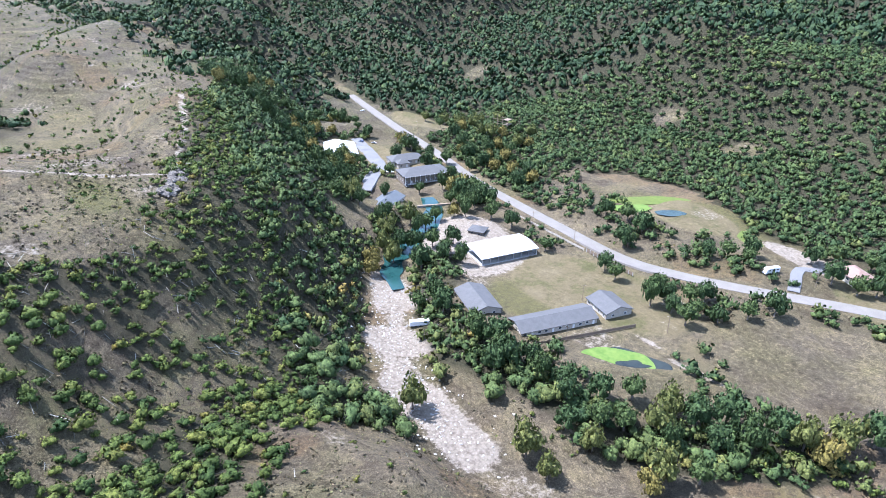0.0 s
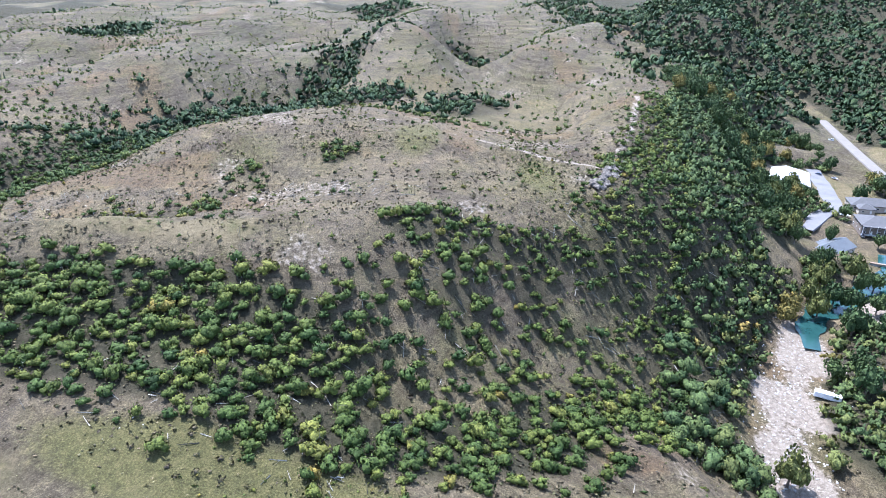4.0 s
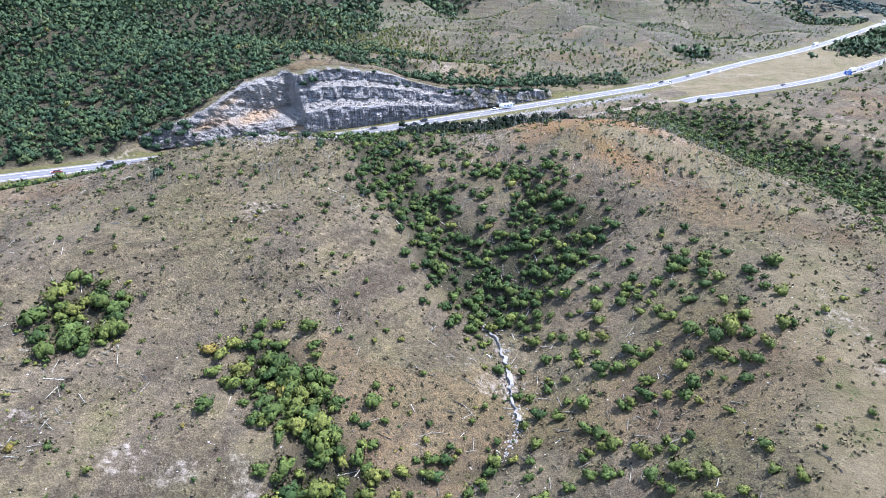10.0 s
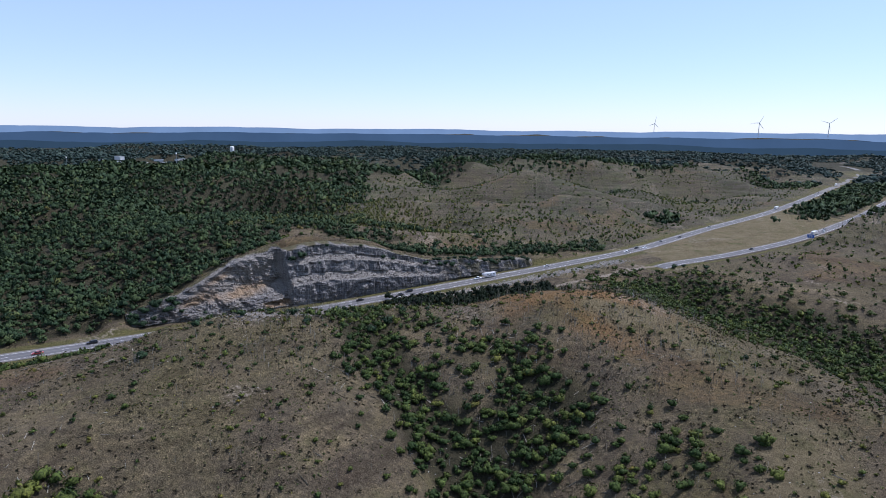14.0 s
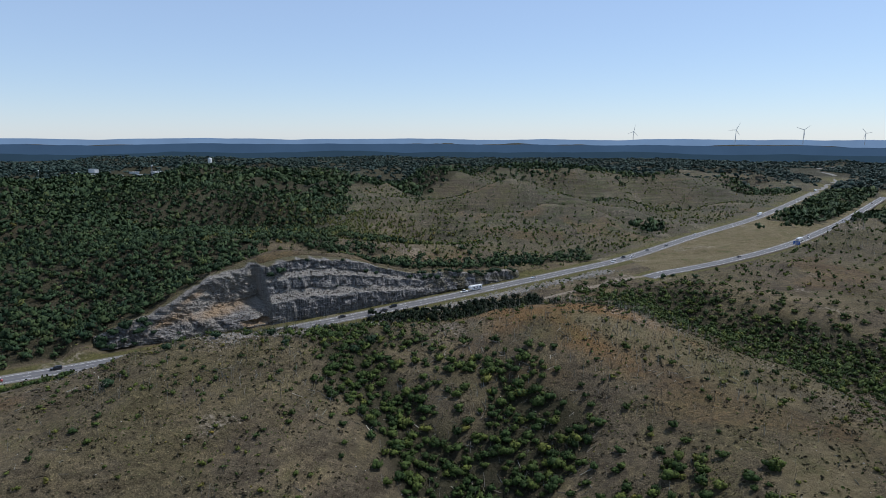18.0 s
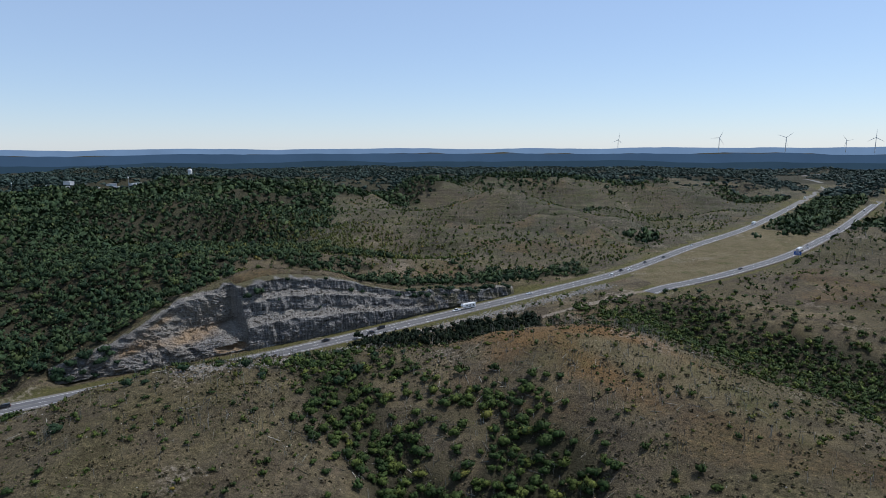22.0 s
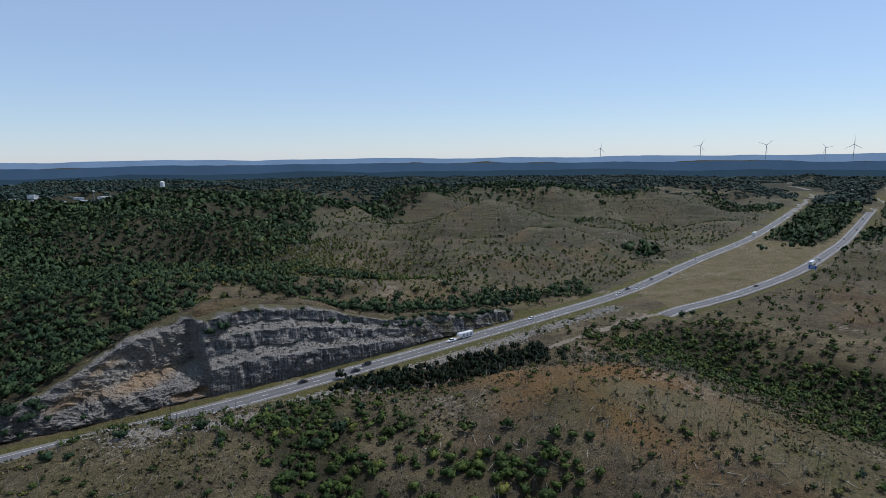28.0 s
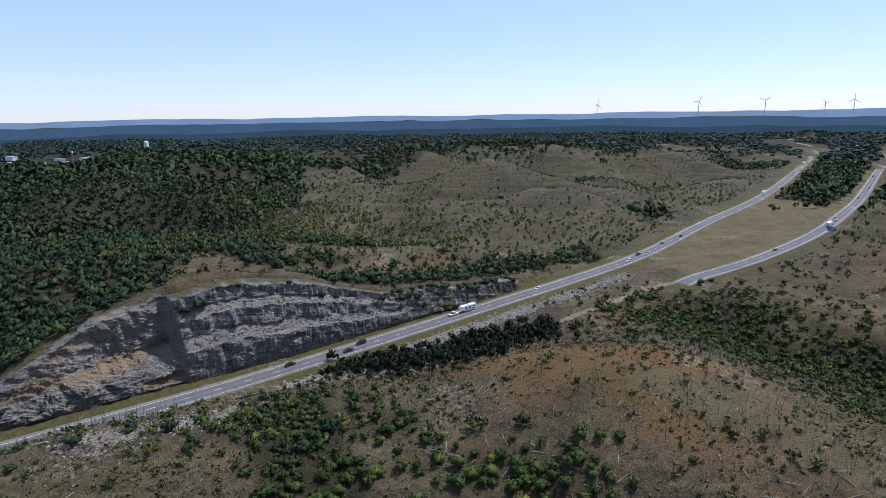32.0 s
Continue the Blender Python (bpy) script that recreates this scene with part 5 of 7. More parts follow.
stone_field("gully_stones", *along([(5, 183, 0), (10, 174, 0), (12, 161, 0), (13, 150, 0), (15, 138, 0), (8, 126, 0)], 300, 1.1), RNG.uniform(0.12, 0.5, 300), "pale limestone blocks washed bare in the gully", material=M_GULLY)
pa = resample(A_LINE, 1.0)
pos = (RNG.uniform(line_at(A_LINE, -75, 350), line_at(A_LINE, 110, 495), 2600)).astype(int)
o = -RNG.normal(19, 3.6, 2600)
tv = pa[np.clip(pos + 1, 0, len(pa) - 1)] - pa[pos - 1]
tv = tv / np.linalg.norm(tv[:, :2], axis=1)[:, None]
stone_field("bank_rubble", pa[pos, 0] - tv[:, 1] * o, pa[pos, 1] + tv[:, 0] * o, RNG.uniform(0.2, 1.05, 2600) ** 1.3, "grey limestone rubble on the highway bank", material=M_GULLY)
stone_field("crest_rubble", *along([(-104, 268, 0), (-92, 274, 0), (-80, 284, 0), (-72, 298, 0)], 900, 4.5), RNG.uniform(0.15, 0.75, 900) ** 1.4, "grey limestone rubble on the hill crest above the highway", material=M_GULLY)
# rubble on the benches and at the foot of the cut
S, X, Y, Z, MM = CUT
i, j = RNG.integers(10, len(S) - 90, 1500), RNG.choice([3, 4, 5, 26, 28, 30, 33, 36, 39, 42, 70, 73, 76, 79, 82, 85], 1500)
stone_field("bench_rubble", X[i, j], Y[i, j], RNG.uniform(0.15, 0.75, 1500), "broken stone on the benches of the rock cut", Z[i, j], M_LEDGE)
for i, (ks, j, sz) in enumerate(((0.02, 60, 3.2), (0.035, 80, 3.0), (0.055, 90, 3.2), (0.012, 40, 2.8), (0.085, 96, 2.6), (0.015, 22, 2.6), (0.05, 30, 2.2), (0.03, 12, 2.0), (0.075, 60, 2.8), (0.09, 72, 2.4), (0.10, 44, 1.4), (0.14, 16, 1.3), (0.065, 8, 1.8), (0.335, 84, 2.4), (0.35, 88, 2.8), (0.362, 84, 2.2),
                                 (0.42, 106, 1.5), (0.47, 42, 1.3), (0.55, 82, 1.6), (0.575, 84, 1.4), (0.66, 80, 1.9), (0.70, 78, 2.4), (0.72, 84, 2.6), (0.735, 70, 2.2), (0.80, 100, 2.4), (0.83, 104, 2.2), (0.86, 108, 2.0), (0.91, 110, 2.4), (0.93, 108, 2.6), (0.50, 108, 1.3), (0.39, 60, 1.0))):
    q = min(len(S) - 2, int(ks * len(S)))
    ob = tagged(new("shrub", DARK_ME[i % 8]), "dark green shrub growing on a ledge of the rock cut", "shrub", group="shrubs on the rock cut")
    ob.matrix_basis = pose(X[q, j], Y[q, j], Z[q, j] - 0.25 * sz, 0, 0, i * 67) @ Matrix.Scale(sz * 1.35, 4)
rng = np.random.default_rng(55)
for i in range(30):
    q, j, sz = int(rng.uniform(0.68, 0.985) * len(S)), int(rng.choice([70, 90, 104, 112, 118, 124])), rng.uniform(1.5, 2.6)
    ob = tagged(new("shrub", DARK_ME[i % 8]), "dark green shrub overgrowing the low end of the rock cut", "shrub", group="shrubs on the rock cut")
    ob.matrix_basis = pose(X[q, j], Y[q, j], Z[q, j] - 0.25 * sz, 0, 0, i * 67) @ Matrix.Scale(sz, 4)
for i, (x, y, sz) in enumerate(((50, 476, 3.6), (56, 481, 3.2), (45, 472, 3.4), (62, 486, 2.8), (40, 470, 3.0), (70, 496, 2.6), (36, 464, 2.8))):
    ob = tagged(new("shrub", DARK_ME[i % 8]), "tall dark cedar bush where the rock cut ends", "shrub", group="shrubs on the rock cut")
    ob.matrix_basis = pose(x, y, height1(x, y) - 0.2, 0, 0, i * 67) @ Matrix.Diagonal((sz * 0.9, sz * 0.9, sz * 1.5, 1))
x, y = RNG.uniform(-170, 150, 1500), RNG.uniform(60, 300, 1500)
k = (fbm(x / 26, y / 26, 81, 4) > 0.1) & ~cleared(x, y)
stone_field("hill_stones", x[k], y[k], RNG.uniform(0.08, 0.36, k.sum()), "small pale stones lying on the dry slopes")
n = 700
stone_field("creek_stones", *along(CREEK[6:11], n, 7.0), RNG.uniform(0.15, 0.8, n) ** 1.3, "pale stones and boulders in the dry creek bed")

# low pale ledge that follows the gully
lp = resample(curve_through([(4, 186, 0), (8, 178, 0), (10, 172, 0), (12, 161, 0), (12.5, 150, 0), (15, 139, 0)], 2.0), 0.7)
lw = 0.5 + 0.45 * vnoise(np.arange(len(lp)) / 5.0, np.zeros(len(lp)), 271)
lz = height(lp[:, 0], lp[:, 1])
jag = vnoise(np.arange(len(lp)) / 1.7, np.ones(len(lp)), 273) * 0.7
rows = [(-1.0, -0.5), (-0.9, 0.9), (0.2, 1.1), (1.0, 0.5), (1.1, -0.5)]
V = np.stack([np.c_[lp[:, 0] + o * lw + jag, lp[:, 1], lz + zz + 0.25 * jag] for o, zz in rows], 1).reshape(-1, 3)
tagged(new("gully_ledge", mesh_from("gully_ledge", V, grid_faces(len(lp), 5), M_GULLY)), "pale limestone ledge along the gully", "rock ledge", kind="structure")

# cliff outcrop on the ridge above the valley
cliff = tagged(new("cliff_outcrop"), "layered dark limestone outcrop on the ridge crest", "rock outcrop")
cliff.matrix_basis = pose(272, -62, 5)
for i in range(30):
    rng = np.random.default_rng(900 + i)
    v, f = STONES[i % 6]
    a = i / 29
    sc = np.array([3.4 + 2 * rng.random(), 2.4 + 1.2 * rng.random(), 1.5 + rng.random()])
    row = i % 3
    c = np.array([-14 + 34 * a, 8 - 20 * a + rng.normal() * 0.8, 0])
    c[:2] += np.array([-0.5, -0.8]) * row * 2.0
    c[2] = height1(272 + c[0], -62 + c[1]) - 5 + 0.9 - 0.5 * row
    part("ledge", mesh_from("ledge", v * sc + c, f, M_LEDGE, attrs={"rust": np.zeros(len(v))}), cliff)


# ---- valley: creek, ponds, buildings ----
def water_mat(name, c1, c2, rough, scale=0.15):
    m, t, n, l, b = nodes_of(name)
    l.new(ramp(t, noise_node(t, scale, 5, 0.6), [(0.35, c1), (0.65, c2)]), b.inputs["Base Color"])
    b.inputs["Roughness"].default_value = rough
    b.inputs["Specular IOR Level"].default_value = 0.25
    bump(t, b, noise_node(t, 1.2, 3), 0.03)
    return m


M_POOL = water_mat("creek_pool_water", (0.010, 0.034, 0.032), (0.018, 0.052, 0.047), 0.08)
M_DARKWATER = water_mat("dark_pond_water", (0.0126, 0.0168, 0.014), (0.0245, 0.028, 0.0224), 0.08)
M_ALGAE = water_mat("pond_algae", (0.0578, 0.103, 0.0124), (0.099, 0.14, 0.0248), 0.7, 0.4)
M_ALGAE2 = water_mat("yellow_pond_algae", (0.0595, 0.084, 0.0105), (0.0875, 0.105, 0.0175), 0.7, 0.3)
M_BLUEWATER = water_mat("grey_green_pond_water", (0.025, 0.042, 0.042), (0.04, 0.06, 0.055), 0.25)
M_ROOF = plain("grey_shingle_roof", (0.060, 0.059, 0.057), (0.088, 0.086, 0.083), 0.4, 0.75, fine=6)
M_ROOF2 = plain("blue_grey_metal_roof", (0.066, 0.072, 0.074), (0.098, 0.104, 0.106), 0.3, 0.5, fine=5)
M_WHITEROOF = plain("white_metal_roof", (0.33, 0.335, 0.335), (0.44, 0.44, 0.435), 0.3, 0.45, fine=5)
M_TANROOF = plain("tan_tile_roof", (0.17, 0.11, 0.085), (0.23, 0.155, 0.12), 0.5, 0.8, fine=5)
M_REDROOF = plain("red_roof", (0.22, 0.06, 0.05), (0.32, 0.10, 0.08), 0.5, 0.7, fine=5)
M_WALL = plain("tan_stone_wall", (0.32, 0.28, 0.22), (0.45, 0.40, 0.33), 0.6, 0.9, fine=5)
M_BROWNWALL = plain("brown_siding", (0.13, 0.11, 0.09), (0.19, 0.16, 0.13), 0.6, 0.85, fine=5)
M_WHITEWALL = plain("white_siding", (0.6, 0.6, 0.57), (0.76, 0.75, 0.72), 0.6, 0.8, fine=5)
M_GLASS = plain("dark_window", (0.02, 0.025, 0.03), (0.04, 0.05, 0.06), 0.6, 0.12)
M_TRIM = plain("white_trim", (0.62, 0.62, 0.6), (0.78, 0.78, 0.75), 1.0, 0.6)
M_WOODPOST = plain("weathered_wood", (0.14, 0.10, 0.07), (0.22, 0.17, 0.12), 1.0, 0.9)
M_CONCRETE = plain("pale_concrete", (0.294, 0.28, 0.259), (0.392, 0.378, 0.35), 0.3, 0.85)
M_STEEL = plain("galvanised_steel", (0.35, 0.36, 0.37), (0.5, 0.5, 0.5), 1.0, 0.4, 0.7)


def box_data(items):
    """Vertices and quads of several boxes (cx, cy, cz, sx, sy, sz)."""
    V, F = [], []
    for cx, cy, cz, sx, sy, sz in items:
        k = len(V)
        V += [(cx + a * sx / 2, cy + b * sy / 2, cz + c * sz / 2) for a in (-1, 1) for b in (-1, 1) for c in (-1, 1)]
        F += [(k, k + 1, k + 3, k + 2), (k + 4, k + 6, k + 7, k + 5), (k, k + 4, k + 5, k + 1), (k + 2, k + 3, k + 7, k + 6), (k, k + 2, k + 6, k + 4), (k + 1, k + 5, k + 7, k + 3)]
    return V, F


def boxes(name, items, material, parent=None, label=""):
    return part(name, mesh_from(name, *box_data(items), material), parent, label)


def slab_roof(L, W, eave, ridge, over, hip, thick=0.25):
    """Two or four roof slopes with thickness, ridge along x."""
    a, b = L / 2 + over, W / 2 + over
    h = max(0.0, a - b) if hip else a
    top = [(-a, -b, eave), (a, -b, eave), (a, b, eave), (-a, b, eave), (-h, 0, ridge), (h, 0, ridge)]
    V = top + [(x, y, z - thick) for x, y, z in top]
    F = [(0, 1, 5), (0, 5, 4), (2, 3, 4), (2, 4, 5), (1, 2, 5), (3, 0, 4)] if hip else [(0, 1, 5), (0, 5, 4), (2, 3, 4), (2, 4, 5)]
    F += [tuple(i + 6 for i in reversed(f)) for f in F]
    for i, j in ((0, 1), (1, 2), (2, 3), (3, 0)) if hip else ((0, 1), (2, 3)):
        F += [(i, i + 6, j + 6), (i, j + 6, j)]
    if not hip:
        for e, r in ((0, 4), (3, 4), (1, 5), (2, 5)):
            F += [(e, r, r + 6), (e, r + 6, e + 6)]
    return V, F


def house(name, x, y, z, L, W, turn, eave, ridge, wall, roof, label, hip=False, over=0.7, front=6, ends=1, porch=0.0, storeys=1, seams=0):
    """A building: four walls, gables, roof, windows with panes, doors; long side along its own x."""
    h = tagged(new(name), label, "building")
    h.matrix_basis = pose(x, y, z, 0, 0, turn)
    t = 0.25
    for sx, sy, cx, cy in ((L, t, 0, -W / 2), (L, t, 0, W / 2), (t, W - 2 * t, -L / 2 + t / 2, 0), (t, W - 2 * t, L / 2 - t / 2, 0)):
        boxes("wall", [(cx, cy, eave / 2 - 0.4, sx, sy, eave + 0.8)], wall, h)
    if not hip:
        for s in (-1, 1):
            xs = s * (L / 2 - 0.05)
            me = mesh_from("gable", [(xs, -W / 2, eave - 0.1), (xs, W / 2, eave - 0.1), (xs, 0, ridge - 0.3), (xs - s * t, -W / 2, eave - 0.1), (xs - s * t, W / 2, eave - 0.1), (xs - s * t, 0, ridge - 0.3)],
                           [(0, 1, 2), (3, 5, 4)], wall)
            part("gable", me, h)
    r = part("roof", mesh_from("roof", *slab_roof(L, W, eave, ridge, over, hip), roof), h)
    for i in range(seams):
        u = -L / 2 + (i + 0.5) * L / seams
        sl = math.hypot(W / 2 + over, ridge - eave)
        tilt = math.degrees(math.atan2(ridge - eave, W / 2 + over))
        for s in (-1, 1):
            sb = boxes("roof_seam", [(0, 0, 0, 0.12, sl, 0.08)], roof, r)
            sb.matrix_basis = pose(u, s * (W / 2 + over) / 2, (eave + ridge) / 2 + 0.03, -s * tilt, 0, 0)
    hw = eave / storeys
    for st in range(storeys):
        for i in range(front):
            u = -L / 2 + (i + 0.5) * L / front
            for s in (-1, 1):
                if s == -1 and st == 0 and i % 3 == 1:
                    boxes("door", [(u, s * (W / 2 + 0.12), 1.05, 1.0, 0.1, 2.1)], M_TRIM, h, "white door")
                    continue
                w = boxes("window", [(u, s * (W / 2 + 0.13), st * hw + 1.5, 1.5, 0.1, 1.2)], M_TRIM, h)
                boxes("pane", [(u, s * (W / 2 + 0.19), st * hw + 1.5, 1.3, 0.04, 1.0)], M_GLASS, w)
        for i in range(ends):
            v = -W / 2 + (i + 0.5) * W / ends
            for s in (-1, 1):
                w = boxes("window", [(s * (L / 2 + 0.05), v, st * hw + 1.5, 0.1, 1.3, 1.2)], M_TRIM, h)
                boxes("pane", [(s * (L / 2 + 0.11), v, st * hw + 1.5, 0.04, 1.1, 1.0)], M_GLASS, w)
    if porch:
        boxes("porch_floor", [(0, -W / 2 - porch / 2, 0.05, L, porch, 0.3)], M_CONCRETE, h)
        for i in range(front + 1):
            boxes("post", [(-L / 2 + 0.2 + i * (L - 0.4) / front, -W / 2 - porch + 0.2, eave / 2 - 0.1, 0.2, 0.2, eave)], M_TRIM, h)
        part("porch_roof", mesh_from("porch_roof", [(-L / 2, -W / 2, eave + 0.1), (L / 2, -W / 2, eave + 0.1), (L / 2, -W / 2 - porch - 0.4, eave - 0.35), (-L / 2, -W / 2 - porch - 0.4, eave - 0.35)] +
                                     [(-L / 2, -W / 2, eave - 0.1), (L / 2, -W / 2, eave - 0.1), (L / 2, -W / 2 - porch - 0.4, eave - 0.55), (-L / 2, -W / 2 - porch - 0.4, eave - 0.55)],
                                     [(0, 3, 2, 1), (4, 5, 6, 7), (2, 3, 7, 6), (0, 4, 7, 3), (1, 2, 6, 5)], roof), h)
    return h


VZ = -55.0
house("dormitory", 156.7, -182.5, VZ, 37, 12.5, 72.5 + 180, 2.8, 5.2, M_WALL, M_ROOF, "long low dormitory with grey shingle roof and dark windows", front=11, ends=2, seams=0)
house("dormitory", 150, -212.5, VZ, 15.5, 13.5, 164, 3.0, 5.6, M_WALL, M_ROOF, "short dormitory with grey shingle roof and tan gable", front=4, ends=2)
house("dormitory", 190, -166.5, VZ, 23, 14, 162, 3.0, 5.6, M_WALL, M_ROOF, "grey-roofed dormitory behind creek trees", front=6, ends=2)
house("lodge", 316, -192, VZ, 44, 13, -58.5 + 180, 3.2, 6.4, M_WALL, M_ROOF2, "long creekside lodge with blue-grey roof", front=10, ends=2, porch=2.2)
house("annex", 306, -184, VZ, 10, 9, 31.5, 3.0, 5.4, M_WALL, M_ROOF2, "gabled front wing of the creekside lodge", front=2)
house("cabin", 289, -157, VZ + 1, 16, 11, 122, 3.0, 5.4, M_WALL, M_ROOF, "small grey-roofed cabin among trees", front=4)
house("barn", 440, -228, VZ, 34, 30, 156, 5.0, 8.4, M_BROWNWALL, M_WHITEROOF, "large barn with pale metal roof and brown walls", front=7, ends=3, seams=12)
house("hall", 495, -256, VZ, 29, 13, 75, 3.4, 5.4, M_BROWNWALL, M_ROOF2, "low hall with blue-grey metal roof", front=7)
house("main_lodge", 352, -250, VZ, 34, 17, 76 + 180, 6.0, 9.0, M_BROWNWALL, M_ROOF, "two-storey lodge with grey hipped roof and balconies", hip=True, front=9, ends=3, storeys=2, porch=2.4)
house("office", 392, -262, VZ, 26, 14, 76 + 180, 3.4, 6.6, M_WALL, M_ROOF, "hip-roofed office with grey shingles", hip=True, front=6, ends=2)
house("office", 384, -254, VZ, 9, 8, 76 + 180, 3.2, 5.6, M_WALL, M_ROOF, "small hip-roofed wing beside the office", hip=True, front=2)
house("shelter", 252, -219, VZ, 9, 8, 30, 2.8, 4.4, M_BROWNWALL, M_ROOF, "small hip-roofed shelter beside the parking lot", hip=True, front=2)
house("shed", 421, -205, VZ, 9, 7, 20, 2.6, 4.0, M_REDROOF, M_REDROOF, "small red-roofed shed beside the barn", front=2)
house("house", 91, -325, -50.5, 15, 11, 150, 3.0, 5.8, M_WALL, M_TANROOF, "house with tan tiled roof among oaks", front=4, hip=True)
house("cottage", 640, -318, -53, 14, 9, 20, 3.0, 4.8, M_WHITEWALL, M_WHITEROOF, "white cottage beside the far car park", front=3)
house("cottage", 662, -326, -53, 12, 8, 25, 3.0, 4.8, M_WHITEWALL, M_WHITEROOF, "white cottage with metal roof beside the dirt road", front=3)
house("cottage", 600, -300, -53.5, 12, 8, 20, 2.8, 4.4, M_WALL, M_ROOF2, "low cottage with blue-grey roof", front=3)

# open pavilion
pav = tagged(new("pavilion"), "open-sided pavilion with a long white metal roof", "pavilion")
pav.matrix_basis = pose(224, -212, VZ, 0, 0, 77 + 180)
V, F = slab_roof(34, 20, 4.2, 5.4, 0.6, False)
pr = part("roof", mesh_from("roof", V, F, M_WHITEROOF), pav)
for i in range(14):
    for s in (-1, 1):
        sb = boxes("roof_seam", [(0, 0, 0, 0.14, 10.4, 0.1)], M_WHITEROOF, pr)
        sb.matrix_basis = pose(-16 + i * 2.46, s * 5.3, 4.83, -s * 6.5, 0, 0)
boxes("floor_slab", [(0, 0, 0.02, 34, 20, 0.5)], M_CONCRETE, pav)
for i in range(8):
    for s in (-1, 1):
        boxes("post", [(-16.5 + i * 33 / 7, s * 9.6, 2.1, 0.3, 0.3, 4.2)], M_STEEL, pav)
boxes("back_room", [(11.5, 4, 1.6, 10, 9, 3.2)], M_WHITEWALL, pav)
boxes("end_wall", [(16.8, 0, 2.0, 0.25, 19.4, 4.0)], M_WHITEWALL, pav)

# white box trailer by the creek
tr = tagged(new("box_trailer"), "white box trailer parked on the creek gravel", "trailer")
tr.matrix_basis = pose(194, -136, height1(194, -136), 0, 0, 62)
for i in range(3):
    boxes("side_panel", [(-3 + i * 3, 0, 1.6, 2.9, 2.4, 2.2)], M_TRIM, tr)
boxes("drawbar", [(5.2, 0, 0.6, 1.8, 0.15, 0.12)], M_STEEL, tr)


def wheel_mesh(r, w):
    V, F = [], []
    for i in range(12):
        a = i * math.pi / 6
        V += [(r * math.cos(a), -w / 2, r * math.sin(a)), (r * math.cos(a), w / 2, r * math.sin(a))]
    V += [(0, -w / 2, 0), (0, w / 2, 0)]
    for i in range(12):
        a, b, c, d = 2 * i, 2 * i + 1, (2 * i + 3) % 24, (2 * i + 2) % 24
        F += [(a, d, c), (a, c, b), (a, 24, d), (b, c, 25)]
    return V, F


M_TYRE = plain("tyre_rubber", (0.02, 0.02, 0.02), (0.035, 0.035, 0.035), 3.0, 0.9)
TYRE = mesh_from("tyre", *wheel_mesh(0.34, 0.24), M_TYRE)
RIM = mesh_from("rim", *wheel_mesh(0.2, 0.26), M_STEEL)
BIGTYRE = mesh_from("tyre", *wheel_mesh(0.5, 0.4), M_TYRE)


def wheels(parent, places, mesh=None, r=0.34):
    for x, y in places:
        w = part("wheel", mesh or TYRE, parent)
        w.matrix_basis = pose(x, y, r)
        if mesh is None:
            part("rim", RIM, w)


wheels(tr, [(-0.6, -1.2), (0.6, -1.2), (-0.6, 1.2), (0.6, 1.2)])


def sheet(name, cx, cy, z, rx, ry, turn, material, label, wob=0.12, seed=0, n=72, category="pond", parent=None):
    """A flat pool of water with an uneven shore."""
    V, F = [(cx, cy, z)], []
    for i in range(n):
        a = 2 * math.pi * i / n
        k = 1 + wob * noise.noise((math.cos(a) * 1.6 + seed, math.sin(a) * 1.6, seed * 0.7)) * 2
        u, v = math.cos(a) * rx * k, math.sin(a) * ry * k
        c, s = math.cos(radians(turn)), math.sin(radians(turn))
        V.append((cx + u * c - v * s, cy + u * s + v * c, z))
        F.append((0, 1 + i, 1 + (i + 1) % n))
    ob = new(name, mesh_from(name, V, F, material))
    if parent:
        ob.parent = parent
        return ob
    return tagged(ob, label, category, kind="structure")


w1 = sheet("water_1", 117.5, -182, -54.6, 18.5, 11.5, 43, M_DARKWATER, "dark pond water", seed=1)
sheet("algae_mat", 120, -180, -54.55, 15.5, 10.4, 43, M_ALGAE, "", seed=2, parent=w1)
sheet("open_water", 116, -184, -54.51, 7.0, 3.0, 55, M_DARKWATER, "", seed=3, parent=w1, wob=0.25)
w2 = sheet("water_2", 217, -331, height1(217, -331) + 0.5, 27, 7.5, 52, M_ALGAE2, "pond covered with yellow-green algae", seed=4)
w3 = sheet("water_3", 214, -311, height1(214, -311) + 0.45, 14, 6, 52, M_ALGAE, "small pond half covered with algae", seed=5)
sheet("water_4", 194, -322, height1(194, -322) + 0.5, 9, 4.5, 52, M_BLUEWATER, "small blue pond beside the algae ponds", seed=6)
sheet("water_5", 150, -332, height1(150, -332) + 0.4, 14, 5, 150, M_ALGAE2, "narrow algae pond among trees", seed=8)
POOL = [(226, -146, 0), (241, -151, 0), (256, -163, 0), (268, -180, 0), (282, -205, 0), (300, -223, 0), (322, -232, 0)]
pp = resample(POOL, 2.0)
tg = np.gradient(pp[:, :2], axis=0)
tg /= np.linalg.norm(tg, axis=1)[:, None]
hw = 7.0 * np.sin(np.linspace(0.25, math.pi - 0.35, len(pp))) ** 0.5 * (1 + 0.25 * vnoise(np.arange(len(pp)) / 5, np.zeros(len(pp)), 7))
V = np.stack([np.c_[pp[:, 0] - tg[:, 1] * hw * s, pp[:, 1] + tg[:, 0] * hw * s, np.full(len(pp), -56.3)] for s in (-1, 0, 1)], 1).reshape(-1, 3)
tagged(new("water_6", mesh_from("water_6", V, grid_faces(len(pp), 3)[:, ::-1], M_POOL)), "turquoise creek pool below a low dam", "creek", kind="structure")
dam = tagged(new("dam"), "low concrete dam across the creek", "dam")
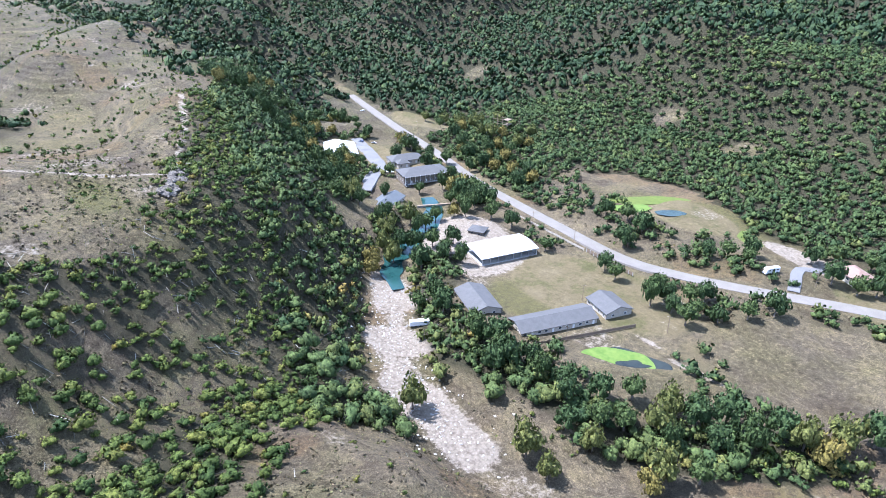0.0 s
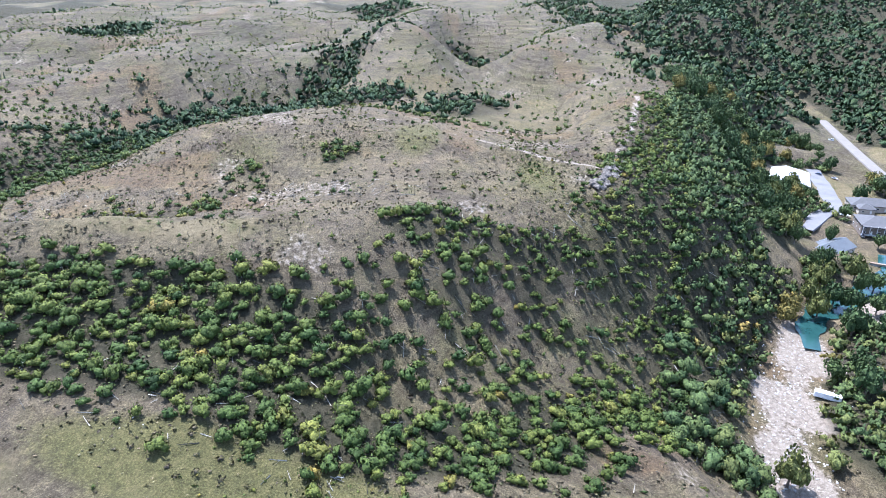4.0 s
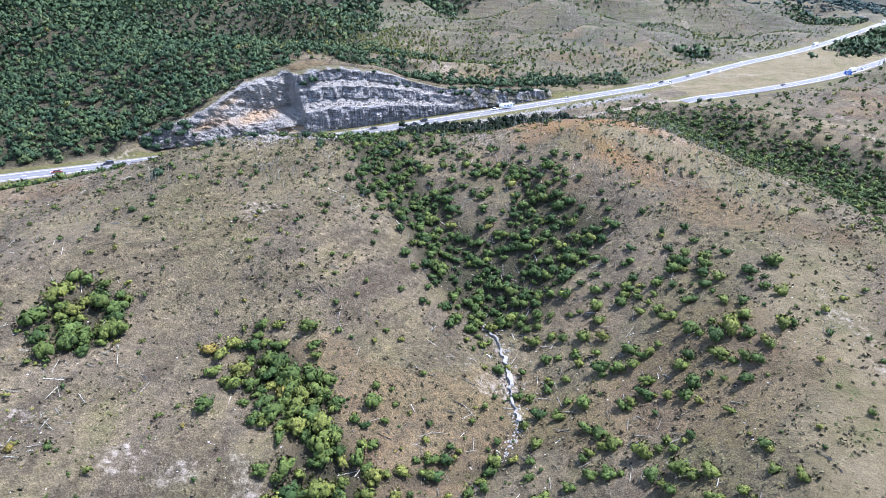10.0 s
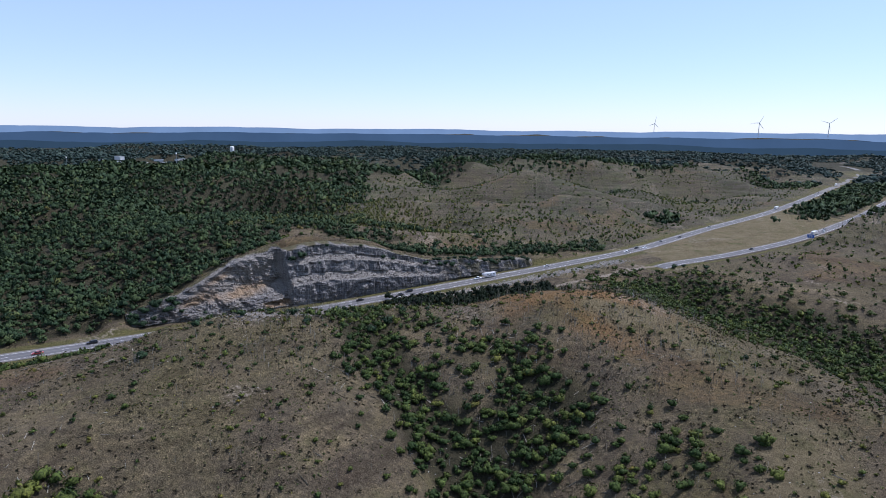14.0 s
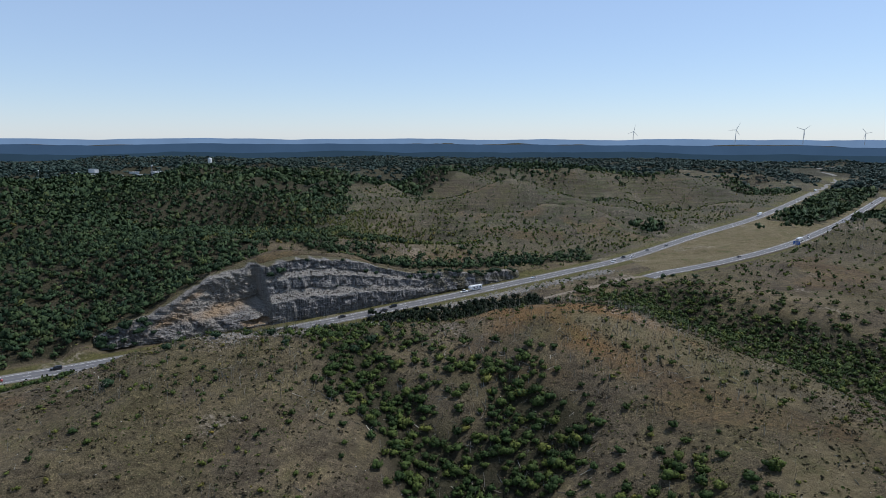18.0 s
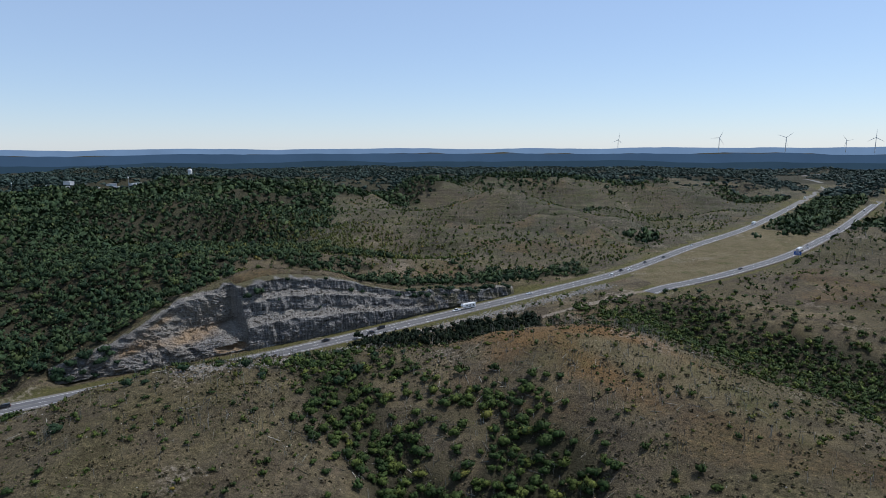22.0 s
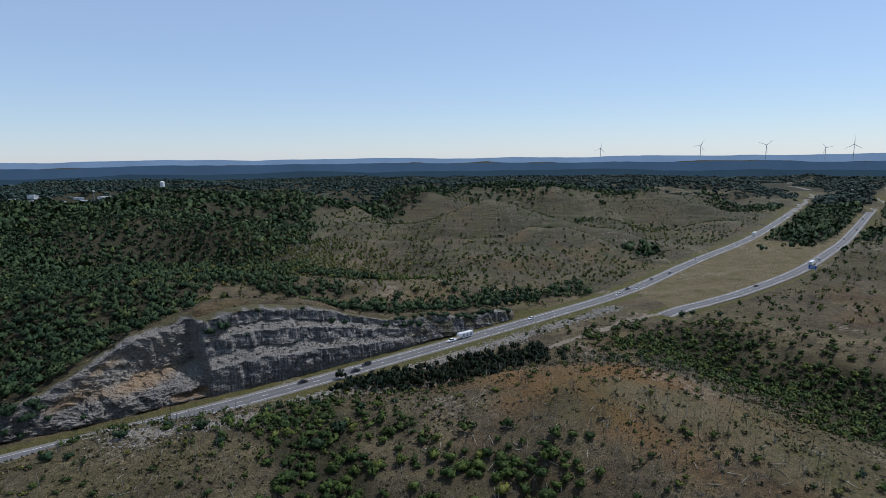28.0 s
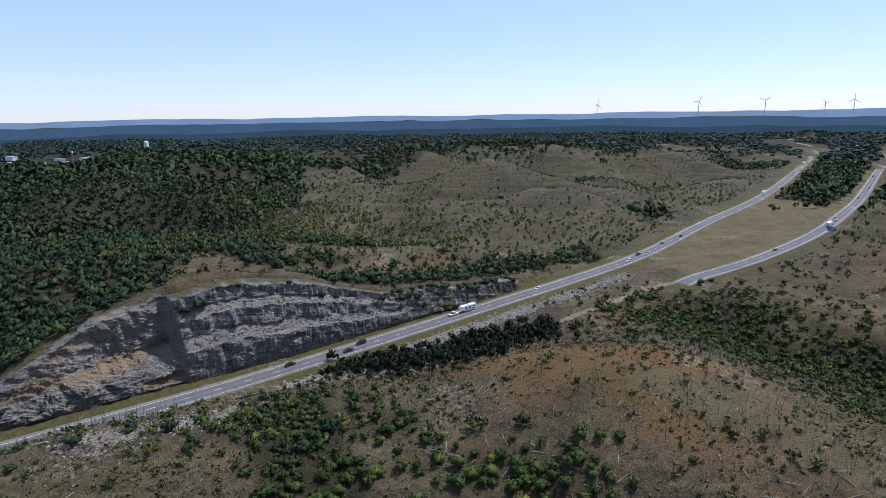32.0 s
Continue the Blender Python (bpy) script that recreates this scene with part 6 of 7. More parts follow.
dam.matrix_basis = pose(305, -226, -57.2, 0, 0, 65)
boxes("crest", [(0, 0, 0.7, 22, 1.2, 1.6)], M_CONCRETE, dam)
boxes("apron", [(0, -1.6, 0.1, 22, 2.2, 0.8)], M_CONCRETE, dam)
boxes("footbridge", [(0, 0.2, 1.9, 24, 1.6, 0.25)], M_WOODPOST, dam)


def fence(x0, y0, x1, y1, z, n, high, label, mat_panel, mat_post):
    f = tagged(new("fence"), label, "fence")
    a = math.atan2(y1 - y0, x1 - x0)
    ln = math.hypot(x1 - x0, y1 - y0)
    f.matrix_basis = pose(x0, y0, z, 0, 0, math.degrees(a))
    d = ln / n
    for i in range(n + 1):
        boxes("post", [(i * d, 0, high / 2, 0.25, 0.25, high + 0.4)], mat_post, f)
    for i in range(n):
        boxes("panel", [((i + 0.5) * d, 0, high / 2 + 0.1, d - 0.25, 0.06, high - 0.2)], mat_panel, f)
    return f


fence(151, -158, 132.5, -209, VZ, 18, 1.7, "dark brown board fence along the dormitory lawn", M_WOODPOST, M_WOODPOST)
fence(196, -250, 163, -247, VZ + 0.4, 12, 1.9, "brown board fence with posts along the valley road", M_WOODPOST, M_CONCRETE)
fence(262, -255, 198, -250, VZ + 0.4, 20, 1.4, "post fence with stone piers along the valley road", M_WALL, M_WALL)


def pole(x, y, z, high, arm=True):
    p = tagged(new("utility_pole"), "wooden utility pole with a crossarm", "utility pole", group="utility poles")
    p.matrix_basis = pose(x, y, z, 0, 0, 40)
    V, F = stick(np.array([0, 0, -0.3]), np.array([0, 0, high]), 0.18, 0.12)
    part("mast", mesh_from("mast", V, F, M_WOODPOST), p)
    boxes("crossarm", [(0, 0, high - 0.6, 2.2, 0.12, 0.14)], M_WOODPOST, p)
    boxes("insulator", [(-0.9, 0, high - 0.4, 0.12, 0.12, 0.25), (0.9, 0, high - 0.4, 0.12, 0.12, 0.25)], M_STEEL, p)


for x, y in ((162, -208), (153, -274), (205, -237), (207, -252), (121, -216), (142, -175), (100, -305), (185, -271), (240, -252), (345, -288), (455, -318)):
    pole(x, y, height1(x, y), 9.0)

# lanes and parking on the camp ground
for nm, pts, w, lab in (("road_5", [(345, -196, 0), (368, -216, 0), (392, -238, 0), (425, -250, 0), (470, -262, 0)], 5.5, "grey asphalt lane through the camp"),
                        ("road_6", [(104, -292, 0), (108, -302, 0), (112, -315, 0), (100, -328, 0)], 2.6, "dark asphalt driveway of a house")):
    c = curve_through(pts, 5)
    z = height(np.array([q[0] for q in c]), np.array([q[1] for q in c]))
    road_thing(nm, [(q[0], q[1], zz + 0.45) for q, zz in zip(c, z)], -w, w, M_TRACK, lab, d=4)

# ropes course towers
rc = tagged(new("ropes_course"), "tall wooden ropes-course frame of dark poles", "climbing frame")
rc.matrix_basis = pose(394, -366, height1(394, -366), 0, 0, 15)
for i in range(4):
    for j in range(2):
        V, F = stick(np.array([i * 5 - 7.5, j * 7 - 3.5, -0.3]), np.array([i * 5 - 7.5, j * 7 - 3.5, 10 + i % 2]), 0.22, 0.16)
        part("pole", mesh_from("pole", V, F, M_WOODPOST), rc)
for z in (5.0, 9.0):
    boxes("platform", [(-5, 0, z, 5, 7, 0.2)], M_WOODPOST, rc)
    boxes("beam", [(2.5, -3.5, z, 10, 0.25, 0.25)], M_WOODPOST, rc)
    boxes("beam", [(2.5, 3.5, z, 10, 0.25, 0.25)], M_WOODPOST, rc)


# single trees along the creek and the lawns
def tree_kind(seed, tint, tall, spread, mat):
    """One tree: tapered trunk with limbs, and a loose crown."""
    rng = np.random.default_rng(seed)
    V, F = [], []
    def add(v, f):
        F.extend([tuple(i + len(V) for i in g) for g in f])
        V.extend(v)
    fork = np.array([0, 0, tall * 0.38])
    add(*stick(np.array([0, 0, -0.4]), fork, 0.38, 0.24))
    for i in range(6):
        a = i * 1.05 + rng.random()
        end = np.array([math.cos(a) * spread * 0.62, math.sin(a) * spread * 0.62, tall * (0.62 + 0.2 * rng.random())])
        add(*stick(fork - np.array([0, 0, 0.6 * rng.random()]), end, 0.17, 0.05))
    add(*stick(fork, np.array([0.3, 0.2, tall * 0.88]), 0.2, 0.06))
    trunk = mesh_from("trunk", np.array(V), np.array(F), M_TRUNK)
    v, f = crown(seed + 5, 7, 330, 0.10, 1.0, 1)
    v = v * np.array([spread, spread, tall * 0.82]) + np.array([0, 0, tall * 0.10])
    return trunk, mesh_from("crown", v, f, mat, attrs={"tint": np.full(len(v), tint)})


TREE_KINDS = [(tree_kind(1000 + 9 * i, tn, tl, sp, M_VALLEY), lab) for i, (tn, tl, sp, lab) in enumerate((
    (0.15, 10.5, 4.6, "broad dark green oak"), (0.45, 9.0, 4.2, "round green shade tree"), (0.78, 11.0, 4.6, "yellow-green sycamore"),
    (0.92, 9.5, 4.6, "golden-yellow autumn tree"), (0.3, 12.0, 4.0, "tall slender green pecan")))]
SPOTS = ((211, -233, 1), (176, -241, 0), (166, -237, 1), (245, -239, 0), (150, -102, 2), (235, -166, 0), (233, -179, 0), (226, -186, 4), (255, -149, 3), (266, -163, 2), (278, -200, 1), (187, -270, 0),
         (205, -153, 0), (198, -150, 4), (204, -143, 1), (192, -148, 0), (45, -193, 3), (75, -146, 2), (97, -118, 2), (80, -158, 4), (70, -170, 0), (288, -245, 0), (262, -238, 1), (290, -197, 2), (313, -253, 3),
         (240, -186, 1), (246, -196, 0), (252, -186, 1), (280, -232, 1), (300, -244, 0), (272, -226, 4), (330, -232, 1), (372, -235, 1), (405, -262, 0), (365, -282, 1), (412, -282, 0), (340, -285, 4), (460, -245, 1),
         (470, -275, 0), (360, -330, 3), (385, -345, 2), (420, -355, 2), (330, -318, 1), (345, -350, 3), (370, -362, 1), (218, -292, 0), (205, -296, 1), (190, -290, 0), (150, -292, 0), (132, -300, 1), (135, -308, 0), (143, -300, 1),
         (158, -150, 0), (150, -146, 1), (166, -146, 4), (140, -152, 0), (172, -150, 1), (146, -138, 0), (252, -160, 2), (262, -172, 0), (272, -178, 1), (247, -143, 3), (275, -192, 4), (284, -212, 1), (258, -178, 0),
         (108, -119, 2), (106, -136, 0), (95, -137, 2), (94, -152, 1), (89, -170, 2), (80, -173, 0), (74, -182, 0), (67, -188, 1), (74, -140, 3), (66, -155, 1), (59, -191, 0), (52, -192, 2), (144, -144, 0),
         (136, -152, 1), (121, -152, 0), (108, -156, 0), (101, -165, 1), (45, -203, 2), (86, -160, 2), (84, -180, 1), (130, -148, 4), (115, -146, 0), (100, -146, 1), (62, -178, 4), (38, -212, 0),
         (130, -232, 0), (122, -238, 1), (138, -238, 0), (130, -246, 1), (120, -228, 1), (140, -230, 4), (112, -240, 0), (104, -250, 1), (126, -252, 0), (146, -244, 1), (98, -262, 0))
FOOTPRINTS = [(156.7, -182.5, 22), (150, -212.5, 13), (190, -166.5, 15), (316, -192, 17), (300, -205, 12), (330, -178, 14), (289, -157, 12), (440, -228, 25), (495, -256, 18), (352, -250, 21), (392, -262, 18), (224, -212, 22),
              (252, -219, 8), (421, -205, 8), (640, -318, 10), (662, -326, 10), (600, -300, 10), (91, -325, 12), (118, -182, 22)]
rng = np.random.default_rng(77)
camp = []
for i in range(900):
    x, y = rng.uniform(232, 540), rng.uniform(-315, -155)
    p = (np.array([x]), np.array([y]))
    if len(camp) > 120 or min(math.hypot(x - a, y - b) - r for a, b, r in FOOTPRINTS) < 1 or min([math.hypot(x - q[0], y - q[1]) for q in camp] + [99]) < 7:
        continue
    if to_line(*p, VALLEY_ROAD)[0][0] < 11 or to_line(*p, [(345, -196, 0), (392, -238, 0), (470, -262, 0)])[0][0] < 11 or to_line(*p, CREEK)[0][0] < 11 or (x < 272 and y < -165):
        continue
    camp.append((x, y, int(rng.choice([0, 0, 1, 1, 2, 3, 4]))))
for i, (x, y, k) in enumerate(list(SPOTS) + camp + [(365, -335, 2), (378, -352, 3), (392, -340, 2), (405, -372, 2), (418, -340, 3), (436, -352, 2), (430, -372, 2), (450, -340, 1), (465, -356, 2), (352, -345, 2), (345, -330, 1), (410, -325, 0), (480, -345, 2), (360, -368, 2), (78, -318, 0), (84, -312, 1), (96, -312, 0), (104, -334, 1), (82, -334, 0), (70, -326, 1), (112, -326, 0), (90, -342, 1)]):
    (trunk, crown_me), lab = TREE_KINDS[k]
    tr_ob = tagged(new("tree"), lab + " on the valley floor", "tree", group="valley trees")
    tr_ob.matrix_basis = pose(x, y, height1(x, y), 0, 0, (i * 77) % 360) @ Matrix.Scale(0.95 + 0.08 * (i % 6), 4)
    part("trunk", trunk, tr_ob)
    part("crown", crown_me, tr_ob)


# ---- vehicles ----
def paint(name, c):
    m, t, n, l, b = nodes_of(name)
    l.new(ramp(t, noise_node(t, 1.5, 3), [(0.3, tuple(x * 0.9 for x in c)), (0.7, c)]), b.inputs["Base Color"])
    b.inputs["Roughness"].default_value, b.inputs["Coat Weight"].default_value = 0.35, 0.5
    return m


PAINTS = {"white": paint("white_paint", (0.75, 0.75, 0.74)), "black": paint("black_paint", (0.015, 0.015, 0.018)), "silver": paint("silver_paint", (0.42, 0.43, 0.44)),
          "red": paint("red_paint", (0.32, 0.03, 0.025)), "blue": paint("dark_blue_paint", (0.03, 0.05, 0.11))}
M_LAMP = plain("lamp_glass", (0.7, 0.7, 0.68), (0.85, 0.85, 0.82), 3.0, 0.15)
M_TAIL = plain("tail_lamp", (0.3, 0.01, 0.01), (0.4, 0.02, 0.02), 3.0, 0.2)


def loft(profile, half, top_half, z_shoulder):
    """A body from a side outline (x, z), narrowing above the shoulder."""
    V, n = [], len(profile)
    for s in (-1, 1):
        for x, z in profile:
            w = half if z <= z_shoulder else top_half
            V.append((x, s * w, z))
    F = [tuple(range(n))[::-1], tuple(range(n, 2 * n))]
    bm = bmesh.new()
    vs = [bm.verts.new(v) for v in V]
    for f in F:
        bm.faces.new([vs[i] for i in f])
    for i in range(n):
        j = (i + 1) % n
        bm.faces.new([vs[i], vs[j], vs[n + j], vs[n + i]])
    bmesh.ops.recalc_face_normals(bm, faces=bm.faces)
    bmesh.ops.bevel(bm, geom=list(bm.edges), offset=0.05, segments=2, affect="EDGES", clamp_overlap=True)
    return bm


def bm_part(name, bm, material, parent, label=""):
    me = bpy.data.meshes.new(name)
    bm.to_mesh(me)
    bm.free()
    me.materials.append(material)
    return part(name, me, parent, label)


def car(colour, kind, label):
    c = tagged(new("car"), label, "car", group="cars on the highway")
    if kind == "suv":
        body = [(-2.35, 0.35), (-2.35, 0.95), (-2.3, 1.0), (2.0, 1.0), (2.35, 0.85), (2.4, 0.4)]
        cab = [(-2.3, 0.98), (-2.15, 1.68), (0.5, 1.70), (1.25, 0.98)]
    elif kind == "pickup":
        body = [(-2.9, 0.45), (-2.9, 1.05), (2.3, 1.08), (2.75, 0.95), (2.8, 0.5)]
        cab = [(-0.9, 1.05), (-0.75, 1.80), (0.9, 1.82), (1.5, 1.05)]
    else:
        body = [(-2.3, 0.3), (-2.35, 0.8), (-1.6, 0.95), (1.3, 0.92), (2.2, 0.75), (2.35, 0.4)]
        cab = [(-1.7, 0.9), (-0.9, 1.42), (0.3, 1.44), (1.2, 0.9)]
    bm_part("body", loft(body, 0.92, 0.92, 9), PAINTS[colour], c)
    bm_part("windows", loft(cab, 0.84, 0.68, 1.1), M_GLASS, c)
    zt = max(z for x, z in cab)
    xs = [x for x, z in cab if z > zt - 0.1]
    boxes("roof", [((min(xs) + max(xs)) / 2, 0, zt + 0.02, max(xs) - min(xs) + 0.1, 1.3, 0.06)], PAINTS[colour], c)
    fx_ = max(x for x, z in body)
    bx_ = min(x for x, z in body)
    for s in (-0.65, 0.65):
        boxes("headlight", [(fx_ - 0.04, s, 0.7, 0.12, 0.35, 0.16)], M_LAMP, c)
        boxes("tail_light", [(bx_ + 0.03, s, 0.78, 0.1, 0.3, 0.16)], M_TAIL, c)
    wheels(c, [(-1.45, -0.85), (1.45, -0.85), (-1.45, 0.85), (1.45, 0.85)])
    return c


def truck(label):
    c = tagged(new("truck"), label, "truck")
    bm_part("cab", loft([(3.2, 0.6), (3.2, 2.6), (5.0, 2.7), (5.5, 1.7), (6.3, 1.5), (6.4, 0.6)], 1.2, 1.2, 9), PAINTS["white"], c)
    boxes("windscreen", [(5.28, 0, 2.2, 0.5, 2.0, 0.7)], M_GLASS, c)
    boxes("trailer_box", [(-3.2, 0, 2.55, 12.2, 2.5, 2.8)], PAINTS["white"], c)
    boxes("chassis", [(-1.5, 0, 0.95, 14, 1.2, 0.3)], M_TYRE, c)
    boxes("rear_door", [(-9.33, 0, 2.55, 0.06, 2.4, 2.6)], PAINTS["silver"], c)
    wheels(c, [(x, s) for x in (-8.2, -7.0, 2.4, 3.6, 5.6) for s in (-1.05, 1.05)], BIGTYRE, 0.5)
    return c


CARS = {}
for colour in PAINTS:
    for kind in ("sedan", "suv", "pickup"):
        CARS[colour, kind] = None
ROAD_AT = {}


def on_road(line, x, y, offset, back=False):
    """The pose of a vehicle on a road near (x, y), at an offset from its middle."""
    d, z, s, off = to_line(np.array([x]), np.array([y]), line)
    p = resample(line, 1.0)
    i = int(min(max(s[0], 2), len(p) - 3))
    t = p[i + 2] - p[i - 2]
    a = math.atan2(t[1], t[0])
    return pose(p[i][0] - math.sin(a) * offset, p[i][1] + math.cos(a) * offset, p[i][2] + 0.07, 0, 0, math.degrees(a) + (180 if back else 0))


FLEET = [("A", -65, 361, "black", "sedan", 1), ("A", -44, 376, "black", "sedan", 0), ("A", -37, 382, "black", "suv", 1), ("A", 129, 517, "white", "suv", 0), ("A", 142, 534, "black", "pickup", 1),
         ("A", 149, 538, "white", "sedan", 0), ("A", 176, 566, "black", "sedan", 1), ("A", 200, 590, "black", "suv", 0), ("A", 254, 655, "white", "suv", 1), ("A", 545, 1010, "white", "suv", 0),
         ("A", 560, 1030, "silver", "sedan", 1), ("A", 640, 1130, "white", "sedan", 0), ("A", 575, 1050, "silver", "suv", 1), ("A", -178, 276, "black", "suv", 1), ("A", -196, 262, "red", "sedan", 0),
         ("A", 60, 455, "white", "sedan", 1), ("A", -222, 248, "white", "pickup", 1),
         ("B", 352, 632, "white", "suv", 0), ("B", 362, 645, "silver", "sedan", 1), ("B", 417, 700, "white", "sedan", 0), ("B", 470, 760, "silver", "suv", 1), ("B", 540, 840, "black", "sedan", 0), ("B", 640, 960, "black", "suv", 1),
         ("B", 240, 522, "black", "sedan", 1), ("L", 980, 1515, "white", "suv", 0)]
LINES = {"A": A_LINE, "B": B_LINE, "L": curve_through(LINK, 12)}
for ln, x, y, colour, kind, lane in FLEET:
    if CARS[colour, kind] is None:
        ob = CARS[colour, kind] = car(colour, kind, f"{colour} {kind} driving on the grey highway")
    else:
        ob = copy_thing(CARS[colour, kind], Matrix())
    ob.matrix_basis = on_road(LINES[ln], x, y, 1.5 if lane else -2.3, ln == "A")
t1 = truck("white semi truck with a box trailer on the highway")
t1.matrix_basis = on_road(B_LINE, 333, 614, -1.9)
copy_thing(t1, on_road(A_LINE, 400, 820, 1.5, True))
copy_thing(t1, on_road(A_LINE, 690, 1195, 1.5, True))
# pickup with a camper trailer
p1 = car("white", "pickup", "white pickup truck that tows a camper trailer")
p1.matrix_basis = on_road(A_LINE, 8, 415, 1.5, True)
cp = tagged(new("camper_trailer"), "white fifth-wheel camper trailer with dark stripes", "camper")
cp.matrix_basis = on_road(A_LINE, 16.5, 421.5, 1.5, True)
bm_part("shell", loft([(-5, 0.7), (-5, 3.4), (5.0, 3.5), (5.6, 2.6), (5.2, 1.7), (3.2, 1.6), (3.0, 0.7)], 1.25, 1.25, 9), PAINTS["white"], cp)
for s in (-1, 1):
    boxes("stripe", [(-1.0, s * 1.27, 1.5, 7.0, 0.04, 0.3)], M_GLASS, cp)
    for x in (-3.2, -0.5, 2.2):
        boxes("window", [(x, s * 1.27, 2.4, 1.2, 0.05, 0.7)], M_GLASS, cp)
boxes("roof_unit", [(0, 0, 3.6, 1.2, 0.9, 0.3)], PAINTS["white"], cp)
wheels(cp, [(x, s) for x in (-2.0, -1.0) for s in (-1.1, 1.1)])
# parked in the valley
for i, (x, y, a, colour, kind) in enumerate(((383, -243, 60, "silver", "suv"), (390, -246, 60, "black", "sedan"), (377, -238, 60, "white", "pickup"), (460, -262, 20, "blue", "suv"), (452, -270, 20, "silver", "sedan"),
                                             (478, -262, 110, "black", "pickup"), (396, -348, 40, "black", "suv"), (402, -352, 40, "silver", "suv"), (346, -232, 160, "black", "suv"), (560, -322, 15, "white", "suv"))):
    if CARS[colour, kind] is None:
        ob = CARS[colour, kind] = car(colour, kind, f"{colour} {kind} parked in the valley camp")
    else:
        ob = copy_thing(CARS[colour, kind], Matrix())
    ob["label"], ob["group"] = f"{colour} {kind} parked on the camp ground", "parked cars"
    ob.matrix_basis = pose(x, y, height1(x, y) + (0.5 if x < 480 and y > -280 else 0.02), 0, 0, a)
rv = tagged(new("motorhome"), "white motorhome parked beside oaks", "motorhome")
rv.matrix_basis = pose(119, -299, height1(119, -299), 0, 0, 70)
bm_part("shell", loft([(-4, 0.5), (-4, 3.2), (3.4, 3.3), (4.1, 2.6), (3.6, 2.0), (4.4, 1.6), (4.5, 0.5)], 1.2, 1.2, 9), PAINTS["white"], rv)
for s in (-1, 1):
    for x in (-2.5, 0.0, 2.2):
        boxes("window", [(x, s * 1.22, 2.2, 1.1, 0.05, 0.7)], M_GLASS, rv)
wheels(rv, [(x, s) for x in (-2.4, 3.0) for s in (-1.05, 1.05)], BIGTYRE, 0.5)

# ---- highway furniture ----
M_SIGN = plain("blue_sign_face", (0.02, 0.09, 0.34), (0.03, 0.12, 0.42), 1.0, 0.5)
sg = tagged(new("road_sign"), "blue highway information sign on two steel posts", "sign")
q = on_road(B_LINE, 306, 582, -10.5)
sg.matrix_basis = pose(q.translation.x, q.translation.y, height1(q.translation.x, q.translation.y), 0, 0, 45)
for s in (-1.8, 1.8):
    boxes("post", [(0.1, s, 2.4, 0.2, 0.2, 5.2)], M_STEEL, sg)
boxes("panel", [(0, 0, 4.6, 0.08, 6.0, 3.2)], M_SIGN, sg)
boxes("border", [(-0.06, 0, 6.12, 0.03, 5.8, 0.08), (-0.06, 0, 3.08, 0.03, 5.8, 0.08), (-0.06, -2.92, 4.6, 0.03, 0.08, 3.0), (-0.06, 2.92, 4.6, 0.03, 0.08, 3.0)], M_TRIM, sg)
for i in range(3):
    boxes("text_bar", [(-0.06, 0, 5.3 - 0.7 * i, 0.03, 3.6 - 0.5 * (i % 2), 0.22)], M_TRIM, sg)
gr = tagged(new("guardrail"), "grey concrete and steel barrier along the carriageway", "guardrail")
V, F = ribbon(B_LINE, -6.9, -6.6, 0.75, 6.0, start=40, end=900)
Vb, Fb = ribbon(B_LINE, -7.1, -6.9, -0.3, 6.0, start=40, end=900)
top, bot = V.reshape(-1, 2, 3), Vb.reshape(-1, 2, 3)
prof = np.stack([bot[:, 0], top[:, 0], top[:, 1], np.c_[top[:, 1][:, :2], bot[:, 1][:, 2]]], 1).reshape(-1, 3)
part("rail", mesh_from("rail", prof, grid_faces(len(top), 4)[:, ::-1], M_BROWNWALL), gr)

# ---- far landmarks ----
wt = tagged(new("water_tower"), "white standpipe water tower on the wooded hill", "water tower")
wt.matrix_basis = pose(-485, 1262, height1(-485, 1262) - 1) @ Matrix.Diagonal((0.95, 0.95, 1.15, 1))
V, F = [], []
for i, (r, z) in enumerate(((4.2, 0), (4.2, 21), (3.6, 22.4), (1.4, 23.2))):
    V += [(r * math.cos(k * math.pi / 12), r * math.sin(k * math.pi / 12), z) for k in range(24)]
for i in range(3):
    F += [(24 * i + k, 24 * i + (k + 1) % 24, 24 * (i + 1) + (k + 1) % 24, 24 * (i + 1) + k) for k in range(24)]
part("tank", mesh_from("tank", V, F, M_WHITEWALL), wt)
part("cap", mesh_from("cap", [(1.5 * math.cos(k * math.pi / 12), 1.5 * math.sin(k * math.pi / 12), 23.2) for k in range(24)] + [(0, 0, 23.5)], [(k, (k + 1) % 24, 24) for k in range(24)], M_WHITEWALL), wt)
boxes("ladder", [(0, -4.35, 11, 0.6, 0.15, 21)], M_STEEL, wt)
for i, (dx, dy, l, w) in enumerate(((-180, -20, 22, 9), (-160, 10, 18, 9), (-140, -6, 20, 8), (-120, 24, 24, 10), (-100, 4, 16, 8), (-215, -40, 18, 8), (-240, 5, 22, 9), (-265, -15, 12, 8), (10, -14, 12, 7), (-20, -10, 8, 6), (-420, 60, 14, 9))):
    b = tagged(new("warehouse"), "low white flat-roofed building in a distant town", "building", group="distant town buildings")
    bz = height1(-485 + dx, 1262 + dy) + 3
    b.matrix_basis = pose(-485 + dx, 1262 + dy, bz, 0, 0, 25 * i)
    boxes("wall", [(0, 0, 0, l, w, 7)], M_WHITEWALL, b)
    boxes("roof", [(0, 0, 3.7, l + 1, w + 1, 0.5)], M_WHITEROOF, b)
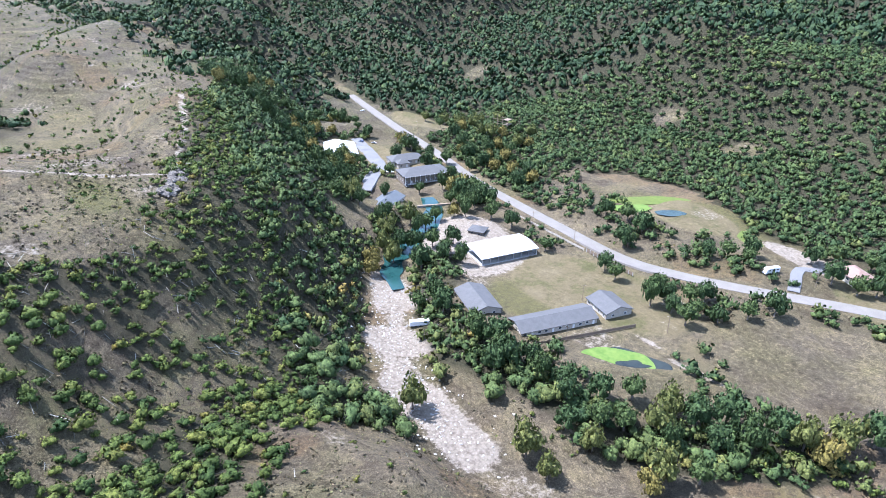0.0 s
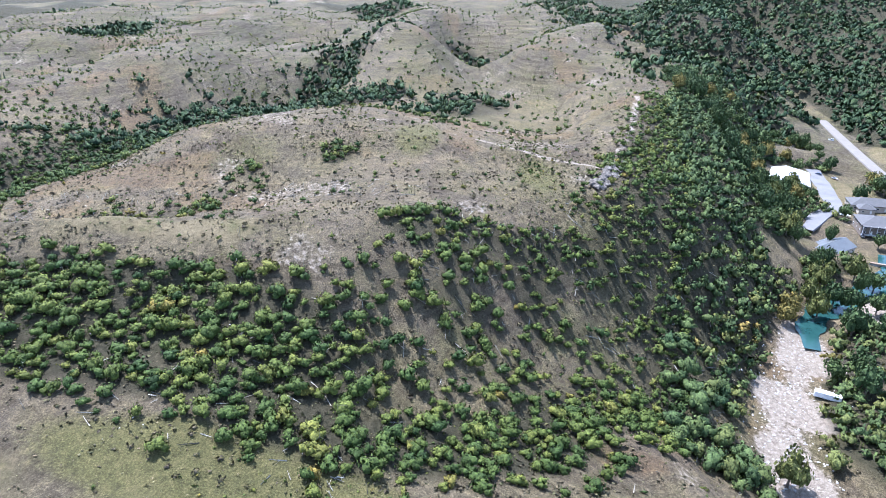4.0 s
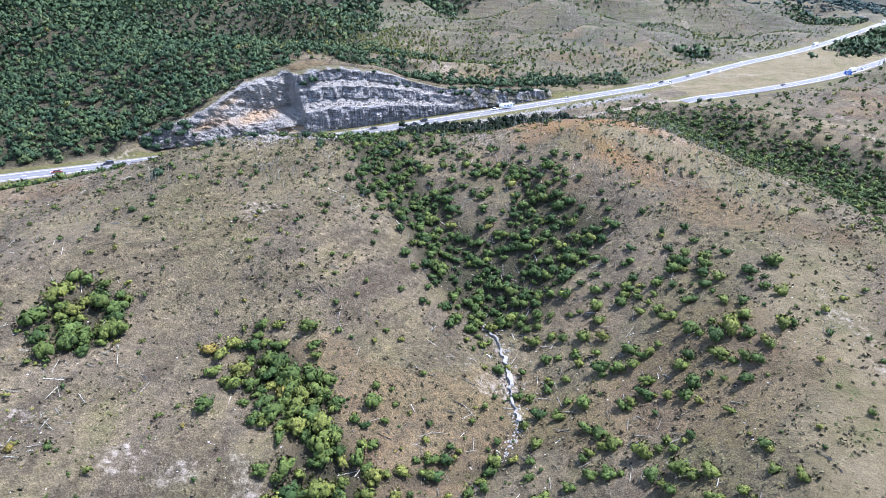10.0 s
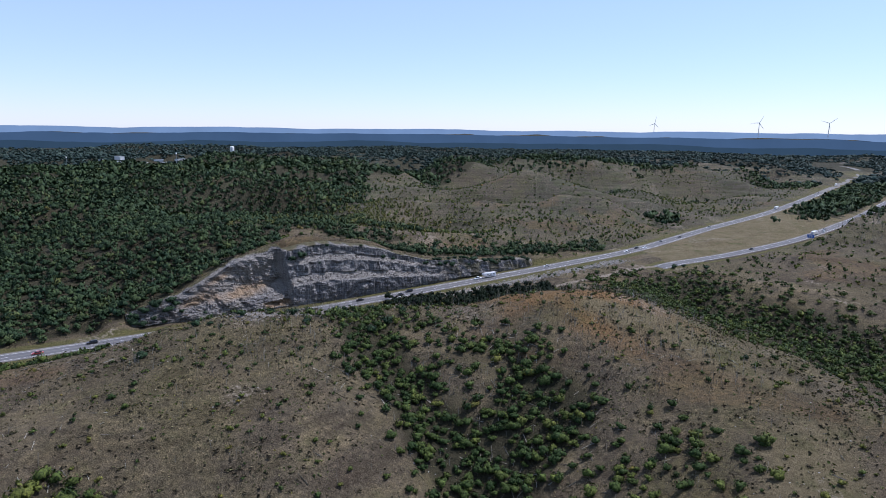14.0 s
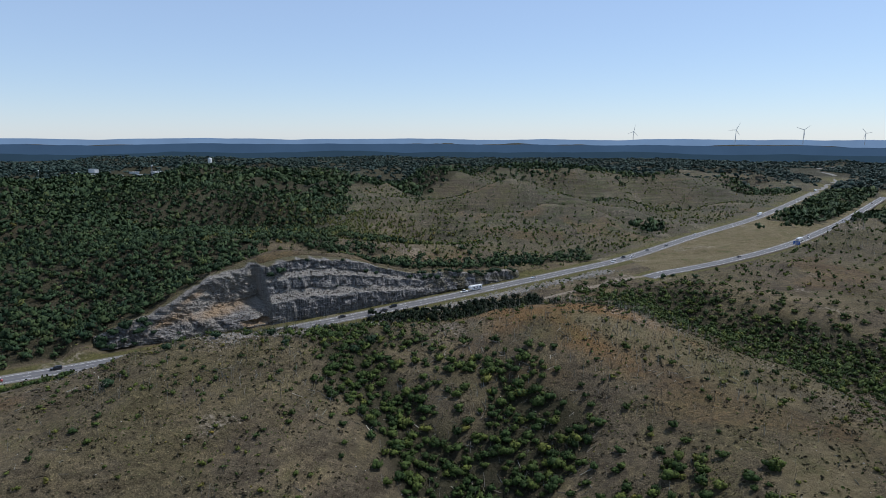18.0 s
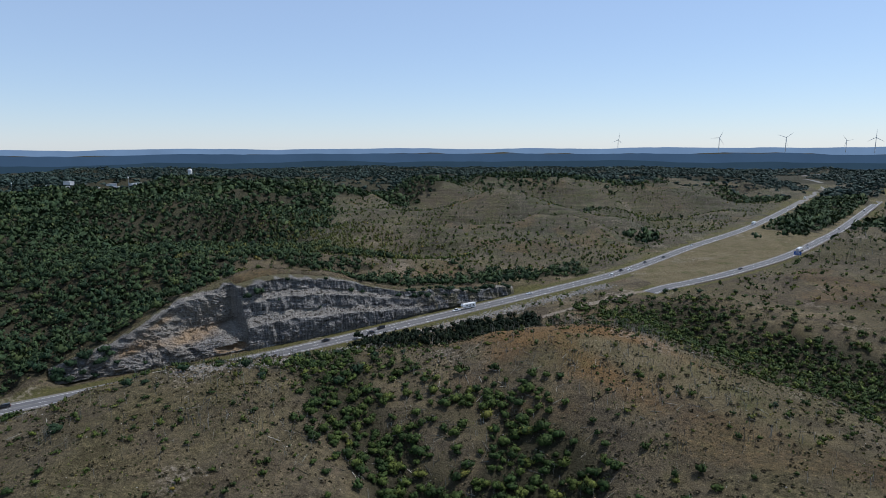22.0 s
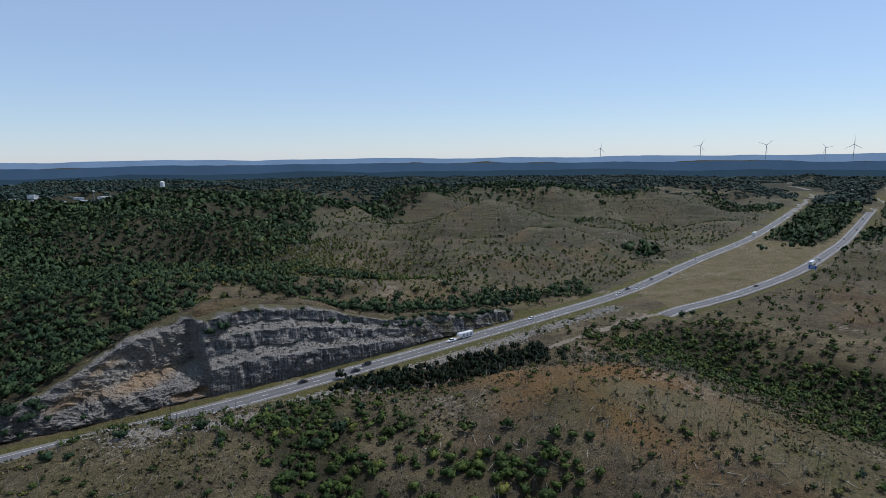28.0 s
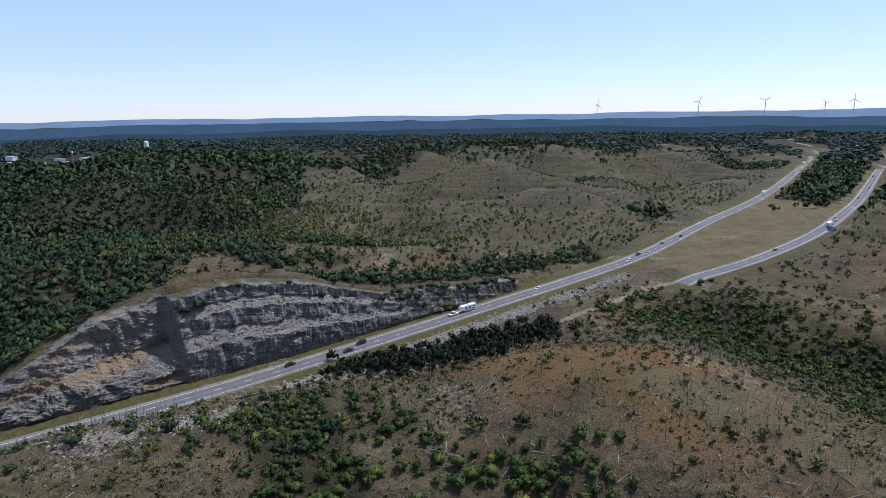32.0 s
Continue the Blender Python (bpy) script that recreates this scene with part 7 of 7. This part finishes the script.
for x, y, hgt in ((-470, 985, 26), (-900, 1360, 30), (860, -1050, 40)):
    ms = tagged(new("radio_mast"), "thin steel radio mast above the woods", "mast")
    ms.matrix_basis = pose(x, y, height1(x, y) - 1)
    for k in range(3):
        a = k * 2.094
        V, F = stick(np.array([1.2 * math.cos(a), 1.2 * math.sin(a), 0]), np.array([0.3 * math.cos(a), 0.3 * math.sin(a), hgt]), 0.16, 0.12)
        part("leg", mesh_from("leg", V, F, M_STEEL), ms)
    boxes("antenna", [(0, 0, hgt - 1, 1.8, 1.8, 2.4)], M_WHITEWALL, ms)


def turbine():
    t = tagged(new("wind_turbine"), "white three-bladed wind turbine on the horizon", "wind turbine", group="wind turbines")
    V, F = [], []
    for r, z in ((2.6, -90), (1.5, 0)):
        V += [(r * math.cos(k * math.pi / 6), r * math.sin(k * math.pi / 6), z) for k in range(12)]
    F = [(k, (k + 1) % 12, 12 + (k + 1) % 12, 12 + k) for k in range(12)]
    part("tower", mesh_from("tower", V, F, M_WHITEWALL), t)
    boxes("nacelle", [(0, 1.5, 1.2, 4.0, 10, 4.0)], M_WHITEWALL, t)
    hub = boxes("hub", [(0, -4.6, 1.2, 3, 3, 3)], M_WHITEWALL, t)
    for k in range(3):
        me = mesh_from("blade", [(-1.2, -0.4, 1), (1.6, -0.4, 1), (2.4, 0, 12), (0.9, 0.1, 52), (0.3, 0.1, 52), (-0.9, 0, 12), (-1.2, 0.6, 1), (1.6, 0.6, 1)],
                       [(0, 1, 2), (0, 2, 5), (5, 2, 3), (5, 3, 4), (6, 2, 7), (6, 5, 2), (0, 7, 1), (0, 6, 7), (1, 7, 2), (0, 5, 6)], M_WHITEWALL)
        b = part("blade", me, hub)
        b.matrix_basis = pose(0, -4.9, 1.2) @ Matrix.Rotation(2.094 * k, 4, "Y")
    return t


first = turbine()
for i, (x, y, z, turn, spin) in enumerate(((1299, 4524, 140, 15, 10), (1920, 4290, 150, -20, 25), (2274, 4107, 149, -30, 50), (2556, 3931, 128, -10, 80), (2679, 3845, 145, -35, 0))):
    ob = first if i == 0 else copy_thing(first, Matrix())
    ob.matrix_basis = pose(x, y, z, 0, 0, turn) @ Matrix.Scale(0.8 if i == 3 else 1.0, 4)
    for h in ob.children:
        if h.name.startswith("hub"):
            h.matrix_basis = pose(0, -4.6, 1.2) @ Matrix.Rotation(radians(spin), 4, "Y") @ pose(0, 4.6, -1.2)


# ridge strips at the edge of sight; aerial haze painted as glowing blue
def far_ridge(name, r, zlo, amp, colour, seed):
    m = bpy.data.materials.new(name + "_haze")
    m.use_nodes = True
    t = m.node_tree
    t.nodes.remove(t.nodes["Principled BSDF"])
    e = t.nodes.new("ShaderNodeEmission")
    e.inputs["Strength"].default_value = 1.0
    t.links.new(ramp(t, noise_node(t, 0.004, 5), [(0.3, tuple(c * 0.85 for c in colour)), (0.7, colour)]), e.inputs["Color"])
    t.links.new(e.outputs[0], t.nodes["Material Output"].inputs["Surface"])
    V, n = [], 420
    for i in range(n):
        a = radians(-75 + 235 * i / (n - 1))
        h = zlo + amp * noise.fractal((math.sin(a) * 9 + seed, math.cos(a) * 9, seed), 1.0, 2.0, 5)
        V += [(math.sin(a) * r, math.cos(a) * r, -60), (math.sin(a) * r, math.cos(a) * r, h)]
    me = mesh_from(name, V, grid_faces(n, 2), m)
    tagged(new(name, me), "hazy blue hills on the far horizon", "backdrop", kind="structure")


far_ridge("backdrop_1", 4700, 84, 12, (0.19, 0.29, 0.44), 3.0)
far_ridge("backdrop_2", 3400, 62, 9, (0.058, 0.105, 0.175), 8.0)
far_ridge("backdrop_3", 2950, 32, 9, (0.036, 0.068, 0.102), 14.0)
